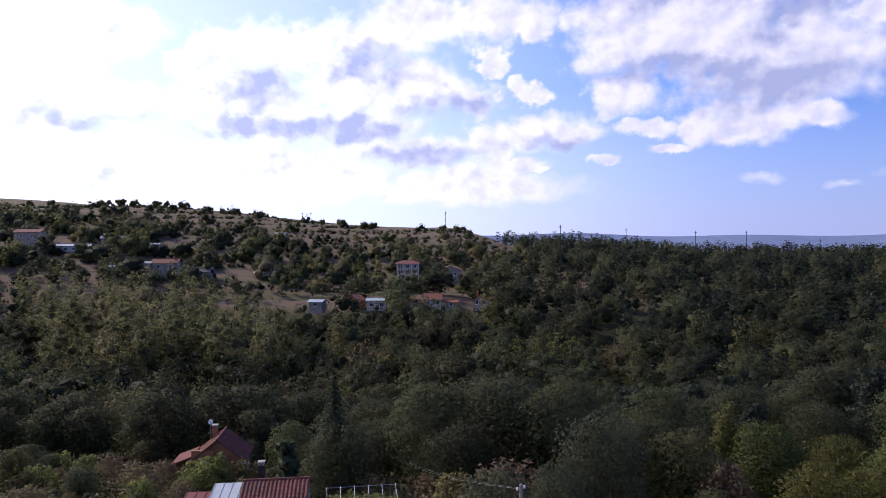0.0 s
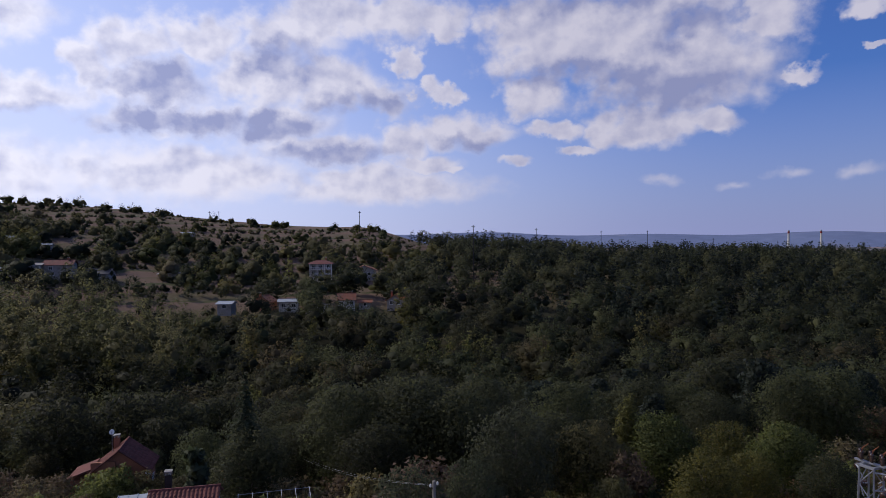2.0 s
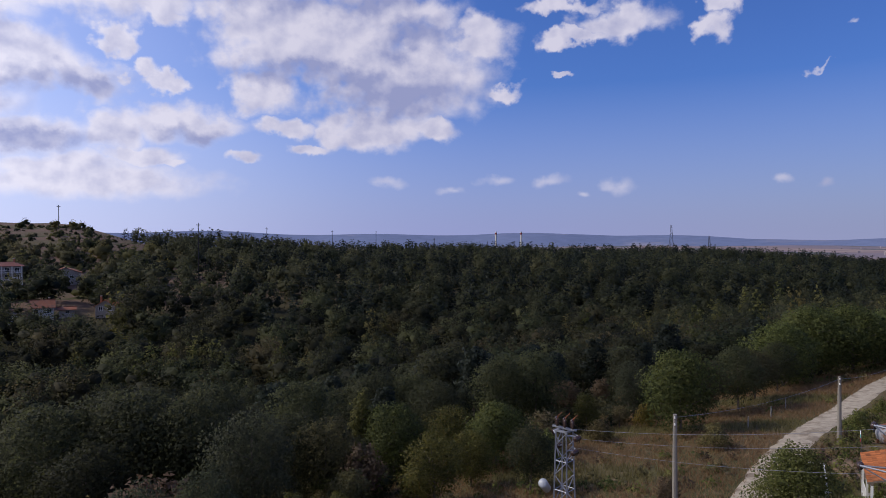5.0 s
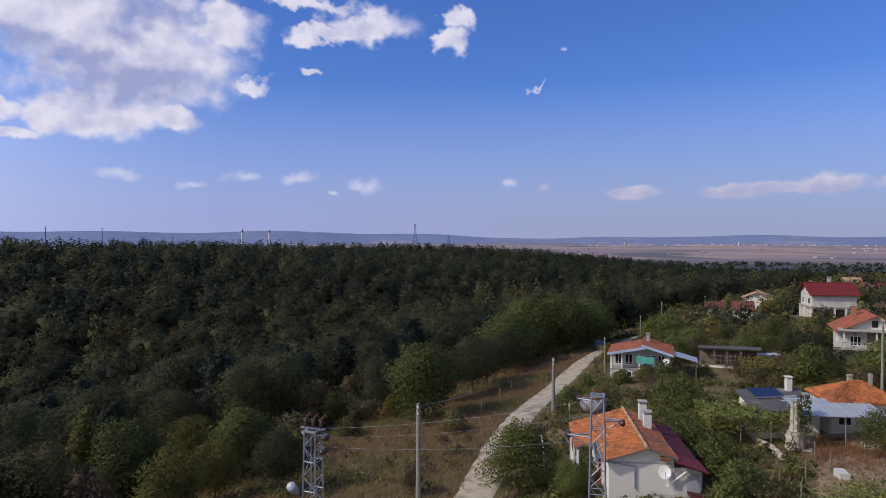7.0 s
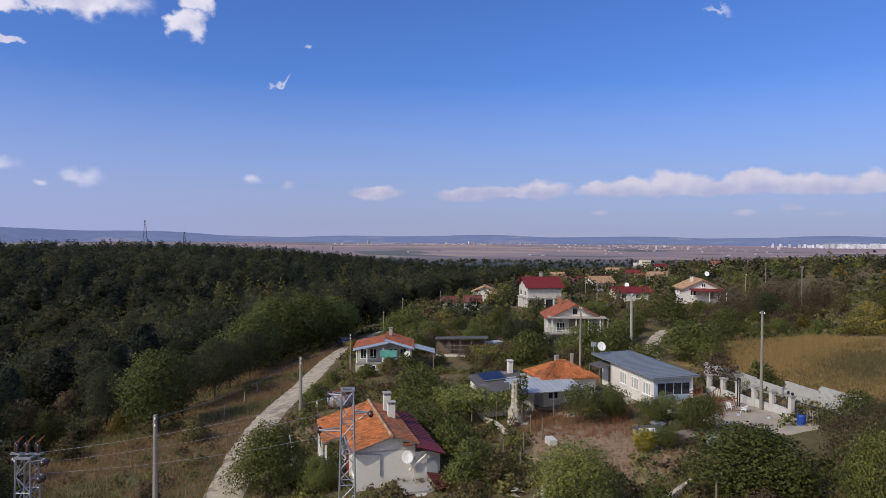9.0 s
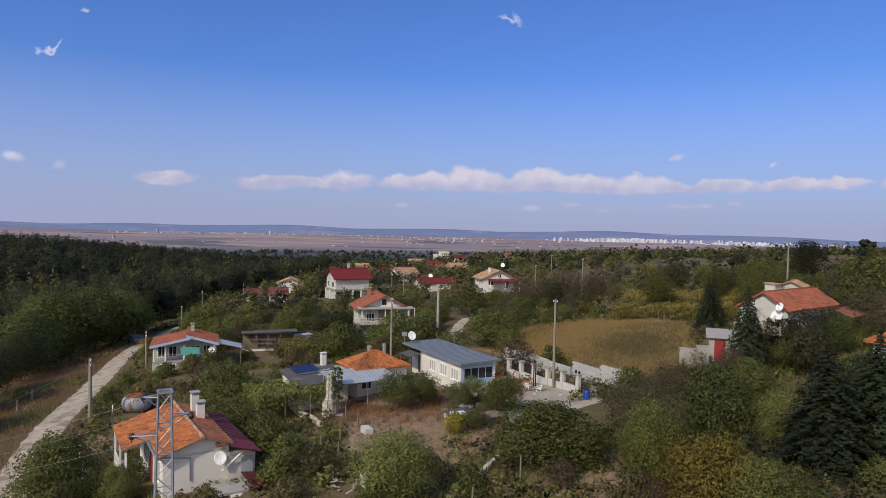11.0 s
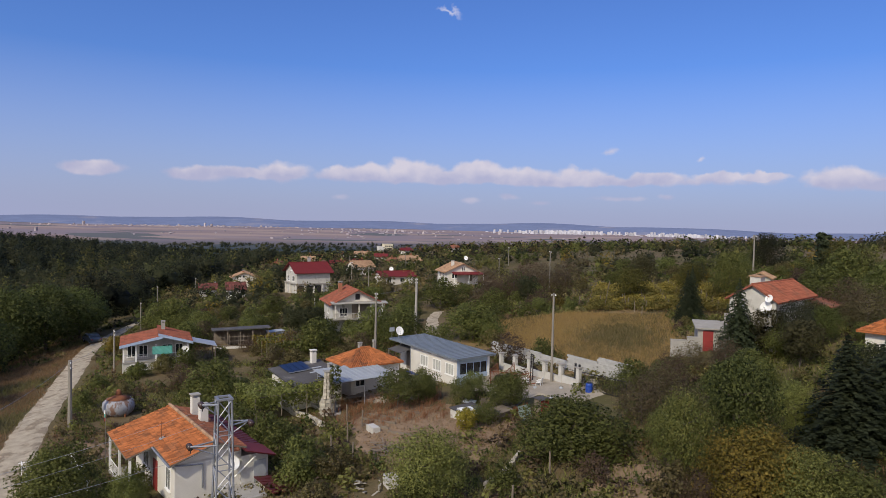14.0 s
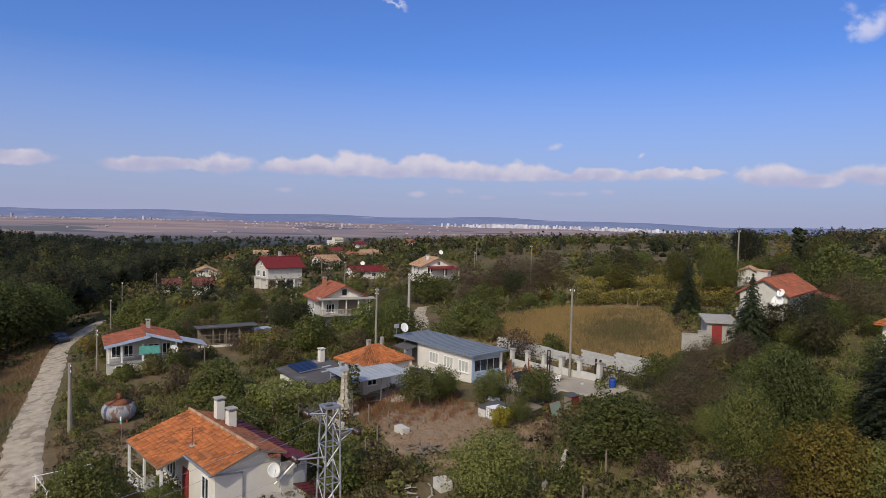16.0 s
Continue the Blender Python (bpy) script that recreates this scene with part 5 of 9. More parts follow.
# ---- the houses of the village ----
def near_house():
    t = thing("cottage", (46.75, 17.0, -1.5), 31, "white cottage with an orange clay-tile roof and maroon lean-to", "house")
    z = lambda yy: 4.05 - 0.31 * abs(yy)
    # walls: body, gables and the porch wall
    part("wall", Geo().box(-4.9, -1.8, -1.2, 4.9, 2.45, 3.0), PLASTER, t)
    part("wall", Geo().box(-4.9, -3.3, -1.2, 4.4, -1.8, 2.6), OLDWALL, t, "bare wall below the lean-to")
    for x0, x1 in ((-4.9, -4.68), (4.68, 4.9)):
        part("gable", Geo().add([(x0, -1.8, 2.9), (x0, 2.45, 2.9), (x0, 2.45, 3.18), (x0, 0, 3.93), (x0, -1.8, 3.38), (x1, -1.8, 2.9), (x1, 2.45, 2.9), (x1, 2.45, 3.18), (x1, 0, 3.93), (x1, -1.8, 3.38)],
                                [(4, 3, 2, 1, 0), (5, 6, 7, 8, 9), (0, 1, 6, 5), (1, 2, 7, 6), (2, 3, 8, 7), (3, 4, 9, 8), (4, 0, 5, 9)]), PLASTER, t)
    # roof: the broad half over the porch, the narrow half, the far side
    slope(t, "roof_slope", (4.4 + 0.8, 4.35, z(4.35)), (-1.2, 4.45, z(4.45)), (-1.2, 0, 4.05), (5.2, 0, 4.05), TILE, "tile", 0.22, 0.1, WOOD)
    slope(t, "roof_slope", (-1.2, 2.75, z(2.75)), (-5.4, 2.85, z(2.85)), (-5.3, 0, 4.05), (-1.2, 0, 4.05), TILE, "tile", 0.22, 0.1, WOOD)
    slope(t, "roof_slope", (-5.3, -2.0, z(2.0)), (5.2, -2.0, z(2.0)), (5.2, 0, 4.05), (-5.3, 0, 4.05), TILEDARK, "tile", 0.22, 0.1, WOOD)
    lean = slope(t, "lean_to_roof", (-5.9, -3.75, 2.72), (4.6, -3.75, 2.72), (4.6, -1.75, 3.34), (-5.9, -1.75, 3.34), MAROON, "sheet", 0.3, 0.06)
    part("red_sheet", Geo().slab([(-5.95, -3.8, 2.76), (-3.6, -3.8, 2.76), (-3.6, -1.8, 3.38), (-5.95, -1.8, 3.38)], 0.03), REDMETAL, lean, "newer bright red roof sheet")
    g = Geo()
    for i in range(27):
        a = -5.35 + i * 0.39
        g.tube((a, 0, 4.10), (a + 0.44, 0, 4.13), 0.13, 0.11, 7)
    part("ridge_tiles", g, TANTILE, t, "row of mortared ridge tiles")
    for cx, top in ((2.75, 5.05), (0.85, 4.75)):
        chimney(t, cx, -1.15, 3.3, top, 0.55, PLASTER, CONCRETE)
    # windows, door and porch
    window_on(t, "N", -3.55, 1.0, 1.0, 1.45, 9.8, 4.9, WHITE, 2)
    d = part("door", Geo().box(-1.0, 2.45, 0.0, -0.1, 2.52, 2.05), REDPAINT, t, "door with a dark red curtain")
    part("handle", Geo().tube((-0.2, 2.55, 1.0), (-0.32, 2.55, 1.0), 0.02, None, 5), STEEL, d)
    window_on(t, "N", 1.9, 0.9, 1.5, 1.2, 9.8, 4.9, WHITE, 3)
    part("porch_floor", Geo().box(-1.2, 2.45, -1.2, 5.0, 4.3, 0.0), CONCRETE, t)
    posts(t, [(-1.1, 4.2), (1.9, 4.2), (4.9, 4.2)], 0.0, 2.65, 0.07, WHITE, "porch_post", True)
    part("porch_beam", Geo().box(-1.2, 4.12, 2.5, 5.1, 4.26, 2.64), WOOD, t)
    railing(t, (1.9, 4.2), (4.9, 4.2), 0.0, 0.9, WHITE, 0.25)
    # gutter and downpipe, stone end wall, dish, vine, aerial
    part("gutter", Geo().tube((-5.4, 2.92, 3.1), (-1.2, 2.86, 3.12), 0.07, None, 7).tube((-5.1, 2.9, 3.05), (-4.96, 2.2, 2.9), 0.05, None, 6).tube((-4.96, 2.2, 2.9), (-4.96, 0.75, 2.75), 0.05, None, 6).tube((-4.96, 0.75, 2.75), (-4.96, 0.75, 1.2), 0.05, None, 6), STEEL, t)
    part("gutter", Geo().tube((-5.35, -2.6, 2.7), (-5.1, -1.3, 1.5), 0.06, None, 7), WHITE, t, "white slanting downpipe")
    w = part("block_wall", Geo().box(-5.05, -3.6, -1.2, -4.905, -1.75, 2.75), OLDWALL, t, "bare grey block end wall")
    part("block_door", Geo().box(-5.12, -3.45, 0.2, -5.05, -2.6, 2.3), ZINC, w, "weathered white sheet door")
    dish(t, -5.2, -1.15, 2.45, 0.42, 175, 0.35)
    a = part("aerial", Geo().tube((-0.6, 2.1, 3.4), (-0.6, 2.1, 4.6), 0.025, None, 5).tube((-0.6, 1.7, 4.3), (-0.6, 2.5, 4.3), 0.015, None, 4).tube((-0.6, 1.85, 4.45), (-0.6, 2.35, 4.45), 0.015, None, 4), RUST, t)
    part("patch", Geo().slab([(-0.82, 1.95, 3.53), (-0.4, 1.95, 3.53), (-0.4, 2.25, 3.435), (-0.82, 2.25, 3.435)][::-1], 0.02), CONCRETE, a, "mortar patch at its foot")
    # lower annexe before the gable
    an = part("annexe", Geo().box(-8.0, -4.6, -1.2, -5.06, -1.2, 0.75), OLDWALL, t)
    slope(an, "annexe_roof", (-8.3, -4.9, 0.85), (-5.1, -4.9, 0.85), (-5.1, -2.6, 1.2), (-8.3, -2.6, 1.2), MAROON, "sheet", 0.3, 0.05)
    part("concrete_roof", Geo().box(-7.6, -2.5, 0.75, -5.1, -0.4, 0.92), CONCRETE, an)
    g = Geo()
    rng = random.Random(4)
    for i in range(14):
        q = rng.uniform(0.1, 0.22)
        cx, cy = rng.uniform(-5.6, -5.1), rng.uniform(-1.6, -1.0)
        g.box(cx, cy, 3.35, cx + q, cy + q, 3.35 + q * 0.7)
    part("loose_tiles", g, TILEDARK, t)
    return t


near_house()

# white tube frame beside the porch, and the little flag
fr = thing("tube_frame", (45.0, 25.0, -1.6), 31, "white tubular frame for climbing plants beside the cottage", "frame")
posts(fr, [(-3, -1.2), (0, -1.2), (3, -1.2), (-3, 1.8), (0, 1.8), (3, 1.8)], 0, 1.5, 0.035, WHITE)
for y0 in (-1.2, 0.3, 1.8):
    part("rail", Geo().tube((-3.3, y0, 1.5), (3.3, y0, 1.5), 0.03, None, 6), WHITE, fr)
for x0 in (-3, 0, 3):
    part("rail", Geo().tube((x0, -1.4, 1.5), (x0, 2.0, 1.5), 0.03, None, 6), WHITE, fr)
fl = thing("flag", (50.3, 24.0, -1.6), 30, "small white, green and red flag on a thin pole", "flag")
part("flagpole", Geo().tube((0, 0, 0), (0, 0, 4.1), 0.03, 0.02, 6), WOOD, fl)
for i, ma in enumerate((WHITE, TEAL, REDPAINT)):
    z1 = 4.05 - 0.27 * i
    part("stripe", Geo().add([(0.02, 0, z1), (0.22, 0.05, z1 - 0.05), (0.45, -0.02, z1 - 0.18), (0.42, -0.02, z1 - 0.46), (0.2, 0.05, z1 - 0.33), (0.02, 0, z1 - 0.26),
                             (0.02, 0.012, z1), (0.22, 0.062, z1 - 0.05), (0.45, -0.008, z1 - 0.18), (0.42, -0.008, z1 - 0.46), (0.2, 0.062, z1 - 0.33), (0.02, 0.012, z1 - 0.26)],
                            [(0, 1, 4, 5), (1, 2, 3, 4), (11, 10, 7, 6), (10, 9, 8, 7)]), ma, fl)

# round cistern on legs
ci = thing("cistern", on_land(62.6, 27.4, 0.45), 0, "round whitewashed steel cistern with a rusty conical top", "water tank")
part("tank", Geo().lathe([(0.35, 0.2), (0.9, 0.42), (1.3, 0.82), (1.42, 1.25), (1.31, 1.68), (1.05, 1.95)], 20), surface("flaking whitewash", (0.29, 0.295, 0.32), 0.6, 0.35, 1.2, 0.3, spots=(0.17, 0.105, 0.08), spot_scale=1.6, spot_at=0.49, stretch=(1, 1, 0.35)), ci, smooth=True)
part("cone", Geo().lathe([(1.09, 1.93), (0.5, 2.15), (0.24, 2.27)], 20), RUST, ci, "rusty conical lid", smooth=True)
part("neck", Geo().lathe([(0.2, 2.2), (0.26, 2.36), (0.22, 2.64), (0.1, 2.78)], 12), RUST, ci, smooth=True)
posts(ci, [(0.9, 0.9), (-0.9, 0.9), (0.9, -0.9), (-0.9, -0.9)], -0.3, 0.75, 0.09, RUST, "leg")


# long white house with the blue-grey sheet roof
def flat_house():
    t = thing("long_house", (68.75, -3.15, 0.75), 27.3, "long white single-storey house with a blue-grey sheet roof", "house")
    L, W, H = 12.2, 4.0, 2.95
    part("wall", Geo().box(-6.1, -2.0, -1.0, 2.6, 2.0, H), PLASTER, t)
    part("wall", Geo().box(2.6, -2.0, -1.0, 6.1, 1.3, H), PLASTER, t, "set-back wall of the far end")
    slope(t, "roof", (-6.75, -2.35, 3.22), (6.5, -2.35, 3.22), (6.5, 2.45, 3.08), (-6.75, 2.45, 3.08), BLUEROOF, "sheet", 0.3, 0.16)
    for u in (-4.9, -2.6, -0.2):
        window_on(t, "N", u, 1.15, 1.5, 1.15, L, W, WHITE, 3, pane=surface("drawn curtain behind glass", (0.42, 0.42, 0.38), 0.3, 0.2, 1.0, 0.0))
    # glazed end: blue panel below, four panes above
    part("end_panel", Geo().box(-6.16, -1.75, 0.0, -6.1, 1.75, 1.25), PALEBLUE, t, "pale blue panel")
    part("corner_post", Geo().box(-6.18, 1.75, 0.0, -6.1, 2.0, H), TRIMBLUE, t)
    part("corner_post", Geo().box(-6.18, -2.0, 0.0, -6.1, -1.75, H), WHITE, t)
    window_on(t, "W", 0.0, 1.3, 3.4, 1.2, L, W, TRIMBLUE, 4)
    part("head_panel", Geo().box(-6.15, -1.75, 2.5, -6.1, 1.75, 2.95), PALEBLUE, t)
    aw = part("awning", Geo().slab([(2.7, 1.3, 2.55), (5.4, 1.3, 2.55), (5.4, 3.3, 2.15), (2.7, 3.3, 2.15)], 0.05), TAR, t, "dark sheet awning over the door")
    posts(aw, [(2.8, 3.2), (5.3, 3.2)], -0.6, 2.15, 0.05, WOOD)
    d = part("door", Geo().box(3.6, 1.3, 0.0, 4.5, 1.36, 2.0), WOOD, t)
    part("handle", Geo().tube((4.38, 1.39, 1.0), (4.26, 1.39, 1.0), 0.02, None, 5), STEEL, d)
    part("downpipe", Geo().tube((2.5, 2.08, 0.0), (2.5, 2.08, 2.9), 0.05, None, 6), STEEL, t)
    dish(t, 5.6, 1.7, 3.95, 0.48, 178, 0.3)
    part("dish_mast", Geo().tube((5.75, 1.7, 3.1), (5.75, 1.7, 3.9), 0.03, None, 6), STEEL, t)
    an = part("panel_aerial", Geo().box(6.0, 2.1, 3.9, 6.1, 2.7, 4.35), ZINC, t)
    part("mast", Geo().tube((6.05, 2.4, 3.0), (6.05, 2.4, 3.9), 0.03, None, 6), STEEL, an)
    b = part("bench", Geo().box(-0.6, 2.9, 0.38, 1.3, 3.3, 0.46), BLUEPLASTIC, t, "blue bench by the wall")
    posts(b, [(-0.5, 3.0), (1.2, 3.0), (-0.5, 3.2), (1.2, 3.2)], -0.2, 0.4, 0.03, DARKSTEEL, "leg")
    return t


flat_house()


# tarred house with solar panels, orange hip roof behind, sheet-roofed terrace before it
def yard_house():
    t = thing("tar_roof_house", (63.8, 10.5, -0.4), -59.7, "low house with a tarred roof and a row of solar panels", "house")
    part("wall", Geo().box(-2.3, -2.4, -1, 2.7, 2.7, 2.1), PLASTER, t)
    zr = lambda x, y: 2.55 + 0.10 * y + 0.06 * x
    q = [(-2.6, -2.7), (2.9, -2.7), (2.9, 3.0), (-2.6, 3.0)]
    roof = part("roof", Geo().slab([(a, b, zr(a, b)) for a, b in q], 0.14), TAR, t)
    for i in range(4):
        x0 = -1.6 + i * 0.62
        so = part("solar_panel", Geo().slab([(x0, 0.3, zr(x0, 0.3) + 0.16), (x0 + 0.58, 0.3, zr(x0, 0.3) + 0.18), (x0 + 0.58, 2.75, zr(x0, 2.75) + 0.22), (x0, 2.75, zr(x0, 2.75) + 0.2)], 0.04), SOLAR, t, "dark blue solar panel")
        part("frame", Geo().box(x0 - 0.015, 0.28, zr(x0, 0.3) + 0.1, x0 + 0.6, 0.33, zr(x0, 0.3) + 0.19), STEEL, so)
    chimney(t, 1.9, 2.3, 2.6, 3.95, 0.5, PLASTER, PLASTER)
    chimney(t, 1.9, -1.4, 2.4, 3.25, 0.4, CONCRETE, CONCRETE)
    for x0, y0, l in ((0.3, -0.5, 1.4), (0.8, 0.6, 1.2), (1.4, -1.6, 1.5), (0.5, -1.9, 1.2)):
        part("roof_patch", Geo().slab([(x0, y0, zr(x0, y0) + 0.03), (x0 + l, y0, zr(x0 + l, y0) + 0.03), (x0 + l, y0 + 0.25, zr(x0 + l, y0 + 0.25) + 0.03), (x0, y0 + 0.25, zr(x0, y0 + 0.25) + 0.03)], 0.02), ZINC, roof)
    window_on(t, "W", 0.6, 0.8, 1.2, 0.9, 4.6, 5.0, WHITE, 2)
    o = house("orange_house", "small white house with a bright orange hipped tile roof", 66.8, 4.8, -59.7, 5.6, 4.4, 2.85, 1.15, PLASTER, TILE, "tile", 0.35, [("S", -1.8, 0.8, 1.1, 1.1)], [("S", 0.9, 0.0, 0.9, 2.0, WHITE)], [(0.0, 1.0, 1.4, 0.32, CONCRETE), (1.9, 1.3, 1.45, 0.24, CONCRETE)], -0.1, 2.6, 0.24)
    c = thing("terrace_roof", (58.6, 7.4, -0.35), -59.7, "zinc sheet roof on thin posts over a paved terrace", "canopy")
    slope(c, "roof_sheet", (-0.2, -0.2, 2.75), (6.3, -0.2, 2.75), (6.3, 4.2, 3.15), (-0.2, 4.2, 3.15), ZINC, "sheet", 0.3, 0.05)
    posts(c, [(0.1, 0.1), (3.1, 0.1), (6.0, 0.1), (0.1, 3.8), (6.0, 3.8)], -0.3, 2.78, 0.045, STEEL)
    part("beam", Geo().box(-0.1, 0.05, 2.6, 6.2, 0.15, 2.72), STEEL, c)
    part("terrace_floor", Geo().box(-0.6, -0.9, -0.6, 6.8, 5.0, 0.06), CONCRETE, c, "grey concrete terrace")
    tb = thing("garden_table", (61.3, 5.6, -0.29), -59.7, "dark wooden table with benches under the terrace roof", "table")
    part("tabletop", Geo().box(-0.9, -0.4, 0.70, 0.9, 0.4, 0.75), WOOD, tb)
    posts(tb, [(-0.8, -0.3), (0.8, -0.3), (-0.8, 0.3), (0.8, 0.3)], 0, 0.7, 0.04, WOOD, "leg", True)
    for s in (-1, 1):
        part("bench", Geo().box(-0.9, s * 0.75 - 0.15, 0.40, 0.9, s * 0.75 + 0.15, 0.45).box(-0.8, s * 0.75 - 0.1, 0, -0.72, s * 0.75 + 0.1, 0.4).box(0.72, s * 0.75 - 0.1, 0, 0.8, s * 0.75 + 0.1, 0.4), WOOD, tb)
    st = thing("stone_barbecue", (58.5, 8.1, -0.5), 20, "tapered barbecue chimney of pale field stone", "barbecue")
    rng = random.Random(2)
    for i in range(13):
        z0 = i * 0.3
        w = 0.50 - 0.016 * i if i > 4 else 0.72 - 0.02 * i
        g = Geo()
        n = 5
        for j in range(n):
            a0, a1 = 2 * math.pi * (j + 0.04 + 0.1 * (i % 2)) / n, 2 * math.pi * (j + 0.96 + 0.1 * (i % 2)) / n
            r = w * rng.uniform(0.92, 1.08)
            am = (a0 + a1) / 2
            g = Geo()
            pts = [(0.1 * math.cos(am), 0.1 * math.sin(am)), (r * math.cos(a0), r * math.sin(a0)), (r * 1.06 * math.cos(am), r * 1.06 * math.sin(am)), (r * math.cos(a1), r * math.sin(a1))]
            g.slab([(px, py, z0 + 0.285) for px, py in pts], 0.275)
            part("stone", g, STONE, st)
    part("chimney_cap", Geo().box(-0.34, -0.34, 3.92, 0.34, 0.34, 4.0), CONCRETE, st)


yard_house()


# house with the balcony towards the valley
def balcony_house():
    t = house("balcony_house", "two-storey white house with orange tile roof and wide gable balcony", 106.5, 6.8, 14, 7.5, 7.6, 4.6, 1.9, OLDWALL, REDTILE, "tile", 0.7,
              [("W", 2.2, 2.55, 1.3, 1.3, WHITE, 3), ("W", -3.1, 2.55, 0.9, 1.3, WHITE, 2), ("N", 0, 2.6, 1.1, 1.1), ("W", 1.5, 0.5, 1.2, 1.0), ("W", -1.5, 0.5, 1.2, 1.0)], (), [(1.8, 1.6, 2.6, 0.6, BRICK)], -0.4, 0, 0.34, PLASTER)
    part("balcony", Geo().box(-5.0, -3.9, 2.1, -3.75, 3.9, 2.25), CONCRETE, t)
    railing(t, (-4.95, 3.8), (-4.95, 0.0), 2.25, 0.85, CONCRETE, 0.22, 0.045)
    railing(t, (-4.95, 0.0), (-4.95, -3.8), 2.25, 0.85, CONCRETE, 0.22, 0.045)
    # dark panel laid on the wall as the shade of the open veranda
    part("veranda_wall", Geo().box(-3.84, -2.4, 2.3, -3.755, 0.9, 4.4), WOOD, t, "dark panel for the shade inside the open veranda")
    part("balcony_roof", Geo().slab([(-5.2, -4.6, 4.72), (-3.6, -4.6, 4.85), (-3.6, 4.3, 4.85), (-5.2, 4.3, 4.72)], 0.14), CONCRETE, t)
    posts(t, [(-4.85, -3.7), (-4.85, 0.0), (-4.85, 3.7), (-4.85, -1.9)], 2.25, 4.65, 0.09, PLASTER, "post", True)
    # the gable is solid: a dark plate gives the shade inside its opening
    part("gable_opening", Geo().box(-3.79, -0.35, 5.1, -3.74, 0.35, 6.0), DARKSTEEL, t, "dark plate as the shaded inside of a gable opening")


balcony_house()


# tall house with the red sheet roof, its ground floor unfinished
def red_house():
    t = house("red_roof_house", "tall pale block house with red sheet roof, ground floor open", 157.0, 18.0, -64.5, 8.2, 7.2, 5.5, 1.9, OLDWALL, REDMETAL, "sheet", 0.7,
              [("W", -1.6, 3.2, 1.4, 1.3, WHITE, 2), ("W", 1.8, 3.2, 1.4, 1.3, WHITE, 2), ("W", 0, 5.6, 0.9, 0.8)], (), [(0.3, 0.3, 3.0, 0.6, BLOCK)], -0.4, 0, 0.4)
    part("floor_band", Geo().box(-4.5, -4.0, 2.6, 4.2, 3.7, 2.85), CONCRETE, t)
    posts(t, [(-4.3, -3.85), (-2.1, -3.85), (0, -3.85), (2.1, -3.85), (-4.3, 0), (-4.3, 3.2)], -1, 2.6, 0.16, PLASTER, "pillar", True)
    # dark plates on the solid wall for shade inside the ground floor
    for u in (-3.1, -1.0, 1.1):
        part("opening", Geo().box(u - 0.8, -3.66, 0.3, u + 0.8, -3.6, 2.3), DARKSTEEL, t, "dark plate for the shade inside an unglazed opening")


red_house()
house("low_red_house", "low white house with a dull red tile roof", 158.5, 34.9, -75, 4.0, 4.2, 2.2, 1.3, OLDWALL, DULLTILE, "tile", 0.4, [("S", -1.2, 0.7, 0.9, 1.0), ("S", 1.3, 0.7, 0.9, 1.0)], (), (), -1.6, 0, 0.4)
house("low_red_house", "long low outbuilding with a red tile roof", 167.5, 43.2, -75, 3.8, 3.8, 2.1, 1.1, OLDWALL, DULLTILE, "tile", 0.4, [("S", 0.0, 0.7, 0.9, 1.0)], (), [(1.6, 0.3, 1.3, 0.4, PLASTER)], -2.5, 0, 0.4)
house("tile_house", "white house with a brown tile roof and dormer", 196.0, 39.5, 10, 7.0, 7.2, 2.7, 1.5, PLASTER, TANTILE, "tile", 0.6, [("W", -1.6, 0.8, 1.3, 1.2), ("W", 1.6, 0.8, 1.3, 1.2), ("W", 0, 2.7, 0.8, 0.8)], (), [(-1.5, 0.3, 1.9, 0.5, BRICK)], -2.6, 0, 0.4)


def tan_house():
    t = house("awning_house", "white house with a faded tan tile roof and maroon awning", 152.0, -17.0, 8, 8.0, 7.6, 4.0, 1.8, PLASTER, TANTILE, "tile", 0.6,
              [("W", 1.9, 2.5, 1.2, 1.2), ("N", -1.5, 2.4, 1.2, 1.2), ("N", 1.5, 2.4, 1.2, 1.2), ("W", -0.2, 4.2, 0.8, 0.9)], [("W", -1.8, 1.9, 1.0, 2.0, WOOD)], [(-1.0, 1.5, 2.2, 0.6, PLASTER)], 2.0, 0, 0.36)
    part("awning", Geo().slab([(-6.2, -4.6, 3.6), (-4.0, -4.6, 4.0), (-4.0, 2.6, 4.0), (-6.2, 2.6, 3.6)], 0.1), REDMETAL, t, "maroon sheet awning")
    posts(t, [(-6.0, -4.4), (-6.0, -1.0), (-6.0, 2.4)], -0.5, 3.6, 0.08, WHITE)
    dish(t, -1.5, -1.5, 7.0, 0.5, 180, 0.3)


tan_house()
lr = house("low_red_house", "low white house with a red roof behind the lane", 168.0, -3.0, -70, 9.0, 5.0, 2.2, 1.0, PLASTER, REDMETAL, "sheet", 0.5, [("S", -2.5, 0.7, 1.1, 1.0), ("S", 1.0, 0.7, 1.1, 1.0)], (), (), 1.2)
part("dish_mast", Geo().tube((-0.5, 1.2, 2.6), (-0.5, 1.2, 3.6), 0.05, None, 5), STEEL, lr)
dish(lr, -0.5, 1.1, 3.7, 0.55, 250, 0.3)
house("tile_house", "small white house with a brown tile roof among trees", 214.0, 6.0, -60, 7.0, 6.0, 2.8, 1.6, PLASTER, TANTILE, "tile", 0.5, [("S", -1.5, 0.8, 1.2, 1.2), ("S", 1.5, 0.8, 1.2, 1.2)], (), (), None, 0, 0.45)


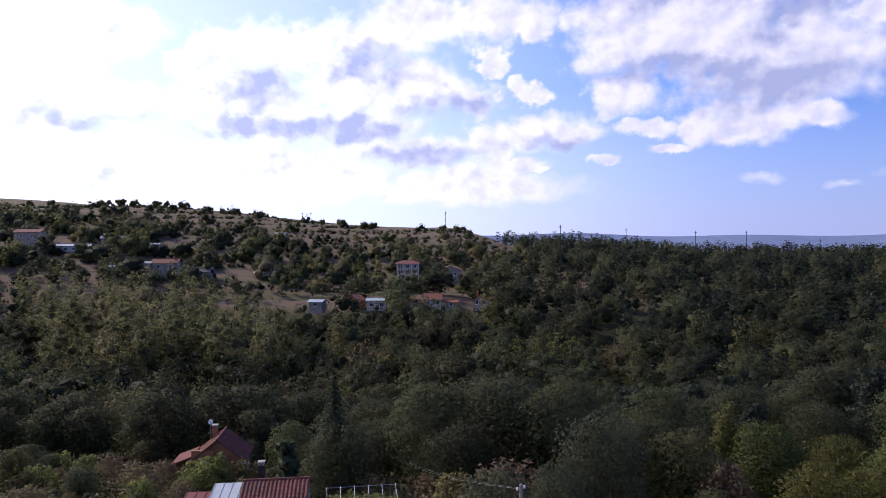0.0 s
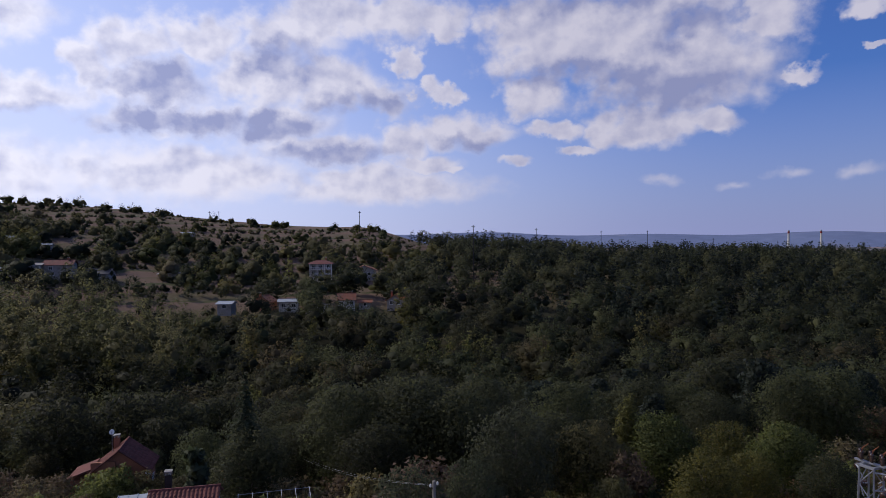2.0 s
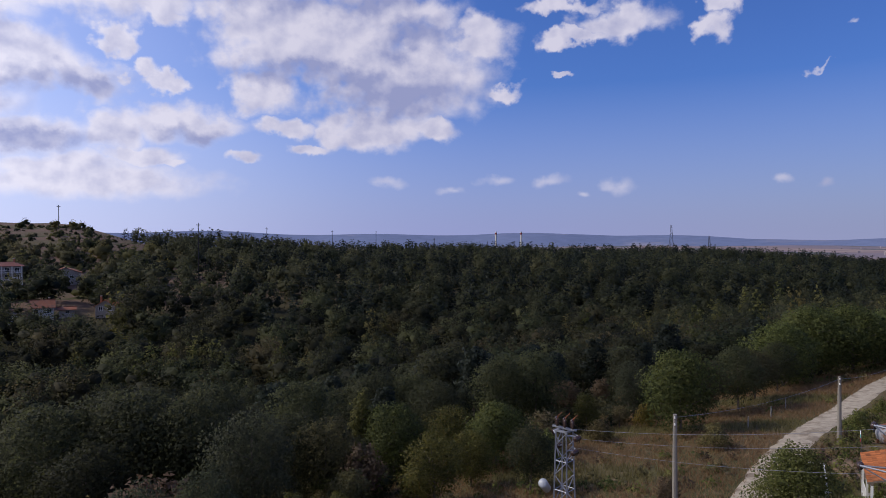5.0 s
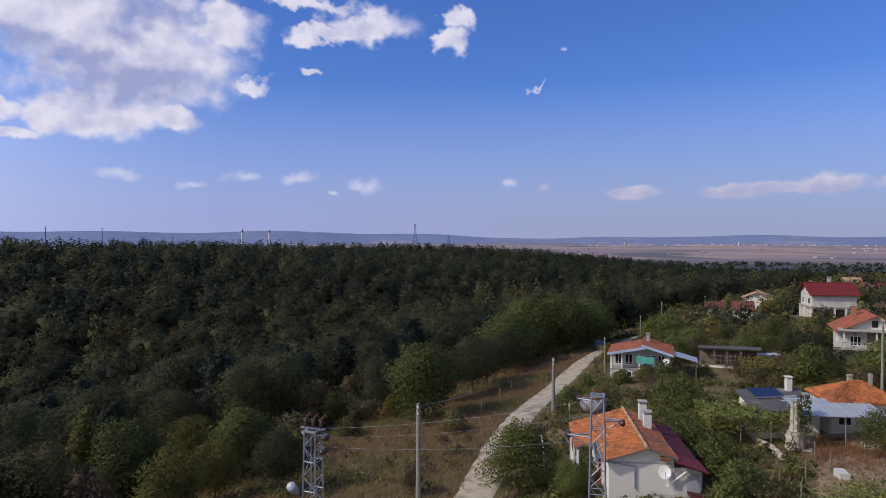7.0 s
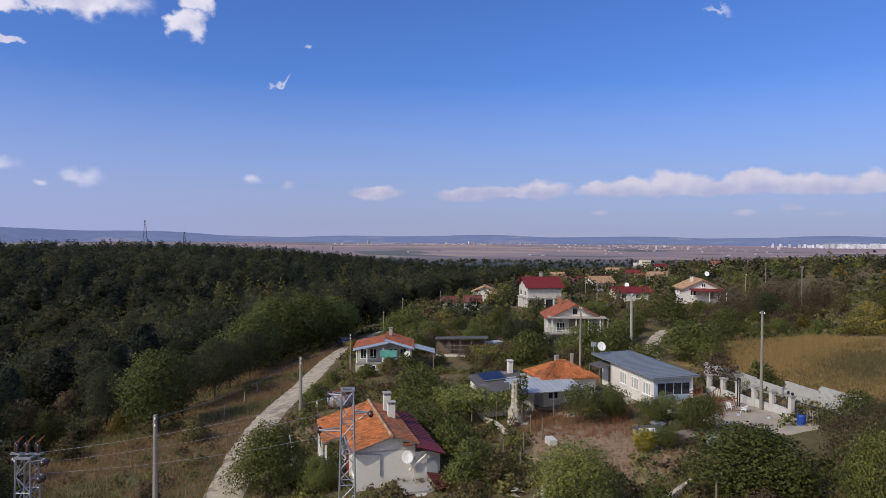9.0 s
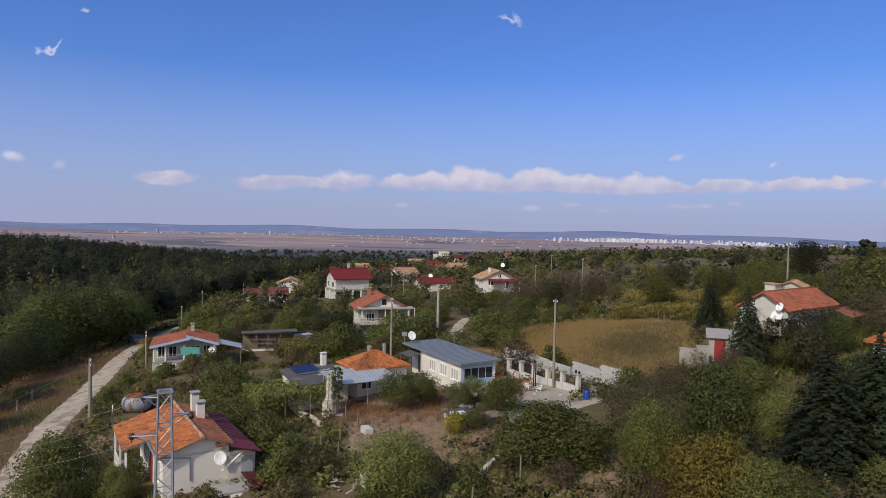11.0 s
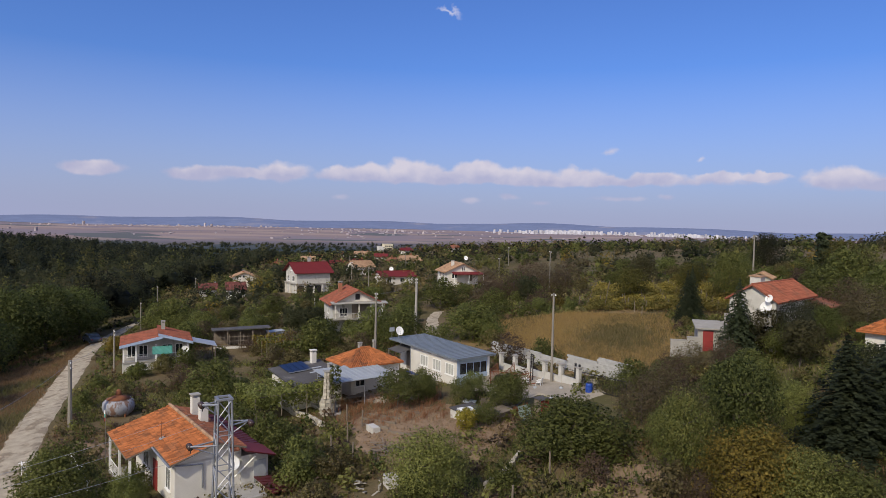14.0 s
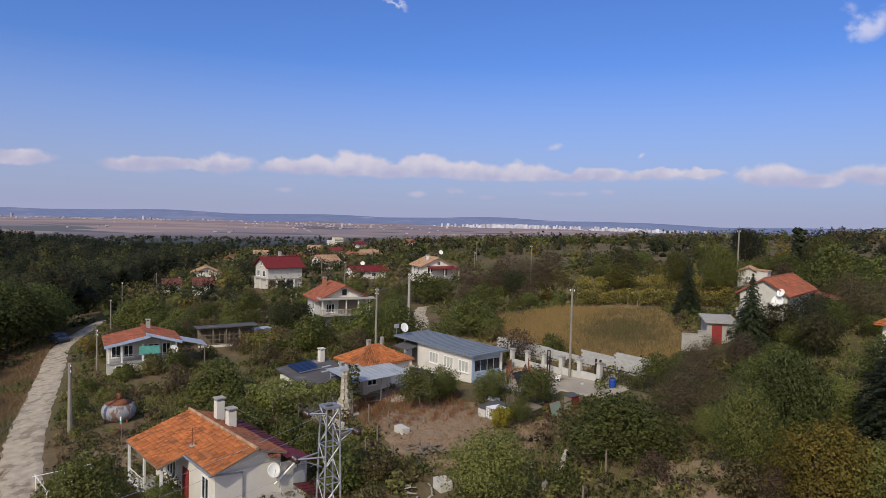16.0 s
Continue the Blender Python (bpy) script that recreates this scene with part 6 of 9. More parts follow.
# house with teal cloth over its veranda rail
def teal_house():
    t = thing("veranda_house", (85.0, 31.2, -1.6), 18, "white house with red roof, pale blue eaves and open veranda", "house")
    part("wall", Geo().box(-1.6, -4.2, -1.0, 3.0, 3.2, 3.0), OLDWALL, t)
    part("basement", Geo().box(-3.2, -3.4, -1.0, -1.6, 3.4, 0.95), OLDWALL, t, "white basement wall below the veranda")
    part("gable", Geo().add([(-1.6, -4.2, 3.0), (-1.6, 3.2, 3.0), (-1.6, -0.8, 4.1), (-1.4, -4.2, 3.0), (-1.4, 3.2, 3.0), (-1.4, -0.8, 4.1)], [(2, 1, 0), (3, 4, 5), (0, 1, 4, 3), (1, 2, 5, 4), (2, 0, 3, 5)]), OLDWALL, t)
    for s, e, ez, top in ((1, 3.7, 3.15, 4.15), (-1, -4.5, 3.3, 4.45)):
        y1 = -0.8 - 0.25 * s
        pts = [(-3.6, e, ez), (3.4, e, ez), (3.4, y1, top), (-3.6, y1, top)]
        slope(t, "roof_slope", *(pts if s < 0 else [pts[1], pts[0], pts[3], pts[2]]), REDTILE, "tile", 0.32, 0.12, WOOD)
        part("fascia", Geo().add([(-3.72, e, ez - 0.3), (-3.72, y1, top - 0.3), (-3.72, y1, top + 0.02), (-3.72, e, ez + 0.02), (-3.62, e, ez - 0.3), (-3.62, y1, top - 0.3), (-3.62, y1, top + 0.02), (-3.62, e, ez + 0.02)],
                                 [(0, 1, 2, 3), (7, 6, 5, 4), (0, 4, 5, 1), (1, 5, 6, 2), (2, 6, 7, 3), (3, 7, 4, 0)]), TRIMBLUE, t)
    part("veranda_floor", Geo().box(-3.3, -4.2, 0.95, -1.6, 3.4, 1.1), CONCRETE, t)
    posts(t, [(-3.15, 3.25), (-3.15, 1.9), (-3.15, -0.3), (-3.15, -3.9)], 1.1, 3.1, 0.09, WHITE, "post", True)
    railing(t, (-3.2, 3.3), (-3.2, -0.3), 1.1, 0.85, STEEL, 0.2)
    railing(t, (-3.2, -0.3), (-3.2, -3.9), 1.1, 0.85, STEEL, 0.2)
    part("cloth", Geo().add([(-3.3 + 0.04 * ((i + j) % 2), 0.1 - 0.28 * i, 2.85 - 0.32 * j) for j in range(4) for i in range(9)] + [(-3.26 + 0.04 * ((i + j) % 2), 0.1 - 0.28 * i, 2.85 - 0.32 * j) for j in range(4) for i in range(9)],
                            [(j * 9 + i, j * 9 + i + 1, j * 9 + i + 10, j * 9 + i + 9) for j in range(3) for i in range(8)] + [(36 + j * 9 + i + 9, 36 + j * 9 + i + 10, 36 + j * 9 + i + 1, 36 + j * 9 + i) for j in range(3) for i in range(8)]), TEAL, t, "teal cloth hung over a line")
    for u, w in ((2.4, 1.0), (1.1, 1.0), (-1.6, 1.2), (-3.0, 0.9)):
        window_on(t, "W", u, 1.4, w, 1.4, 3.2, 8.4, WHITE, 2)
    window_on(t, "W", 1.6, 0.1, 1.9, 0.7, 6.4, 8.0, WHITE, 3)
    chimney(t, 0.8, -1.2, 4.0, 5.1, 0.45, CONCRETE)
    dish(t, -3.3, -3.6, 2.2, 0.5, 185, 0.25)
    part("zinc_lean_to", Geo().slab([(-2.8, -7.4, 2.45), (0.6, -7.4, 2.45), (0.6, -4.4, 3.2), (-2.8, -4.4, 3.2)], 0.08), ZINC, t, "zinc sheet lean-to roof")
    posts(t, [(-2.6, -7.2), (0.4, -7.2)], -0.4, 2.4, 0.06, WOOD)


teal_house()


def open_shed():
    t = thing("open_shed", (96.0, 22.4, -1.4), -76, "ramshackle timber shed with a flat dark roof and open frames", "shed")
    part("back_wall", Geo().box(-3.6, 1.2, -0.5, 3.6, 1.35, 2.1), WOOD, t)
    part("roof", Geo().slab([(-4.0, -2.0, 2.75), (4.0, -2.0, 2.95), (4.0, 1.7, 2.75), (-4.0, 1.7, 2.5)], 0.12), TAR, t)
    posts(t, [(-3.7, -1.7), (-1.9, -1.7), (-0.2, -1.7), (1.5, -1.7), (3.6, -1.7)], -0.5, 2.75, 0.07, WOOD, "post", True)
    for z0 in (0.5, 1.1, 1.7):
        part("rail", Geo().box(-3.7, -1.75, z0, 1.5, -1.68, z0 + 0.07), WOOD, t)
    for i in range(8):
        part("slat", Geo().box(-3.55 + i * 0.62, -1.76, 0.45, -3.48 + i * 0.62, -1.70, 2.1), WOOD, t)
    part("low_wall", Geo().box(-3.8, -1.9, -0.6, 0.6, -1.78, 0.4), PLASTER, t, "whitewashed low wall")
    part("crate", Geo().box(1.9, -1.6, -0.2, 3.3, -0.6, 0.7), RUST, t)
    z = thing("sheet_stack", (98.2, 18.0, -1.1), -70, "heap of pale zinc sheets on a timber frame", "sheets")
    for i in range(4):
        part("sheet", Geo().slab([(-1.3 + 0.1 * i, -0.8, 1.1 + 0.14 * i), (1.2 + 0.1 * i, -0.7, 1.3 + 0.14 * i), (1.1, 0.7, 1.35 + 0.14 * i), (-1.3, 0.8, 1.15 + 0.14 * i)], 0.03), ZINC, z)
    posts(z, [(-1.1, -0.6), (1.0, -0.6), (-1.1, 0.6), (1.0, 0.6)], -0.4, 1.15, 0.06, WOOD)


open_shed()


# house on the rise among spruces, with its shed
def hill_house():
    t = house("hillside_house", "white two-storey house with an orange tile roof and satellite dishes", 59.6, -35.2, -52.3, 10.6, 4.2, 4.5, 1.3, OLDWALL, REDTILE, "tile", 0.35,
              [("W", -1.1, 2.55, 0.9, 1.1), ("W", 1.0, 2.55, 0.9, 1.1), ("S", -3.0, 2.0, 1.2, 1.2), ("S", 1.0, 2.0, 1.2, 1.2)], [("W", -1.2, -0.4, 0.9, 2.0, DARKSTEEL)], (), 6.0, 0, 0.26, None, None, 2.2)
    b = part("chimney", Geo().box(-1.5, 0.7, 4.5, -0.3, 1.7, 6.45), OLDWALL, t, "broad whitewashed chimney with a tiled cap")
    part("cap", Geo().slab([(-1.6, 0.6, 6.46), (-0.2, 0.6, 6.46), (-0.2, 1.8, 6.54), (-1.6, 1.8, 6.54)], 0.1), TANTILE, b)
    part("balcony", Geo().box(-6.5, -2.1, 2.3, -5.3, 2.1, 2.45), CONCRETE, t)
    part("balcony_wall", Geo().box(-6.5, -2.1, 2.45, -6.38, 2.1, 3.1), CONCRETE, t)
    dish(t, -5.6, -1.35, 3.9, 0.56, 170, 0.4)
    dish(t, -5.7, -1.6, 4.75, 0.36, 170, 0.4)
    part("lean_to", Geo().slab([(3.5, -4.4, 3.6), (8.2, -4.4, 3.6), (8.2, -2.0, 4.1), (3.5, -2.0, 4.1)], 0.1), TILEDARK, t, "brown tiled lean-to roof")
    s = thing("door_shed", (61.2, -29.7, 4.9), -112, "small grey concrete shed with a red painted door", "shed")
    part("wall", Geo().box(-1.35, -1.2, -0.8, 1.35, 1.6, 2.2), CONCRETE, s)
    part("roof", Geo().slab([(-1.6, -1.5, 2.3), (1.6, -1.5, 2.3), (1.6, 1.9, 2.7), (-1.6, 1.9, 2.7)], 0.14), CONCRETE, s)
    d = part("door", Geo().box(-0.85, -1.26, 0.0, 0.1, -1.2, 2.0), REDPAINT, s, "red painted plank door")
    part("handle", Geo().tube((-0.02, -1.29, 1.0), (-0.14, -1.29, 1.0), 0.02, None, 5), DARKSTEEL, d)
    window_on(s, "S", 0.75, 1.1, 0.5, 0.45, 2.7, 2.4, WOOD, 1)


hill_house()
sw = thing("stepped_wall", (59.2, -27.4, 3.9), 68, "stepped grey concrete garden wall beside the shed", "wall")
part("block", Geo().box(0.0, -0.12, -0.6, 1.1, 0.12, 2.5), CONCRETE, sw)
part("block", Geo().box(1.1, -0.12, -0.6, 2.6, 0.12, 2.15), CONCRETE, sw)
part("coping", Geo().box(-0.05, -0.17, 2.5, 1.12, 0.17, 2.58), CONCRETE, sw)
part("coping", Geo().box(1.12, -0.17, 2.15, 2.65, 0.17, 2.23), CONCRETE, sw)
house("garden_hut", "small whitewashed hut with a tiled gable roof among the vines", 81.5, -48.1, -40, 3.4, 2.6, 1.9, 0.6, OLDWALL, TANTILE, "tile", 0.3, [("W", 0, 0.8, 0.6, 0.6)], (), (), None, 0, 0.3)
house("corner_house", "low house with a bright orange tile roof behind shrubs", 45.0, -38.5, -57, 7.0, 6.4, 2.3, 1.9, PLASTER, TILE, "tile", 0.5, [("W", 0, 0.9, 1.2, 1.1), ("S", 0, 0.9, 1.2, 1.1)], (), (), None, 2.4, 0.24)

# ---- fences, walls and yards ----
def block_wall():
    """Bare concrete-block wall round the field, stepping with the slope."""
    t = thing("block_wall", (0, 0, 0), 0, "stepped bare concrete-block wall along the field", "wall")
    a, b = Vector((72.5, -9.8, 0)), Vector((54.0, -18.6, 0))
    d = (b - a).normalized()
    n = Vector((-d.y, d.x, 0))
    L = (b - a).length
    i, s = 0, 0.0
    mats = BLOCK
    block = {}
    while s < L - 0.3:
        sect = int(s / 4.1)
        p = a + d * s
        base = ground_at(*(a + d * min((sect + 0.5) * 4.1, L)).xy) - 0.25
        rows = 9 if sect % 2 else 10
        if sect == 2:
            rows = 7
        for r in range(rows):
            off = 0.2 if r % 2 else 0.0
            q = p + d * off
            key = 0
            if key not in block:
                block[key] = Geo().box(-0.195, -0.1, 0.0, 0.195, 0.1, 0.19).mesh("block", BLOCK)
            ob = part("block", block[key], BLOCK, t)
            jit = (math.sin(s * 12.7 + r * 3.1) * 0.006)
            ob.matrix_basis = pose(q.x + n.x * jit, q.y + n.y * jit, base + r * 0.2, 0, 0, math.degrees(math.atan2(d.y, d.x)))
        s += 0.4


def pillar_fence():
    """Plastered pillars on a low wall, with iron rails between, and the sliding gate."""
    a, b = Vector((66.0, -9.4, 0)), Vector((55.6, -14.2, 0))
    t = thing("pillar_fence", (0, 0, 0), 0, "low concrete wall with plastered pillars and dark iron rails", "fence")
    d = (b - a).normalized()
    n = 5
    step = (b - a).length / n
    turn = math.degrees(math.atan2(d.y, d.x))
    for i in range(n + 1):
        p = a + d * step * i
        z = ground_at(p.x, p.y) - 0.3
        pl = part("pillar", Geo().box(-0.19, -0.19, 0, 0.19, 0.19, 2.05), OLDWALL, t)
        pl.matrix_basis = pose(p.x, p.y, z, 0, 0, turn)
        part("pillar_cap", Geo().box(-0.27, -0.27, 2.05, 0.27, 0.27, 2.16), CONCRETE, pl)
        if i < n:
            q = p + d * step / 2
            zz = (z + ground_at(*(p + d * step).xy) - 0.3) / 2
            w = part("low_wall", Geo().box(-step / 2 + 0.19, -0.12, 0, step / 2 - 0.19, 0.12, 1.05), OLDWALL, t)
            w.matrix_basis = pose(q.x, q.y, zz, 0, 0, turn)
            r = part("rail_panel", Geo().tube((-step / 2 + 0.2, 0, 1.75), (step / 2 - 0.2, 0, 1.75), 0.02, None, 5).tube((-step / 2 + 0.2, 0, 1.12), (step / 2 - 0.2, 0, 1.12), 0.02, None, 5), DARKSTEEL, t)
            r.matrix_basis = pose(q.x, q.y, zz, 0, 0, turn)
            for k in range(13):
                x = -step / 2 + 0.3 + k * (step - 0.6) / 12
                part("bar", Geo().tube((x, 0, 1.1), (x, 0, 1.8), 0.012, None, 4), DARKSTEEL, r)
    g0 = b + d * 0.4
    gt = thing("iron_gate", (g0.x, g0.y, ground_at(g0.x, g0.y) - 0.1), turn - 4, "dark iron sliding gate of upright bars", "gate")
    part("gate_frame", Geo().tube((0, 0, 0.15), (5.6, 0, 0.55), 0.035, None, 6).tube((0, 0, 1.55), (5.6, 0, 1.9), 0.035, None, 6).tube((0, 0, 0.1), (0, 0, 1.6), 0.035, None, 6).tube((5.6, 0, 0.5), (5.6, 0, 1.95), 0.035, None, 6), DARKSTEEL, gt)
    for i in range(30):
        x = 0.18 + i * 0.18
        part("bar", Geo().tube((x, 0, 0.15 + x * 0.072), (x, 0, 1.56 + x * 0.062), 0.014, None, 4), DARKSTEEL, gt)
    for x in (-0.35, -0.9):
        part("gate_post", Geo().box(x - 0.07, -0.07, -0.3, x + 0.07, 0.07, 2.15), DARKSTEEL, gt)
    g1 = a + d * 5.9
    ip = thing("iron_post", (g1.x - 0.6, g1.y + 0.9, ground_at(g1.x, g1.y) - 0.1), turn, "tall dark iron goal-like post by the fence", "post")
    part("upright", Geo().box(-0.04, -0.04, 0, 0.04, 0.04, 2.5), DARKSTEEL, ip)
    part("upright", Geo().box(0.26, -0.04, 0, 0.34, 0.04, 2.5), DARKSTEEL, ip)
    part("crossbar", Geo().box(-0.04, -0.04, 2.5, 0.34, 0.04, 2.58), DARKSTEEL, ip)


pillar_fence()


def barrel(x, y):
    t = thing("barrel", on_land(x, y, 0.05), 0, "blue plastic barrel standing in the yard", "barrel")
    part("body", Geo().lathe([(0.25, 0.0), (0.3, 0.06), (0.31, 0.3), (0.29, 0.33), (0.31, 0.36), (0.31, 0.62), (0.29, 0.65), (0.31, 0.68), (0.29, 0.92), (0.22, 0.97)], 16), BLUEPLASTIC, t, smooth=True)
    part("lid", Geo().lathe([(0.23, 0.96), (0.23, 1.0)], 16), DARKSTEEL, t)


barrel(53.4, -14.4)


def garden_chair(x, y, turn):
    t = thing("garden_chair", on_land(x, y, 0.02), turn, "white plastic garden chair in the yard", "chair")
    part("seat", Geo().box(-0.24, -0.24, 0.40, 0.24, 0.24, 0.44), WHITE, t)
    part("backrest", Geo().add([(-0.24, 0.2, 0.44), (0.24, 0.2, 0.44), (0.22, 0.32, 0.88), (-0.22, 0.32, 0.88), (-0.24, 0.24, 0.44), (0.24, 0.24, 0.44), (0.22, 0.36, 0.88), (-0.22, 0.36, 0.88)], [(0, 1, 2, 3), (7, 6, 5, 4), (0, 3, 7, 4), (1, 5, 6, 2), (2, 6, 7, 3)]), WHITE, t)
    for i in (-1, 1):
        for j in (-1, 1):
            part("leg", Geo().tube((i * 0.25, j * 0.25, 0), (i * 0.2, j * 0.2, 0.4), 0.025, None, 5), WHITE, t)
        part("armrest", Geo().box(i * 0.26 - 0.03, -0.22, 0.6, i * 0.26 + 0.03, 0.26, 0.64), WHITE, t)
    return t


garden_chair(57.8, -11.2, 140)
garden_chair(58.9, -10.2, 60)


def plank_heap(name, label, x, y, n, long, seed, ma, spread=1.0, lift=0.1):
    t = thing(name, on_land(x, y, 0.02), 0, label, "debris")
    rng = random.Random(seed)
    for i in range(n):
        l, w = rng.uniform(0.5, 1) * long, rng.uniform(0.06, 0.16)
        ob = part("plank", Geo().box(-l / 2, -w / 2, 0, l / 2, w / 2, 0.04), ma, t)
        ob.matrix_basis = pose(rng.uniform(-spread, spread), rng.uniform(-spread, spread), 0.03 + lift * i / n * 4, rng.uniform(-8, 8), rng.uniform(-14, 14), rng.uniform(0, 180))
    return t


plank_heap("plank_heap", "heap of old boards and rubbish in the garden", 46.4, 3.0, 26, 2.2, 1, WOOD, 1.2)
plank_heap("plank_heap", "weathered boards lying among dry weeds", 31.5, -5.2, 14, 3.0, 2, WOOD, 1.0, 0.05)
plank_heap("scrap_heap", "rusty scrap iron and frames by the yard wall", 59.4, -9.6, 18, 2.2, 3, RUST, 1.2, 0.25)
plank_heap("plank_heap", "old timber stacked at the garden edge", 52.3, -7.2, 20, 2.4, 4, WOOD, 1.1, 0.12)
plank_heap("rubble_heap", "pale broken stones and rubble beside the cottage", 40.2, 4.6, 14, 0.7, 5, STONE, 0.8, 0.1)
pn = thing("leaning_panel", on_land(58.3, -8.3), -62, "dark framed panel leaning on scrap", "panel")
part("board", Geo().add([(-0.9, 0, 0), (0.9, 0, 0), (0.9, 0.7, 1.3), (-0.9, 0.7, 1.3), (-0.9, 0.05, -0.03), (0.9, 0.05, -0.03), (0.9, 0.75, 1.27), (-0.9, 0.75, 1.27)], [(0, 1, 2, 3), (7, 6, 5, 4), (0, 4, 5, 1), (1, 5, 6, 2), (2, 6, 7, 3), (3, 7, 4, 0)]), DARKSTEEL, pn)
part("prop", Geo().tube((0.5, 1.1, -0.1), (0.5, 0.74, 1.2), 0.03, None, 5), RUST, pn)


def water_cube(x, y, turn):
    t = thing("water_container", on_land(x, y, 0.05), turn, "white cube water container in a wire cage", "container")
    part("tank", Geo().box(-0.5, -0.6, 0.14, 0.5, 0.6, 1.05), WHITE, t)
    part("pallet", Geo().box(-0.55, -0.62, 0, 0.55, 0.62, 0.12), WOOD, t)
    for z0 in (0.2, 0.45, 0.7, 0.95):
        g = Geo()
        for p, q in (((-0.54, -0.64), (0.54, -0.64)), ((0.54, -0.64), (0.54, 0.64)), ((0.54, 0.64), (-0.54, 0.64)), ((-0.54, 0.64), (-0.54, -0.64))):
            g.tube((*p, z0), (*q, z0), 0.018, None, 4)
        part("hoop", g, STEEL, t)
    for i in range(5):
        for s in (-1, 1):
            part("bar", Geo().tube((-0.5 + i * 0.25, s * 0.65, 0.1), (-0.5 + i * 0.25, s * 0.65, 1.05), 0.015, None, 4), STEEL, t)


water_cube(51.2, -3.4, 20)
bx = thing("stone_trough", on_land(40.4, 3.1, 0.1), 15, "white stone trough standing in the garden", "trough")
part("basin", Geo().box(-0.55, -0.4, 0, 0.55, 0.4, 0.12).box(-0.55, -0.4, 0.12, -0.45, 0.4, 0.7).box(0.45, -0.4, 0.12, 0.55, 0.4, 0.7).box(-0.45, -0.4, 0.12, 0.45, -0.3, 0.7).box(-0.45, 0.3, 0.12, 0.45, 0.4, 0.7), OLDWALL, bx)
wb = thing("fridge_box", on_land(51.4, 4.1, 0.02), 25, "white metal box lying on the garden soil", "box")
part("body", Geo().box(-0.6, -0.32, 0, 0.6, 0.32, 0.6), OLDWALL, wb)
part("door", Geo().box(-0.6, -0.35, 0.03, 0.15, -0.325, 0.57), ZINC, wb)
rb = thing("rabbit_hutch", on_land(50.4, -9.4, 0.05), -58, "red-brown painted hutch on the yard edge", "hutch")
part("body", Geo().box(-0.5, -0.35, 0.15, 0.5, 0.35, 1.2), WOOD, rb)
hd = part("door", Geo().box(-0.48, -0.40, 0.2, 0.48, -0.352, 1.18), REDPAINT, rb, "red painted door")
part("panel", Geo().box(-0.34, -0.425, 0.35, 0.34, -0.402, 0.72), RUST, hd)
part("rail", Geo().box(-0.48, -0.43, 0.78, 0.48, -0.402, 0.88), REDPAINT, hd)
part("roof", Geo().slab([(-0.6, -0.45, 1.22), (0.6, -0.45, 1.22), (0.6, 0.45, 1.3), (-0.6, 0.45, 1.3)], 0.04), TAR, rb)
posts(rb, [(-0.45, -0.3), (0.45, -0.3), (-0.45, 0.3), (0.45, 0.3)], -0.1, 0.16, 0.05, WOOD, "leg", True)


def rusty_frame(x, y, turn, l, h, lean, n):
    """A frame of iron bars leaning or standing among the scrap."""
    t = thing("rusty_frame", on_land(x, y, 0.03), turn, "rusty iron frame with thin bars standing among scrap", "frame", "rusty frames in the yard")
    for i, (p, q) in enumerate((((-l / 2, 0, 0), (-l / 2, lean, h)), ((l / 2, 0, 0), (l / 2, lean, h)), ((-l / 2, 0, 0.06), (l / 2, 0, 0.06)), ((-l / 2, lean, h), (l / 2, lean, h)))):
        part("upright" if i < 2 else "rail", Geo().tube(p, q, 0.035, None, 5), RUST, t)
    for i in range(n):
        u = -l / 2 + l * (i + 1) / (n + 1)
        part("bar", Geo().tube((u, 0, 0.06), (u, lean, h), 0.018, None, 4), RUST, t)


for fx_, fy_, ft, fl_, fhh, fln, fn in ((62.0, -7.9, -25, 3.2, 1.5, 0.1, 9), (59.8, -8.9, -25, 2.6, 1.4, 0.3, 7), (58.3, -10.2, -40, 2.2, 1.2, 0.5, 6), (60.4, -8.0, 60, 1.8, 1.3, 0.1, 5), (57.6, -9.2, 20, 1.6, 0.9, 0.4, 4), (61.0, -9.6, -20, 2.4, 1.6, 0.2, 3)):
    rusty_frame(fx_, fy_, ft, fl_, fhh, fln, fn)


def crate(x, y, turn, l, w, h, side, top, label):
    t = thing("garden_box", on_land(x, y, 0.04), turn, label, "box")
    for s in (-1, 1):
        part("side_board", Geo().box(-l / 2, s * w / 2 - 0.03, 0, l / 2, s * w / 2 + 0.03, h), side, t)
        part("end_board", Geo().box(s * l / 2 - 0.03, -w / 2 + 0.03, 0, s * l / 2 + 0.03, w / 2 - 0.03, h), side, t)
    part("lid", Geo().slab([(-l / 2 - 0.1, -w / 2 - 0.1, h + 0.05), (l / 2 + 0.1, -w / 2 - 0.1, h + 0.05), (l / 2 + 0.1, w / 2 + 0.1, h + 0.2), (-l / 2 - 0.1, w / 2 + 0.1, h + 0.2)], 0.06), top, t)


crate(52.4, -3.6, -55, 2.4, 1.3, 0.65, OLDWALL, TAR, "whitewashed plank box with a dark sloping lid")
crate(50.2, -6.0, -50, 1.6, 1.0, 0.8, WOOD, WOOD, "old grey plank box beside the fruit trees")
crate(54.6, -4.2, -20, 1.0, 0.8, 0.5, WOOD, ZINC, "small plank box with a zinc lid")


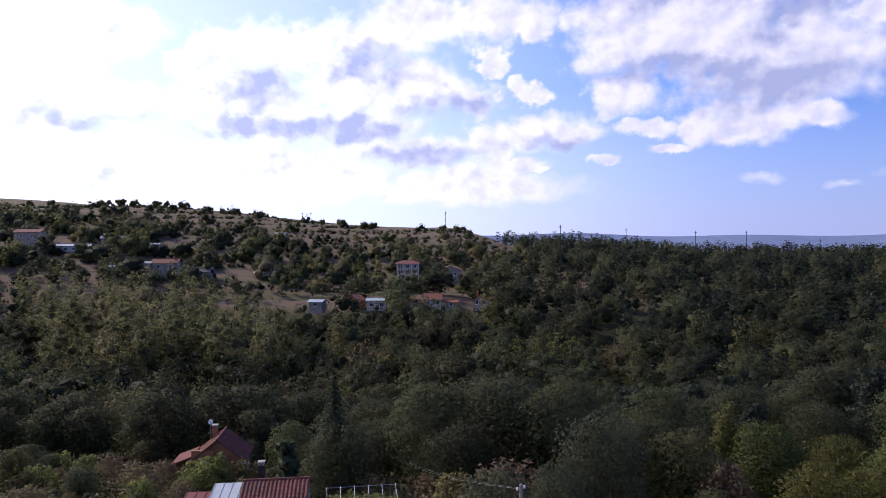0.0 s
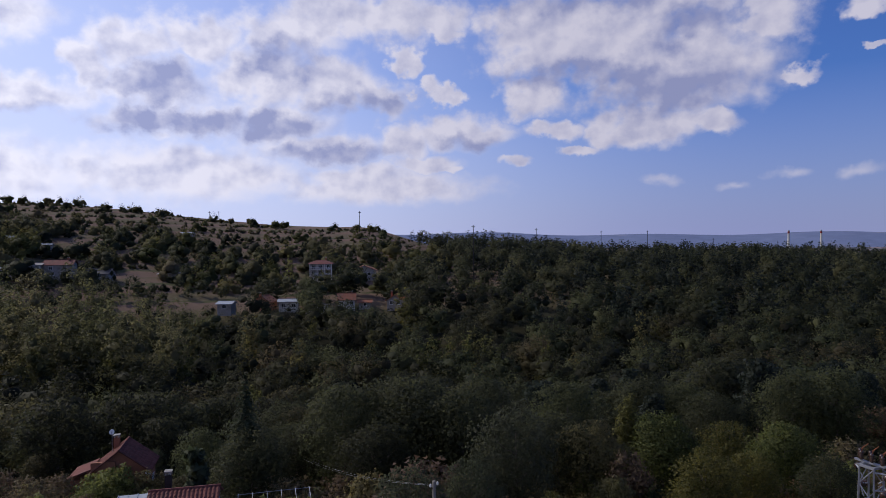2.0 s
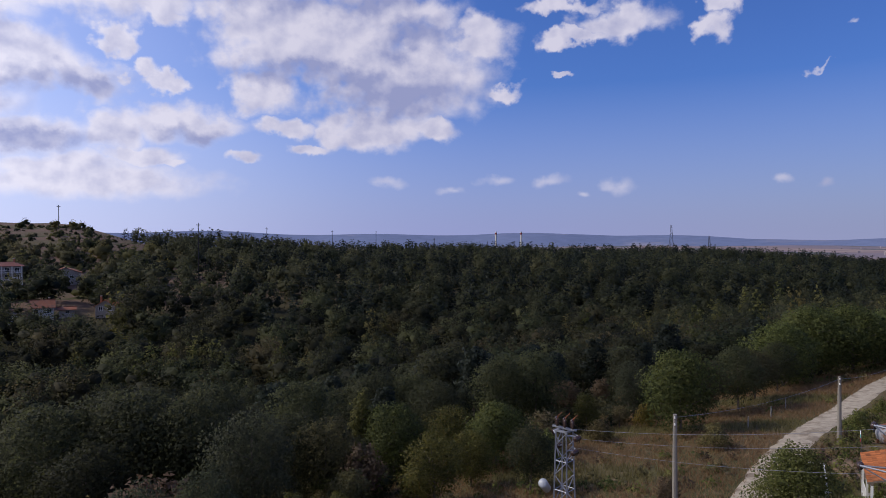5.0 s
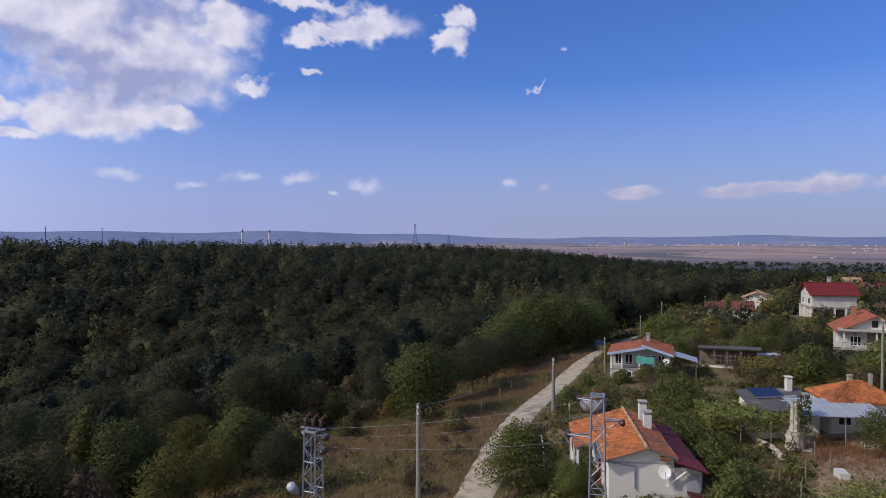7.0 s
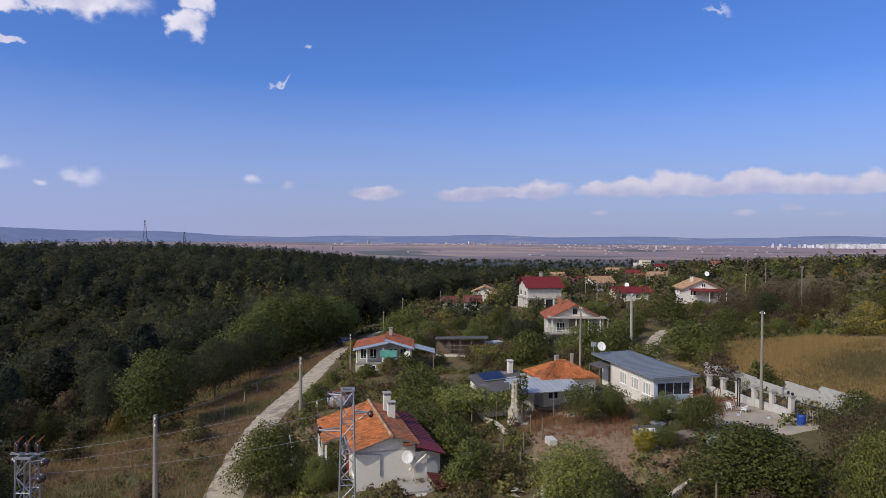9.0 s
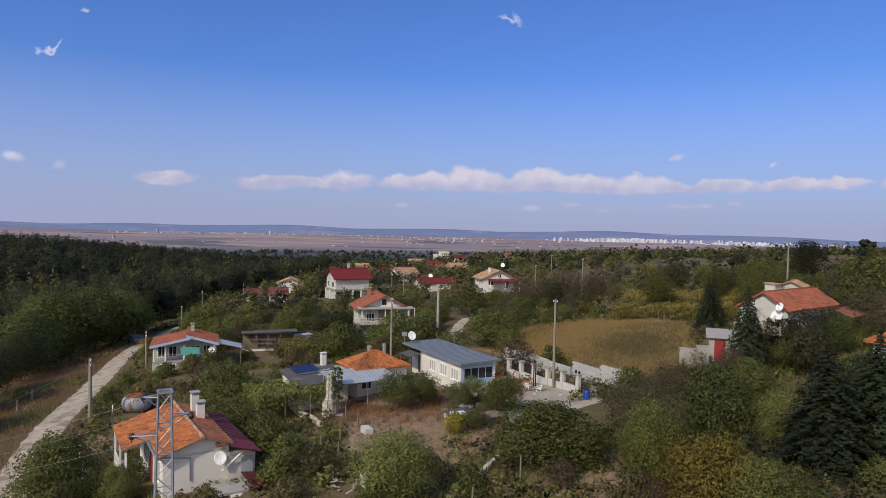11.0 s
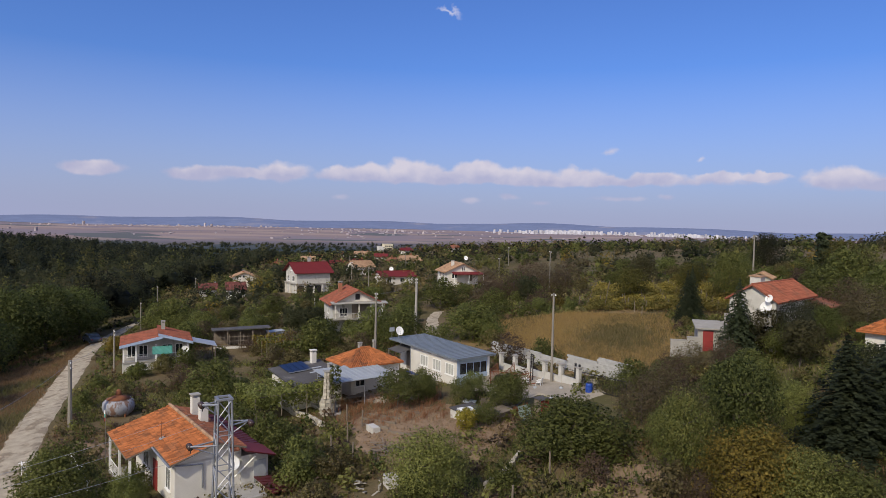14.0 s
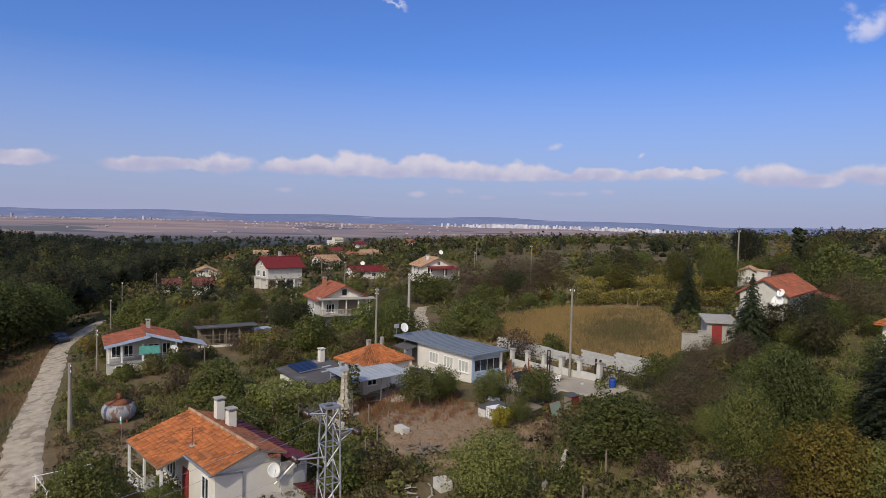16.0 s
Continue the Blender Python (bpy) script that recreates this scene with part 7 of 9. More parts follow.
def board_fence(x, y, turn, n, h, ma, label):
    t = thing("board_fence", on_land(x, y, 0.05), turn, label, "fence")
    rng = random.Random(int(x * 10))
    for z in (0.25, h * 0.75):
        part("rail", Geo().box(0, 0.03, z, n * 0.2, 0.07, z + 0.07), WOOD, t)
    for i in range(n):
        hh = h * rng.uniform(0.8, 1.1)
        part("board", Geo().box(i * 0.2 + 0.01, 0, 0, i * 0.2 + 0.17, 0.028, hh), ma, t)


board_fence(53.6, -5.0, -60, 12, 1.0, WOOD, "low fence of uneven grey boards at the yard edge")
board_fence(49.8, -6.9, -55, 9, 1.1, RUST, "low fence of reddish rusty sheets and boards")
gp = thing("green_sheet", on_land(49.4, -7.9, 0.05), -55, "faded green sheet panel leaning at the garden edge", "panel")
part("sheet", Geo().slab([(-0.7, 0, 0.02), (0.7, 0, 0.02), (0.7, 0.35, 1.1), (-0.7, 0.35, 1.1)], 0.04), surface("faded green sheet", (0.22, 0.27, 0.22), 0.7, 0.25, 1.0, 0.1), gp)
part("prop", Geo().tube((0, 0.7, -0.05), (0, 0.33, 1.0), 0.025, None, 5), WOOD, gp)
for bxx, byy, bt in ((57.0, -10.6, 30), (55.6, -12.6, 80), (58.6, -11.6, 10), (53.2, -11.0, 60)):
    bk = thing("bucket", on_land(bxx, byy, 0.02), bt, "small grey bucket standing in the yard", "bucket", "buckets in the yard")
    part("body", Geo().lathe([(0.13, 0.0), (0.17, 0.3), (0.155, 0.3), (0.12, 0.03)], 12), ZINC, bk, smooth=True)
    part("handle", Geo().sweep([Vector((0.17 * math.cos(u), 0, 0.3 + 0.12 * math.sin(u))) for u in (0, 0.8, 1.57, 2.3, 3.14)], 0.008, 4), DARKSTEEL, bk)


def stone_wall(name, label, pts, h, seed):
    """A dry garden wall of uneven stones along a line."""
    t = thing(name, (0, 0, 0), 0, label, "wall")
    rng = random.Random(seed)
    for (x0, y0), (x1, y1) in zip(pts, pts[1:]):
        L = math.hypot(x1 - x0, y1 - y0)
        turn = math.degrees(math.atan2(y1 - y0, x1 - x0))
        for r in range(max(1, round(h / 0.26))):
            s = rng.uniform(0, 0.2)
            while s < L:
                w = rng.uniform(0.3, 0.6)
                u = (s + w / 2) / L
                x, y = x0 + (x1 - x0) * u, y0 + (y1 - y0) * u
                k = rng.uniform(0.7, 1.0)
                hw, hd, hh = w / 2 * 0.95, 0.17 * k, 0.125
                g = Geo().add([(-hw, -hd, -hh), (hw * 0.94, -hd * 0.9, -hh), (hw, hd, -hh), (-hw * 0.95, hd, -hh), (-hw * 0.88, -hd * 0.85, hh), (hw * 0.9, -hd * 0.8, hh * 0.9), (hw * 0.86, hd * 0.85, hh), (-hw * 0.9, hd * 0.8, hh * 0.92)],
                              [(3, 2, 1, 0), (4, 5, 6, 7), (0, 1, 5, 4), (1, 2, 6, 5), (2, 3, 7, 6), (3, 0, 4, 7)])
                ob = part("stone", g, STONE, t)
                ob.matrix_basis = pose(x, y, ground_at(x, y) + 0.08 + r * 0.25, rng.uniform(-3, 3), rng.uniform(-3, 3), turn + rng.uniform(-6, 6))
                s += w


stone_wall("garden_wall", "low dry wall of pale stones bordering the garden", [(62.8, 12.6), (59.5, 11.2), (57.4, 9.6), (54.5, 8.2)], 0.55, 3)
stone_wall("garden_wall", "broken low wall of pale stones below the garden", [(42.0, -5.6), (39.5, -4.2), (37.8, -2.6)], 0.5, 5)


def patch(name, label, category, pts, material, up=0.05):
    """A patch of bare ground laid over the slope."""
    c = np.mean(pts, axis=0)
    rings, n = 16, 90
    ang = np.arctan2(np.array(pts)[:, 1] - c[1], np.array(pts)[:, 0] - c[0])
    rad = np.hypot(np.array(pts)[:, 0] - c[0], np.array(pts)[:, 1] - c[1])
    o = np.argsort(ang)
    a = np.linspace(-np.pi, np.pi, n, endpoint=False)
    r = np.interp(a, np.concatenate([ang[o] - 2 * np.pi, ang[o], ang[o] + 2 * np.pi]), np.tile(rad[o], 3)) * (1 + 0.06 * np.sin(a * 7 + 1) + 0.04 * np.sin(a * 13))
    vs = [np.array([[c[0], c[1]]])] + [np.stack([c[0] + np.cos(a) * r * k / rings, c[1] + np.sin(a) * r * k / rings], -1) for k in range(1, rings + 1)]
    v = np.concatenate(vs)
    z = land(v[:, 0], v[:, 1]) + up
    z[-n:] -= up + 0.05
    fs = [(0, 1 + i, 1 + (i + 1) % n) for i in range(n)]
    for k in range(rings - 1):
        fs += [(1 + k * n + i, 1 + (k + 1) * n + i, 1 + (k + 1) * n + (i + 1) % n, 1 + k * n + (i + 1) % n) for i in range(n)]
    me = bpy.data.meshes.new(name)
    me.from_pydata(np.concatenate([v, z[:, None]], 1).tolist(), [], fs)
    me.materials.append(material)
    me.shade_smooth()
    return tagged(new(name, me), label, category, kind="structure")


YARD = surface("trodden yard", (0.31, 0.27, 0.215), 0.95, 0.3, 0.7, 0.4, spots=(0.20, 0.16, 0.11), spot_scale=0.35)
patch("garden_soil", "bare dry soil of the kitchen garden", "soil", [(57, 5.5), (58, 0), (54, -5), (47, -6), (42.5, -2), (44.5, 3.5), (50, 5.2)], SOIL, 0.13)
patch("yard_ground", "pale trodden yard before the long house", "yard", [(66, -8.4), (62.5, -4.6), (58.5, -6.5), (55.0, -10.6), (51.8, -12.5), (52.5, -15.6), (60, -13.2)], YARD, 0.15)
patch("yard_ground", "pale trodden ground between the houses", "yard", [(72, 5.5), (71, 2.8), (63, -1.6), (60, 0), (60, 3.5), (66, 4.0)], YARD, 0.14)
patch("bare_soil", "reddish bare soil below the shrubs", "soil", [(35, -8), (38, -11), (34, -14), (29.5, -11)], SOIL, 0.12)
patch("bare_soil", "bare soil beside the cottage and track", "soil", [(56, 27.5), (58, 24.5), (54, 22.5), (51, 25)], SOIL, 0.12)

patch("bare_soil", "reddish bare soil of a clearing below the track", "soil", [(29, 62), (26, 57), (22, 57.5), (23.5, 62.5)], SOIL, 0.15)

# beds with dried stalks
def stalks(name, label, category, xs, ys, h, material, seed, blades=3, width=0.05, lean=0.3, up=0.0, clump=0.16):
    """Blades or stems scattered at the given places, as one mesh."""
    rng = np.random.default_rng(seed)
    n = len(xs) * blades
    bx_, by_ = np.repeat(xs, blades) + rng.normal(size=n) * clump, np.repeat(ys, blades) + rng.normal(size=n) * clump
    z = land(bx_, by_) + up
    hh = h * rng.uniform(0.5, 1.2, n)
    a = rng.uniform(0, np.pi, n)
    w = width * rng.uniform(0.6, 1.4, n)
    lx, ly = rng.normal(size=n) * lean * hh, rng.normal(size=n) * lean * hh
    v = np.stack([np.stack([bx_ - np.cos(a) * w, by_ - np.sin(a) * w, z - 0.05], -1), np.stack([bx_ + np.cos(a) * w, by_ + np.sin(a) * w, z - 0.05], -1), np.stack([bx_ + lx, by_ + ly, z + hh], -1)], 1).reshape(-1, 3)
    ob = new(name, np_mesh(name, v, np.arange(3 * n).reshape(-1, 3), material))
    return tagged(ob, label, category, kind="stuff")


bxs, bys, _ = scatter(50, 62, -2, 7, 0.33, 21, lambda x, y, c: (np.abs((y * 0.86 + x * 0.5) % 1.5 - 0.75) < 0.35) & (x > 52 + 0.2 * y) & (c < 0.75))
stalks("dried_stalks", "rows of dried red-brown stalks in the garden beds", "plants", bxs, bys, 0.9, DRYRED, 22, 12, 0.016, 0.22)

gxs, gys, _ = scatter(43, 60, -6, 6.5, 0.5, 23, lambda x, y, c: (c < 0.55 + 0.4 * bumps(x, y, 2.2, 0.7)) & (np.hypot(x - 50.8, y - 1.5) > 1.6))
stalks("dead_grass", "dead straw-coloured weeds over the fallow beds", "grass", gxs, gys, 0.42, foliage("dead weeds", (0.24, 0.165, 0.09), (0.33, 0.24, 0.13), pep=0.6), 24, 9, 0.02, 0.6)
bed = thing("bed_edging", (0, 0, 0), 0, "low weathered boards edging the dug garden beds", "boards")
for ex0, ey0, ex1, ey1 in ((56.2, 4.6, 53.6, 1.9), (55.0, 5.0, 52.4, 2.3), (53.4, 5.0, 51.4, 2.9), (56.4, 2.2, 54.4, 0.2), (50.6, 3.0, 48.9, 1.2)):
    z0_, z1_ = ground_at(ex0, ey0) + 0.1, ground_at(ex1, ey1) + 0.1
    part("board", Geo().slab([(ex0, ey0, z0_ + 0.22), (ex1, ey1, z1_ + 0.22), (ex1 + 0.05, ey1 - 0.05, z1_ + 0.22), (ex0 + 0.05, ey0 - 0.05, z0_ + 0.22)], 0.3), WOOD, bed)

# ---- poles, towers and wires ----
def pole(x, y, top, label="round weathered wooden power pole with small insulators", r=0.14, arms=1, ma=None):
    z0 = ground_at(x, y)
    h = top - z0
    t = thing("power_pole", (x, y, z0), 35, label, "pole", "poles along the village lanes")
    part("shaft", Geo().tube((0, 0, -0.5), (0, 0, h), r * 1.2, r * 0.8, 9), ma or POLEWOOD, t)
    for i in range(arms):
        zz = h - 0.25 - 0.45 * i
        for s in (-1, 1):
            b = part("bracket", Geo().tube((0, 0, zz - 0.12), (s * 0.22, 0, zz), 0.02, None, 5), DARKSTEEL, t)
            part("insulator", Geo().lathe([(0.03, zz), (0.055, zz + 0.04), (0.045, zz + 0.09), (0.05, zz + 0.13), (0.02, zz + 0.17)], 8, s * 0.22), WHITE, b, smooth=True)
    return t


POLES = [(58.9, 30.1, 4.4, 0.17), (83.0, 35.1, 3.1, 0.1), (78.0, 3.5, 8.5, 0.13), (33.4, 26.8, 5.4, 0.16)]
for px, py, pt, r in POLES:
    pole(px, py, pt, r=r, arms=2)
CONCPOLE = "tall grey concrete power pole beside the dirt lane"
pole(91.9, -2.45, 9.1, CONCPOLE, 0.19, 2, CONCRETE)
pole(58.3, -12.5, 10.7, "slim grey wooden pole rising from the field edge", 0.11)
pole(87.8, -50.8, 16.3, "slim grey wooden pole on the hillside", 0.12)
for px, py, pt in ((141.2, 47.4, 2.6), (116.3, 42.7, 2.3), (182.3, 49.8, 0.8), (146.7, -25.8, 9.4), (195, -38.8, 10.2), (138.6, 3.9, 7.4), (171, 8, 6.5), (120, -30, 12.2), (240, 10, 4.5), (205, -8, 7), (3.4, 29.1, 5.4)):
    pole(px, py, pt, "thin far power pole among the trees", 0.1)


def lattice(x, y, top, turn, label, base=0.95, head=0.62, arms=()):
    """A square lattice mast of angle iron. arms: (height below the top, reach to -x, reach to +x)."""
    z0 = ground_at(x, y)
    h = top - z0
    t = thing("lattice_tower", (x, y, z0), turn, label, "tower", "lattice power towers")
    wid = lambda z: base + (head - base) * z / h
    cor = ((-1, -1), (1, -1), (1, 1), (-1, 1))
    for i, j in cor:
        part("leg", Geo().tube((i * base / 2, j * base / 2, -0.5), (i * head / 2, j * head / 2, h), 0.046, 0.04, 4), STEEL, t)
    n = 15
    for k in range(n):
        z1, z2 = h * k / n, h * (k + 1) / n
        w1, w2 = wid(z1) / 2, wid(z2) / 2
        for s in range(4):
            (a, b), (c, d) = cor[s], cor[(s + 1) % 4]
            if (k + s) % 2:
                (a, b), (c, d) = (c, d), (a, b)
            part("brace", Geo().tube((a * w1, b * w1, z1), (c * w2, d * w2, z2), 0.021, None, 4), STEEL, t)
        if k % 2 == 0:
            g = Geo()
            for s in range(4):
                (a, b), (c, d) = cor[s], cor[(s + 1) % 4]
                g.tube((a * w2, b * w2, z2), (c * w2, d * w2, z2), 0.022, None, 4)
            part("ring", g, STEEL, t)
    ends = []
    for down, left, right in arms:
        z = h - down
        w = wid(z) / 2
        for s, reach in ((-1, left), (1, right)):
            if not reach:
                continue
            g = Geo().tube((s * w, -w, z), (s * (w + reach), 0, z), 0.035, None, 4).tube((s * w, w, z), (s * (w + reach), 0, z), 0.035, None, 4).tube((s * w, 0, z - 0.45), (s * (w + reach), 0, z), 0.025, None, 4)
            arm = part("crossarm", g, STEEL, t)
            x0 = s * (w + reach)
            rings = []
            for q in range(4):
                rings += [(0.04, 0.10 * q), (0.12, 0.10 * q + 0.02), (0.12, 0.10 * q + 0.05), (0.04, 0.10 * q + 0.08)]
            ins = part("insulator", Geo().lathe(rings, 10), INSUL, arm, "brown porcelain insulator string", smooth=True)
            ins.matrix_basis = pose(x0, 0.0, z - 0.05, 90, 0, 180) if s < 0 else pose(x0, 0.0, z - 0.05, 90, 0, 0)
            part("shackle", Geo().tube((x0, 0, z), (x0, 0.0, z - 0.25), 0.02, None, 4), DARKSTEEL, arm)
            ends.append((x0, 0.4 if s < 0 else -0.4, z - 0.05))
    part("head_frame", Geo().box(-head / 2 - 0.05, -head / 2 - 0.05, h, head / 2 + 0.05, -head / 2 + 0.05, h + 0.08).box(-head / 2 - 0.05, head / 2 - 0.05, h, head / 2 + 0.05, head / 2 + 0.05, h + 0.08).box(-head / 2 - 0.05, -head / 2, h + 0.002, -head / 2 + 0.05, head / 2, h + 0.078).box(head / 2 - 0.05, -head / 2, h + 0.002, head / 2 + 0.05, head / 2, h + 0.078), STEEL, t)
    m = pose(x, y, z0, 0, 0, turn)
    return t, [m @ Vector(e) for e in ends]


tr, ends_r = lattice(25.95, 10.55, 9.75, -66, "grey lattice power tower with crossarms and insulators", 0.95, 0.52, ((0.15, 0.55, 0.0), (1.0, 0.0, 0.75), (1.75, 0.95, 0.0)))
tl, ends_l = lattice(18.95, 20.95, 8.0, -74, "grey lattice tower crowded with switch gear on top", 0.98, 0.54, ((0.1, 0.3, 0.5), (0.75, 0.15, 0.35)))
h0 = 8.0 - ground_at(18.95, 20.95)
part("switch_beam", Geo().box(-0.62, -0.05, h0 + 0.1, 0.62, 0.05, h0 + 0.17), STEEL, tl)
for i in range(6):
    xx = -0.5 + i * 0.2
    part("insulator", Geo().lathe([(0.04, h0 + 0.2), (0.10, h0 + 0.26), (0.05, h0 + 0.30), (0.10, h0 + 0.36), (0.05, h0 + 0.40), (0.09, h0 + 0.46), (0.03, h0 + 0.55)], 9, xx, 0.12 * (-1) ** i), INSUL, tl, smooth=True)
    part("switch_arm", Geo().tube((xx, 0.12 * (-1) ** i, h0 + 0.5), (xx + 0.2, 0.3 * (-1) ** i, h0 + 0.75), 0.02, None, 4), RUST, tl)
bxo = part("transformer", Geo().lathe([(0.02, -0.45), (0.2, -0.42), (0.22, 0.4), (0.18, 0.46)], 12), ZINC, tl, "small grey cylinder on a bracket", smooth=True)
bxo.matrix_basis = pose(-0.85, -0.3, h0 - 2.6, 55, 0, 20)


def wire(name, a, b, sag, label="sagging bare power wire", r=0.006):
    a, b = Vector(a), Vector(b)
    n = 14
    g = Geo()
    pt = lambda u: a.lerp(b, u) - Vector((0, 0, sag * 4 * u * (1 - u)))
    g.sweep([pt(i / n) for i in range(n + 1)], r, 4)
    ob = new(name, g.mesh(name, STEEL))
    return tagged(ob, label, "wire", "power wires")


for (ax, ay, az_), zb in zip(((25.45, 10.9, 9.6), (26.3, 11.3, 8.7), (25.1, 11.0, 7.95)), (8.15, 7.75, 7.35)):
    wire("power_wire", (ax, ay, az_), (19.0, 20.7, zb), 0.25)
for off in (-0.2, 0.2):
    wire("power_wire", (33.4 + off, 26.8, 5.2), (58.9 + off, 30.1, 4.2), 0.5)
    wire("power_wire", (58.9 + off, 30.1, 4.2), (83.0 + off, 35.1, 2.95), 0.5)
    wire("power_wire", (78.0, 3.5 + off, 8.3), (91.9, -2.45 + off, 8.8), 0.4)
    wire("power_wire", (3.4 + off, 29.1, 5.2), (-12 + off, 88, -8), 1.6, r=0.004)


# ---- parked vehicles ----
def car(x, y, turn, label, paint, pickup=False):
    z = ground_at(x, y)
    t = thing("parked_car", (x, y, z + 0.05), turn, label, "car")
    side = [(-2.05, 0.35), (-2.0, 0.85), (-1.75, 1.0), (-1.25, 1.05), (-0.75, 1.45), (0.75, 1.5), (1.35, 1.05), (1.95, 0.92), (2.1, 0.7), (2.08, 0.35)]
    part("body", Geo().prism(side[::-1], -0.82, 0.82), paint, t)
    part("windscreen", Geo().add([(0.82, -0.72, 1.46), (0.82, 0.72, 1.46), (1.36, 0.76, 1.08), (1.36, -0.76, 1.08)], [(0, 3, 2, 1)]), PANE, t)
    part("rear_window", Geo().add([(-0.82, -0.72, 1.43), (-0.82, 0.72, 1.43), (-1.27, 0.76, 1.08), (-1.27, -0.76, 1.08)], [(0, 1, 2, 3)]), PANE, t)
    for s in (-1, 1):
        ys = sorted((s * 0.822, s * 0.835))
        part("side_window", Geo().add([(-1.1, s * 0.83, 1.07), (1.15, s * 0.83, 1.08), (0.7, s * 0.83, 1.43), (-0.7, s * 0.83, 1.40)], [(0, 1, 2, 3) if s < 0 else (3, 2, 1, 0)]), PANE, t)
        for wx in (-1.3, 1.3):
            g = Geo()
            w = part("wheel", Geo().tube((wx, s * 0.68, 0.31), (wx, s * 0.86, 0.31), 0.31, None, 16), surface("tyre", (0.02, 0.02, 0.02), 0.9, 0.1) if "tyre" not in bpy.data.materials else bpy.data.materials["tyre"], t)
            part("rim", Geo().tube((wx, s * 0.80, 0.31), (wx, s * 0.875, 0.31), 0.18, None, 12), STEEL, w)
        part("headlight", Geo().box(2.02, s * 0.62 - 0.13, 0.66, 2.11, s * 0.62 + 0.13, 0.8), WHITE, t)
        part("tail_light", Geo().box(-2.07, s * 0.68 - 0.1, 0.72, -2.0, s * 0.68 + 0.1, 0.88), REDPAINT, t)
    part("bumper", Geo().box(2.06, -0.78, 0.32, 2.16, 0.78, 0.5), DARKSTEEL, t)
    part("bumper", Geo().box(-2.14, -0.78, 0.32, -2.04, 0.78, 0.5), DARKSTEEL, t)
    return t


car(113.0, 49.3, 40, "dark blue hatchback parked under the trees", surface("dark blue paint", (0.03, 0.045, 0.075), 0.3, 0.05, spec=0.6))
car(87.6, -11.2, 200, "old dark green car with a pale bonnet parked by the field", surface("dark green paint", (0.05, 0.065, 0.06), 0.35, 0.1, spec=0.5))

# ---- far landmarks ----
def pylon(x, y, top, label, w=5.0):
    z0 = ground_at(x, y)
    h = top - z0
    t = thing("pylon", (x, y, z0), 40, label, "pylon", "far pylons")
    wid = lambda u: w * (1 - u) ** 1.2 / 2 + 0.5
    for i, j in ((-1, -1), (1, -1), (1, 1), (-1, 1)):
        g = Geo()
        for k in range(6):
            a, b = k / 6, (k + 1) / 6
            g.tube((i * wid(a), j * wid(a), h * a), (i * wid(b), j * wid(b), h * b), 0.16, None, 4)
            g.tube((i * wid(a), j * wid(a), h * a), (-j * wid(b), i * wid(b), h * b), 0.09, None, 4)
        part("leg", g, DARKSTEEL, t)
    for u, reach in ((0.72, 5.0), (0.84, 4.2), (0.95, 3.2)):
        part("crossarm", Geo().tube((-reach, 0, h * u), (reach, 0, h * u), 0.16, None, 4).tube((-reach, 0, h * u), (0, 0, h * u + 1.2), 0.08, None, 4).tube((reach, 0, h * u), (0, 0, h * u + 1.2), 0.08, None, 4), DARKSTEEL, t)


pylon(534.6, 445.1, 30.5, "tall steel lattice pylon beyond the pine ridge")
pylon(640.0, 480.0, 20.0, "smaller lattice pylon beyond the pine ridge", 4.0)
for px, py, pt in ((525.9, 733.7, 27.0), (552.4, 711.8, 26.8)):
    z0 = ground_at(px, py)
    t = thing("factory_chimney", (px, py, z0), 0, "tall slim pale factory chimney with a red band", "chimney", "far factory chimneys")
    part("shaft", Geo().lathe([(1.6, -1), (1.1, pt - z0)], 14), PLASTER, t)
    part("band", Geo().lathe([(1.25, pt - z0 - 4), (1.2, pt - z0 - 1.5)], 14), REDPAINT, t)
for px, py, pt in ((153.3, 391, 22.5), (191.3, 407, 22.6), (110, 385, 24), (50.9, 275.2, 23.5), (245, 420, 17.5), (-105, 505, 40), (-98, 503, 40), (4, 395, 35.0), (300, 430, 15)):
    z0 = ground_at(px, py)
    t = thing("ridge_mast", (px, py, z0), 20, "thin dark mast with a crossarm on the ridge", "mast", "masts on the ridge")
    part("shaft", Geo().tube((0, 0, -1), (0, 0, pt - z0), 0.22, 0.14, 6), DARKSTEEL, t)
    part("crossarm", Geo().box(-0.9, -0.12, pt - z0 - 1.0, 0.9, 0.12, pt - z0 - 0.75), DARKSTEEL, t)

# ---- houses on the far slope ----
HV = dict(style="plain", over=0.5)
W2 = [("S", -1.6, 0.9, 1.2, 1.2), ("S", 1.6, 0.9, 1.2, 1.2)]
house("slope_house", "two-storey house with a red-brown roof on the far slope", -159, 256, 10, 9, 7, 5.8, 1.2, HILLWALL, DULLTILE, windows=W2 + [("S", -2, 3.6, 1.2, 1.2), ("S", 2, 3.6, 1.2, 1.2)], **HV)
house("slope_house", "long low white house with a bright zinc roof", -145, 258, 28, 14, 5, 2.6, 0.7, PLASTER, ZINC, windows=[("S", u, 0.8, 1.3, 1.1) for u in (-4.5, -1.5, 1.5, 4.5)], z=13.2, **HV)
house("slope_house", "low shed with a pale sheet roof on the far slope", -136, 276, 20, 10, 4.5, 2.2, 0.9, HILLWALL, BLUEROOF, windows=W2, **HV)
house("slope_house", "long flat shed with a pale roof on the far slope", -122, 273, 12, 11, 4, 2.0, 0.3, HILLWALL, ZINC, windows=W2, **HV)
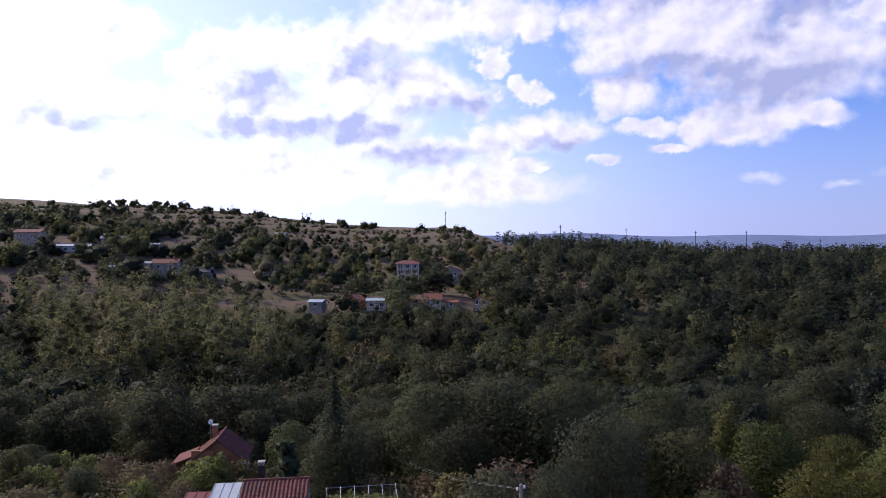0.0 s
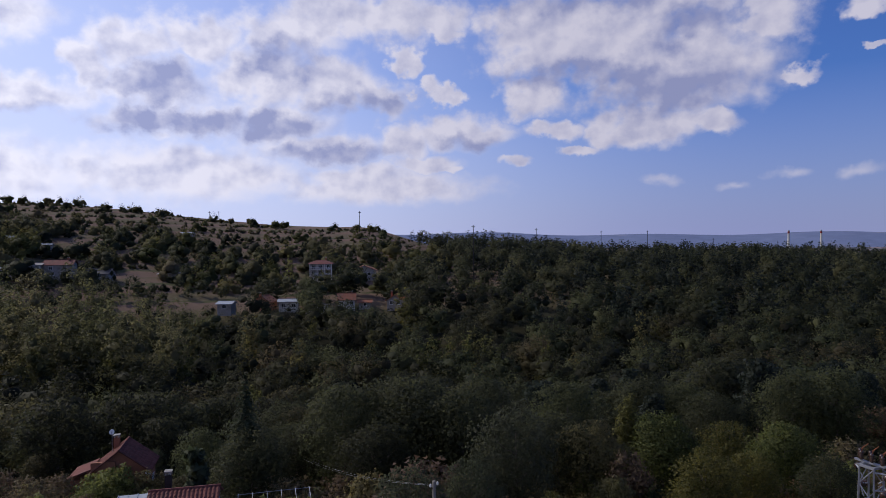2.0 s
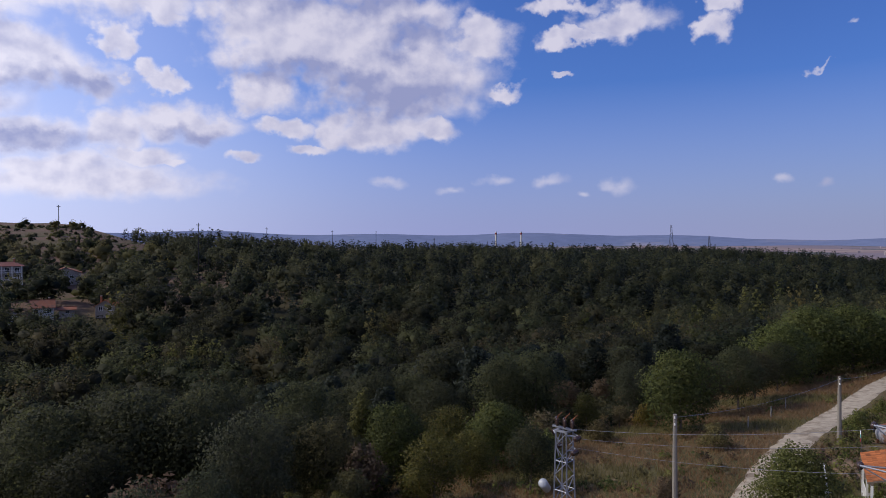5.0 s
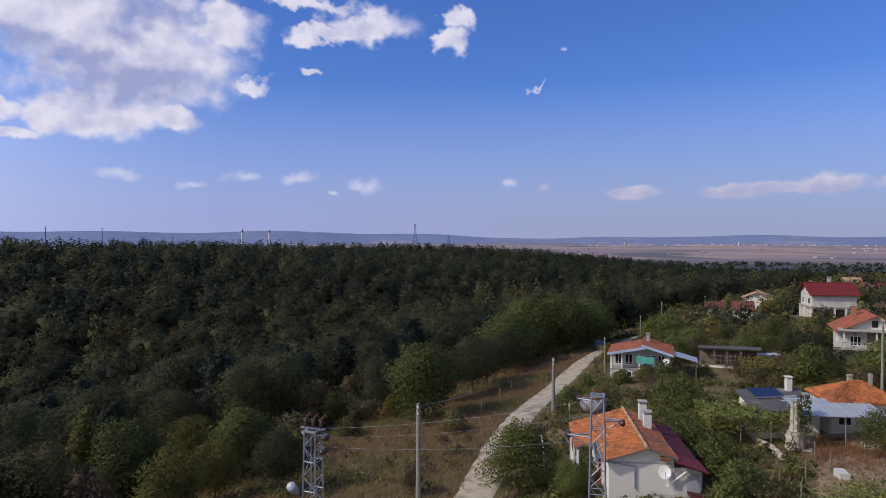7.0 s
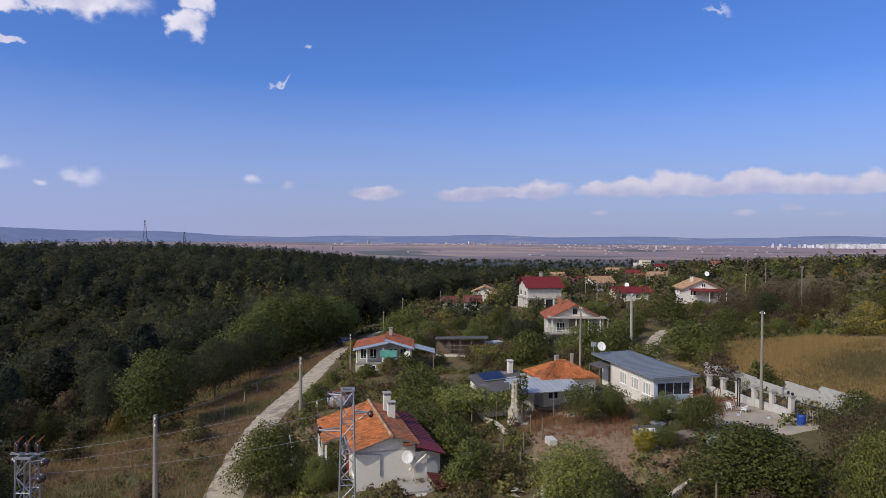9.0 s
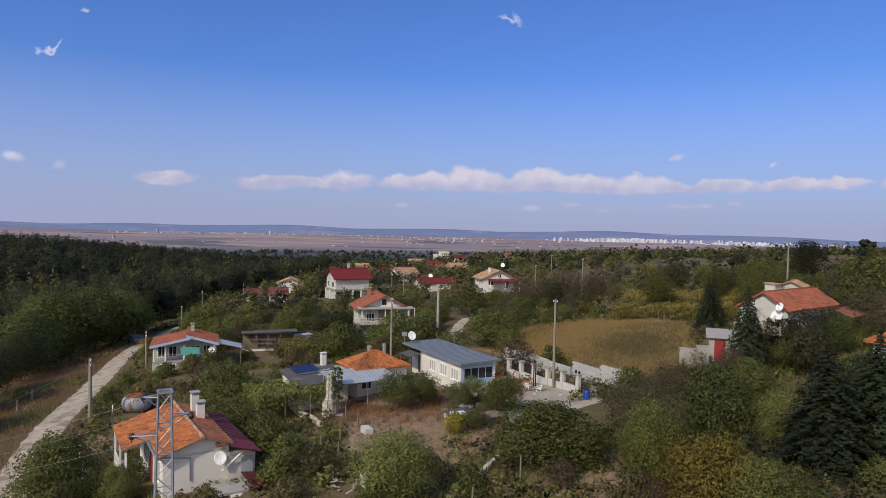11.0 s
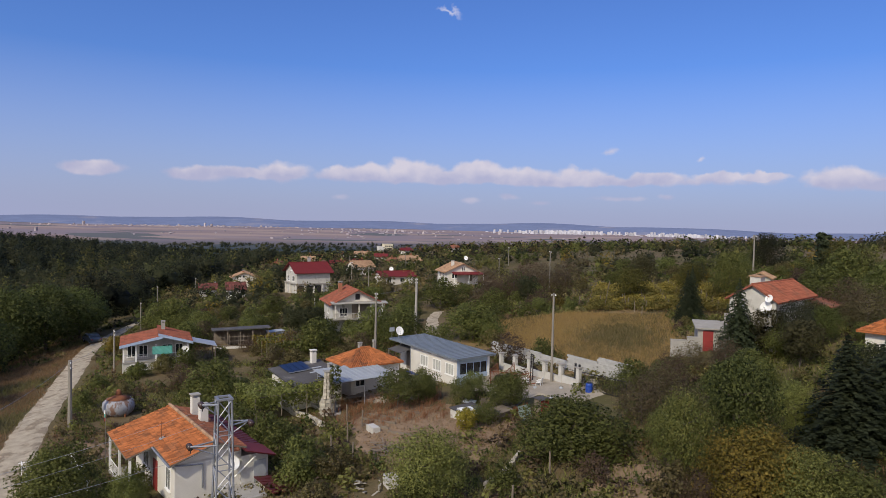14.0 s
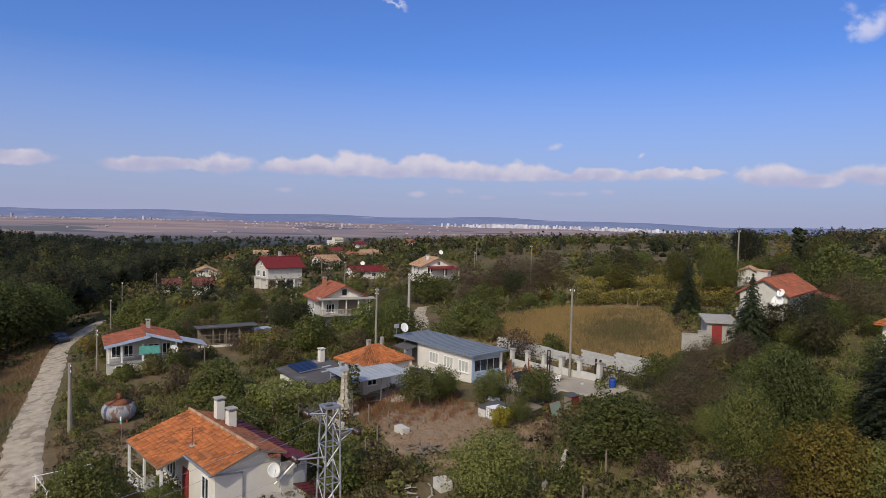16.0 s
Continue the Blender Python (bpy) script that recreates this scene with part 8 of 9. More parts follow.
house("slope_house", "white terraced house with a dark red tile roof", -98, 236, 8, 8.5, 7, 4.4, 1.4, HILLWALL, DULLTILE, windows=W2 + [("S", -2, 2.7, 1.2, 1.2), ("S", 2, 2.7, 1.2, 1.2)], chimneys=[(2.5, 0, 2.2, 0.6, BRICK)], z=5.2, **HV)
house("slope_house", "grey unfinished block house beside the terraced house", -105.5, 233, 8, 6.5, 6, 4.6, 0.5, BLOCK, CONCRETE, windows=W2, z=5.0, **HV)
house("slope_house", "low flat-roofed outbuilding on the far slope", -112, 232, 8, 7.5, 5, 2.6, 0.3, HILLWALL, ZINC, windows=W2, z=6.0, **HV)
house("slope_house", "low house with a grey roof among shrubs", -87, 239, -5, 9, 6, 2.2, 1.4, HILLWALL, TAR, windows=W2, z=4.2, **HV)
house("slope_house", "small flat-roofed white cabin on the far slope", -66.5, 251, -5, 7, 5, 2.9, 0.3, HILLWALL, ZINC, windows=W2, z=2.4, **HV)
house("slope_house", "small hut with a pale roof high on the slope", -77, 320, -10, 5.5, 4.5, 2.4, 0.8, HILLWALL, ZINC, windows=W2, **HV)
house("slope_house", "small white cabin with a zinc roof", -37, 198, -10, 4, 4, 2.3, 0.5, HILLWALL, ZINC, windows=[("S", 0, 0.9, 1.2, 1.2)], z=-3.5, **HV)
house("slope_house", "dark red-roofed hut with a brick chimney", -28, 214, 70, 5, 5.5, 2.6, 1.7, BRICK, TILEDARK, windows=[("W", 0, 0.9, 1.2, 1.2)], chimneys=[(-1, 1.2, 2.4, 0.6, BRICK)], z=-4.6, **HV)
house("slope_house", "pale blue cabin with a flat roof", -20.5, 213.5, 0, 6, 5, 2.8, 0.5, OLDWALL, ZINC, windows=W2, z=-5.0, **HV)
house("slope_house", "low white outbuilding with a flat roof", -11.7, 211.5, 0, 7.4, 4, 2.3, 0.3, PLASTER, TAR, windows=[("S", 1.5, 0.6, 1.6, 1.3)], z=-5.8, **HV)
house("slope_house", "white cottage with an orange tile roof", -2.3, 214, 0, 5.2, 5, 2.7, 1.7, OLDWALL, TILEDARK, windows=W2, chimneys=[(1.6, 0.4, 2.2, 0.5, BRICK)], z=-4.6, **HV)
house("slope_house", "white cottage with an orange gable roof", 13.8, 212, 72, 5, 5.2, 2.3, 1.6, HILLWALL, TILE, windows=[("W", -1.2, 0.9, 1.1, 1.2), ("W", 1.2, 0.9, 1.1, 1.2)], chimneys=[(-1, 1.4, 2.6, 0.5, BRICK)], z=-4.5, **HV)
house("slope_house", "low lean-to with a red roof", 3.6, 214, 0, 4, 3.5, 2.0, 0.5, HILLWALL, TILEDARK, windows=[("S", 0, 0.8, 1.0, 1.0)], z=-5.0, **HV)


def villa():
    t = house("slope_villa", "three-storey stone villa with balconies and a tiled hip roof", -12.6, 260, 2, 8.6, 8, 7.4, 1.1, HILLWALL, DULLTILE, "plain", 0.6, [("S", u, z, 1.3, 1.5) for z in (0.6, 3.1, 5.4) for u in (-2.8, 0.0, 2.8)], (), [(2, 1, 2.2, 0.6, BRICK)], 0.8, 3.0)
    for z in (2.6, 5.0):
        part("balcony", Geo().box(-4.3, -5.3, z, 4.3, -4.0, z + 0.15), CONCRETE, t)
        railing(t, (-4.2, -5.2), (4.2, -5.2), z + 0.15, 0.9, WHITE, 0.4, 0.03)
    posts(t, [(-4.1, -5.2), (-1.4, -5.2), (1.4, -5.2), (4.1, -5.2)], 0, 7.3, 0.14, PLASTER, "pillar", True)


villa()
house("slope_house", "wide house with a low brown gable roof", 4.2, 263, 88, 7, 9.4, 3.0, 1.7, HILLWALL, TILEDARK, windows=[("W", -2, 0.9, 1.2, 1.2), ("W", 2, 0.9, 1.2, 1.2)], z=2.4, **HV)

# ---- houses on the near slope ----
def valley_house():
    gz = ground_at(-22.4, 66.0)
    t = house("valley_house", "brick cottage with a dull red tile roof half hidden in shrubs", -22.4, 66.0, 96.0, 3.8, 4.9, -5.9 + 1.0 - gz, 1.9, BRICK, DULLTILE, "tile", 0.35, [("W", 0, 0.9, 1.2, 1.2), ("S", 0.6, 0.9, 1.0, 1.2)], (), [(1.2, 0.9, 2.4, 0.5, BRICK)], gz, 0, 0.26)
    part("brick_parapet", Geo().box(-2.1, 0.35, -5.9 + 1.0 - gz, -1.85, 2.45, -4.9 + 1.0 - gz), BRICK, t)
    part("dish_mast", Geo().tube((0.6, 1.2, -5.0 + 1.0 - gz), (0.6, 1.2, -2.9 + 1.0 - gz), 0.03, None, 5), STEEL, t)
    dish(t, 0.55, 1.2, -2.8 + 1.0 - gz, 0.24, 180, 0.3)
    dish(t, -2.6, -2.6, -6.1 + 1.0 - gz, 0.24, 180, 0.3)
    an = part("annexe", Geo().box(-1.7, 2.47, -1.0, 1.2, 4.3, -6.5 + 1.0 - gz), BRICK, t)
    part("annexe_roof", Geo().slab([(-1.95, 2.47, -5.5 + 1.0 - gz), (-1.95, 4.5, -6.2 + 1.0 - gz), (1.45, 4.5, -6.2 + 1.0 - gz), (1.45, 2.47, -5.5 + 1.0 - gz)][::-1], 0.12), DULLTILE, an, "dull red lean-to roof")


valley_house()
house("garden_house", "small house with a ribbed red tile roof", -11.2, 43.2, 6, 3.9, 4.6, 3.5, 1.0, PALEBLUE, DULLTILE, "tile", 0.25, [("S", -0.8, 0.9, 1.0, 1.0), ("S", 0.9, 0.9, 1.0, 1.0)], (), [(-1.2, 1.4, 1.7, 0.4, DARKSTEEL)], None, 0, 0.26)
zs = thing("zinc_shed", on_land(-14.2, 42.4, -0.3), 6, "shed with a patched pale sheet roof", "shed")
part("wall", Geo().box(-1.0, -1.4, -0.6, 1.1, 1.4, 3.0), WOOD, zs)
slope(zs, "roof", (-1.15, -1.7, 3.1), (1.2, -1.7, 3.1), (1.2, 1.7, 3.7), (-1.15, 1.7, 3.7), ZINC, "sheet", 0.3, 0.05)
rs = thing("red_shed", on_land(-16.1, 41.8, -0.2), 4, "shed with a ribbed red sheet roof", "shed")
part("wall", Geo().box(-0.85, -1.2, -0.6, 0.85, 1.2, 2.9), WOOD, rs)
slope(rs, "roof", (-0.95, -1.5, 2.95), (0.95, -1.5, 2.95), (0.95, 1.5, 3.4), (-0.95, 1.5, 3.4), REDMETAL, "sheet", 0.3, 0.05)
pg = thing("vine_pergola", on_land(-5.6, 44.0, 0.3), 8, "pergola of pale metal hoops with green vine leaves", "pergola")
posts(pg, [(-2.4, -1.6), (-0.8, -1.6), (0.8, -1.6), (2.4, -1.6), (-2.4, 1.6), (2.4, 1.6)], -0.5, 3.3, 0.05, STEEL)
for i in range(6):
    part("rafter", Geo().tube((-2.4 + i * 0.96, -1.7, 3.3), (-2.4 + i * 0.96, 1.7, 3.7), 0.022, None, 5), STEEL, pg)
part("rail", Geo().tube((-2.5, -1.6, 3.3), (2.5, -1.6, 3.3), 0.022, None, 5).tube((-2.5, 1.6, 3.68), (2.5, 1.6, 3.68), 0.022, None, 5), STEEL, pg)


def leaf_mat(name, parent, x0, x1, y0, y1, z0, z1, n, size, material, seed):
    """A loose sheet of leaves within a box."""
    rng = np.random.default_rng(seed)
    c = np.stack([rng.uniform(x0, x1, n), rng.uniform(y0, y1, n), rng.uniform(0, 1, n) ** 0.5 * (z1 - z0) + z0], -1)
    c[:, 2] += 0.15 * np.sin(c[:, 0] * 2.1) * np.cos(c[:, 1] * 1.7)
    nr = rng.normal(size=(n, 3)) * 0.5 + np.array([0, 0, 0.8])
    nr /= np.linalg.norm(nr, axis=1)[:, None]
    v, f = cards(c, nr, size, rng)
    sn = nr + np.array([0, 0, 1.0])
    return part(name, np_mesh(name, v, f, material, normals=np.repeat(sn / np.linalg.norm(sn, axis=1)[:, None], 3, 0)), material, parent)


leaf_mat("vine_leaves", pg, -2.4, 2.4, -1.7, 0.6, 2.6, 3.5, 900, 0.13, GREENLITE, 1)


iv = thing("climbing_vine", (58.2, 8.0, -0.4), 0, "dark climbing vine hanging over the stone chimney", "vine")
part("stem", Geo().tube((0, 0, -0.3), (0.1, -0.45, 3.0), 0.05, 0.03, 5), BARK, iv)
leaf_mat("leaves", iv, -0.5, 0.5, -1.1, -0.1, 0.6, 4.3, 380, 0.12, GREENMID, 77)

# ---- far village and town ----
def cottage_pattern(label, wall, roof):
    g = thing("far_house", (0, 0, 0), 0, label, "house", label)
    part("wall", Geo().box(-4.5, -3.5, -3, 4.5, 3.5, 4.2), wall, g)
    part("roof", Geo().add([(-5, -4.1, 4.0), (5, -4.1, 4.0), (5, 4.1, 4.0), (-5, 4.1, 4.0), (-5, 0, 6.4), (5, 0, 6.4)], [(0, 1, 5, 4), (2, 3, 4, 5), (3, 0, 4), (1, 2, 5), (3, 2, 1, 0)]), roof, g)
    for s, x0 in (("S", -2.4), ("S", 0.4), ("S", 2.6), ("W", -1.5), ("W", 1.5)):
        window_on(g, s, x0, 1.5, 1.3, 1.4, 9, 7)
    part("chimney", Geo().box(1.2, 0.5, 5.0, 1.9, 1.2, 7.2), BRICK, g)
    return g


fh = [cottage_pattern("far white house with a red-brown roof among trees", PLASTER, TILEDARK), cottage_pattern("far pale house with a brown tile roof among trees", OLDWALL, TANTILE), cottage_pattern("far white house with a red sheet roof among trees", PLASTER, REDMETAL)]
frng = random.Random(12)
FARH = []
for i in range(18):
    hx = 290 + 22 * i + frng.uniform(-10, 10)
    hy = frng.uniform(-60, 60) + (hx - 240) * frng.uniform(-0.08, 0.16)
    FARH.append((hx, hy))
    m = pose(hx, hy, ground_at(hx, hy) - 1.6, 0, 0, frng.uniform(-110, -50) if i % 3 else frng.uniform(-10, 30))
    p = fh[i % 3]
    if i < 3:
        p.matrix_basis = m
    else:
        copy_thing(p, m)
ab = thing("apartment_block", on_land(965, -27.8), 15, "pale yellow and white apartment slab below the village", "building")
part("wall", Geo().box(-6, -9, -4, 6, 4, 19), surface("cream render", (0.62, 0.55, 0.40), 0.8, 0.1, 0.3), ab)
part("wing", Geo().box(-6, 4, -4, 6, 12, 15), PLASTER, ab)
for i in range(5):
    for j in range(4):
        part("window", Geo().box(-6.1, -8 + j * 3, 2 + i * 3.2, -6.0, -6.2 + j * 3, 3.6 + i * 3.2), PANE, ab)


def town(name, label, places, seed, tall, walls):
    """Far-off buildings too small to count: pale blocks with roofs, one mesh."""
    rng = np.random.default_rng(seed)
    g = Geo()
    for x, y in places:
        z = ground_at(x, y)
        l, w = rng.uniform(5, 12) * (1 + 0.8 * tall), rng.uniform(5, 9)
        h = rng.uniform(2.5, 5) if rng.random() > tall else rng.uniform(9, 19)
        a = rng.uniform(0, 3.1)
        c, s = math.cos(a), math.sin(a)
        q = [(x + c * u * l / 2 - s * v * w / 2, y + s * u * l / 2 + c * v * w / 2) for u, v in ((-1, -1), (1, -1), (1, 1), (-1, 1))]
        g.add([(px, py, z - 4) for px, py in q] + [(px, py, z + h) for px, py in q], [(0, 1, 5, 4), (1, 2, 6, 5), (2, 3, 7, 6), (3, 0, 4, 7), (4, 5, 6, 7)])
    ob = new(name, g.mesh(name, walls))
    return tagged(ob, label, "town", kind="stuff")


# both wall colours are toned down to hold the haze over the plain
TOWNWALL = surface("far walls toned for haze", (0.54, 0.53, 0.57), 0.8, 0.15, 0.05, 0.0, island=0.5)
TOWNDULL = surface("far walls greyed pink for haze", (0.40, 0.35, 0.36), 0.9, 0.2, 0.05, 0.0, island=0.7)


def spread(n, a0, a1, r0, r1, seed):
    r = np.random.default_rng(seed)
    a = np.radians(r.normal((a0 + a1) / 2, (a1 - a0) / 4, n))
    d = r.uniform(r0, r1, n)
    return list(zip(d * np.sin(a), d * np.cos(a)))


town("far_city", "white panel blocks of a far city under the hills", spread(330, 102.5, 113, 3560, 3760, 1) + spread(150, 111.5, 123, 3520, 3700, 2), 5, 0.5, TOWNWALL)
town("far_town", "scattered pale houses of a far town on the plain", spread(170, 66, 84, 3450, 3700, 3) + spread(110, 84, 100, 3100, 3600, 4) + spread(45, 60, 110, 2500, 3100, 6), 6, 0.04, TOWNDULL)

# ---- shrubs, garden trees and grass of the village ----
def near_line(x, y, pts):
    """Distance from places to a line of points."""
    best = np.full(np.shape(x), 1e9)
    for (x0, y0), (x1, y1) in zip(pts, pts[1:]):
        dx_, dy_ = x1 - x0, y1 - y0
        u = np.clip(((x - x0) * dx_ + (y - y0) * dy_) / (dx_ * dx_ + dy_ * dy_), 0, 1)
        best = np.minimum(best, np.hypot(x - x0 - u * dx_, y - y0 - u * dy_))
    return best


FIELD = [(73, -11.5), (94, -12.5), (93, -25), (78, -33), (64, -28), (56, -21.5)]


def inside(x, y, poly):
    hit = np.zeros(np.shape(x), bool)
    n = len(poly)
    for i in range(n):
        (x0, y0), (x1, y1) = poly[i], poly[(i + 1) % n]
        c = ((y0 > y) != (y1 > y)) & (x < (x1 - x0) * (y - y0) / (y1 - y0 + 1e-9) + x0)
        hit ^= c
    return hit


CLEAR = [(46.75, 17, 7.6), (40.5, 12.5, 3), (44.5, 24.5, 4.2), (61.6, 26.6, 3.2), (50.5, 1.2, 8.2), (55.5, 3.5, 6.5), (64, 9, 7), (60.5, 6, 5.5), (67, 4, 5), (85, 31.2, 6.8), (96, 22.3, 5.5), (106.5, 6.8, 6), (157, 18, 8), (152, -17, 8), (59.6, -35.2, 6.8), (81.5, -48.1, 3),
         (61.2, -29.7, 3.5), (57, -27, 4), (45, -38.5, 5), (60, -3.5, 4), (80, 29.5, 5), (76, 28, 4), (92, 23, 4.5), (88, 24, 4), (70, 10, 4), (97, 8, 4), (57, -1, 4), (25.9, 10.7, 1.6), (18.9, 21, 1.6), (58, -11, 6.5), (64, -6, 4.5), (72, 0, 4), (158, 33, 5), (167, 41, 5), (196, 39, 6), (88, -11, 3.5), (113, 49, 4), (66, -2, 4), (74, 2, 4), (39.5, 4, 2.5), (53, -9, 3),
         (100, 17, 4), (87, -35, 7), (95, -39, 7), (79, -30.5, 4), (50.5, -14, 3.6), (47, -12.5, 3.2), (52.5, -11.5, 3), (80, 19.8, 3.5), (75, 19, 3), (91, 21, 4.5), (86, 20, 3.5), (92, 17.5, 3.5), (-14.6, 49, 5), (-10.5, 42, 5), (-3.6, 44, 4), (60.4, 12.2, 4.5), (84, -32, 6.5), (92, -34, 7), (100, -36, 7), (107, -36.5, 5), (76, -38.5, 4.5), (82, -41, 5), (88, -43, 5.5), (96, -41, 6)]


def clear(x, y, grow=1.0):
    k = (near_line(x, y, ROADLINE) > 3.6 * grow) & (near_line(x, y, [(76, -7.5), (84, -5.5), (96, -5.5), (112, -6.5), (135, -9)]) > 2.6) & ~inside(x, y, FIELD)
    for cx, cy, r in CLEAR:
        k &= np.hypot(x - cx, y - cy) > r * grow
    return k


def road_y(x):
    return np.interp(x, [p[0] for p in ROADLINE], [p[1] for p in ROADLINE])


# set pieces, one by one
SET = [
       ("fruit", 104.0, -2.5, 0.9, 1.2), ("plum", 99.5, -1.0, 0.8, 1.0), ("plum", 118.0, -9.0, 1.1, 1.2), ("fruit", 112.0, -3.0, 1.0, 1.2), ("fruit", 101.0, 10.5, 0.75, 1.3), ("shrub", 99.8, 7.0, 0.9, 1.1), ("shrub", 100.5, 3.0, 0.9, 1.0), ("spruce", 38.5, -31.0, 0.8, 1.3), ("walnut_near", 37.0, -22.0, 0.75, 0.8), ("elm", 50.0, -31.5, 0.42, 1.1), ("plum", 42.5, -31.0, 0.7, 1.0), ("olive_shrub", 47.5, -24.6, 0.9, 1.0), ("bare_near", 44.4, -15.2, 1.0, 1.0), ("bare_near", 47.5, -18.0, 0.95, 1.1), ("bare_near", 42.0, -17.6, 0.9, 1.0), ("bare_near", 50.5, -20.5, 0.9, 1.0), ("walnut_near", 39.5, -14.5, 0.5, 1.0), ("plum_near", 41.3, 23.4, 1.0, 0.9), ("bare_near", 31.0, -15.0, 0.8, 1.0), ("bare_near", 27.0, -5.5, 0.6, 1.0),
       ("spruce", 74.0, -34.5, 0.72, 0.8), ("plum", 83.5, -9.2, 1.05, 1.15), ("fruit", 80.0, -11.0, 0.8, 1.1), ("fruit_near", 56.3, 1.9, 0.9, 1.1), ("fruit_near", 58.2, -0.6, 0.75, 1.0), ("fruit_near", 57.0, -5.0, 0.6, 1.0), ("fruit_near", 51.6, -6.6, 0.75, 1.0), ("fruit_near", 48.5, -4.6, 0.5, 1.0),
       ("olive_shrub", 43.2, 6.6, 0.95, 1.0), ("shrub", 45.4, 9.2, 1.0, 1.0), ("shrub", 48.8, 10.9, 1.05, 1.0), ("shrub", 52.0, 12.6, 1.0, 1.0), ("shrub", 42.4, 9.0, 0.9, 1.0), ("olive_shrub", 38.4, 7.8, 0.9, 1.0), ("shrub", 37.0, 2.0, 0.85, 1.0),
       ("willow_near", 11.6, 45.5, 0.95, 0.78), ("oak_near", 3.7, 61.0, 1.2, 1.22), ("willow_near", 3.0, 35.5, 0.74, 0.8), ("willow_near", 7.0, 38.5, 0.7, 0.7), ("lime_tree", 10.8, 35.6, 0.8, 1.0), ("lime_tree", 14.2, 36.5, 0.66, 1.0), ("brown_tree", 20.2, 45.7, 0.95, 0.95), ("yellow_shrub", 23.8, 44.3, 1.0, 1.0),
       ("lime_tree", 24.0, 41.2, 0.92, 1.2), ("lime_tree", 28.5, 43.0, 0.8, 1.1), ("ash_near", 31.0, 38.5, 0.55, 1.0), ("spruce", -9.0, 53.5, 1.3, 0.78), ("ash_near", -14.6, 62.5, 0.75, 0.9), ("cypress", -10.8, 45.8, 1.3, 1.0), ("yellow_shrub", -13.5, 44.6, 1.2, 0.8), ("bare_shrub", 4.5, 42.5, 1.8, 1.1), ("olive_shrub", 0.5, 47.0, 2.0, 1.0),
       ("willow_near", 58.0, 53.0, 0.78, 0.8), ("yellow_shrub", 55.0, 48.6, 1.15, 0.8), ("brown_tree", 58.0, 65.0, 0.95, 1.1), ("lime_tree", 44.8, 59.5, 0.88, 0.8), ("lime_tree", 31.8, 51.5, 1.0, 1.2), ("green_near", 33.5, 46.5, 0.72, 1.0), ("olive_shrub", 46.3, 46.6, 1.1, 1.0), ("ash_near", 69.0, 47.0, 0.85, 1.0), ("elm_near", 76.0, 49.5, 0.8, 1.1), ("elm_near", 63.5, 47.5, 0.8, 0.9), ("shrub", 36.5, 43.5, 1.25, 1.0), ("bare_shrub", 39.5, 47.0, 1.3, 1.1), ("ash_near", 84.0, 51.5, 0.75, 1.1), ("lime_tree", 50.0, 52.5, 0.75, 0.9), ("lime_tree", 38.5, 53.5, 0.85, 1.0), ("green_near", 26.0, 52.0, 0.8, 1.0), ("green_near", 112.0, 56.0, 1.3, 1.1), ("green_near", 104.0, 58.0, 1.35, 1.1), ("green_near", 120.0, 54.0, 1.1, 1.1), ("ash", 96.0, 57.5, 0.9, 1.2), ("green_near", 91.0, 55.0, 1.1, 1.1), ("oak", 128.0, 56.0, 0.75, 1.1),
       ("yellow_tree", 93.0, 38.8, 0.62, 1.2), ("ash", 98.5, 12.5, 0.62, 1.05), ("ash", 101.5, 15.5, 0.6, 1.0), ("lime_tree", 89.0, -41.5, 0.8, 1.1), ("ash", 92.0, -44.0, 0.55, 1.0), ("spruce", 34.0, -26.0, 0.8, 1.2), ("ash_near", 38.5, -28.5, 0.5, 1.1), ("elm", 55.0, -31.5, 0.45, 1.1), ("bare_near", 56.0, -42.5, 1.2, 1.1), ("walnut_near", 27.5, -16.0, 0.75, 1.0), ("elm", 56.0, -37.0, 0.40, 1.0), ("plum_near", 53.5, -32.5, 0.65, 1.0), ("green_near", 54.3, -36.8, 0.42, 0.95), ("olive_shrub", 79.8, 28.6, 1.0, 1.0), ("shrub", 81.2, 26.4, 1.05, 1.0), ("shrub", 78.2, 30.6, 0.7, 1.0), ("plum_near", 41.6, 19.6, 0.5, 1.0), ("bare_near", 60.0, -43.8, 1.2, 1.1), ("olive_shrub", -18.0, 57.0, 0.7, 1.0), ("shrub", -21.6, 60.6, 1.3, 1.0), ("shrub", -15.8, 52.0, 1.2, 1.0), ("yellow_shrub", -20.0, 45.0, 1.0, 1.0)]
for kd, x, y, s, w in SET:
    tree(kd, x, y, s, w)
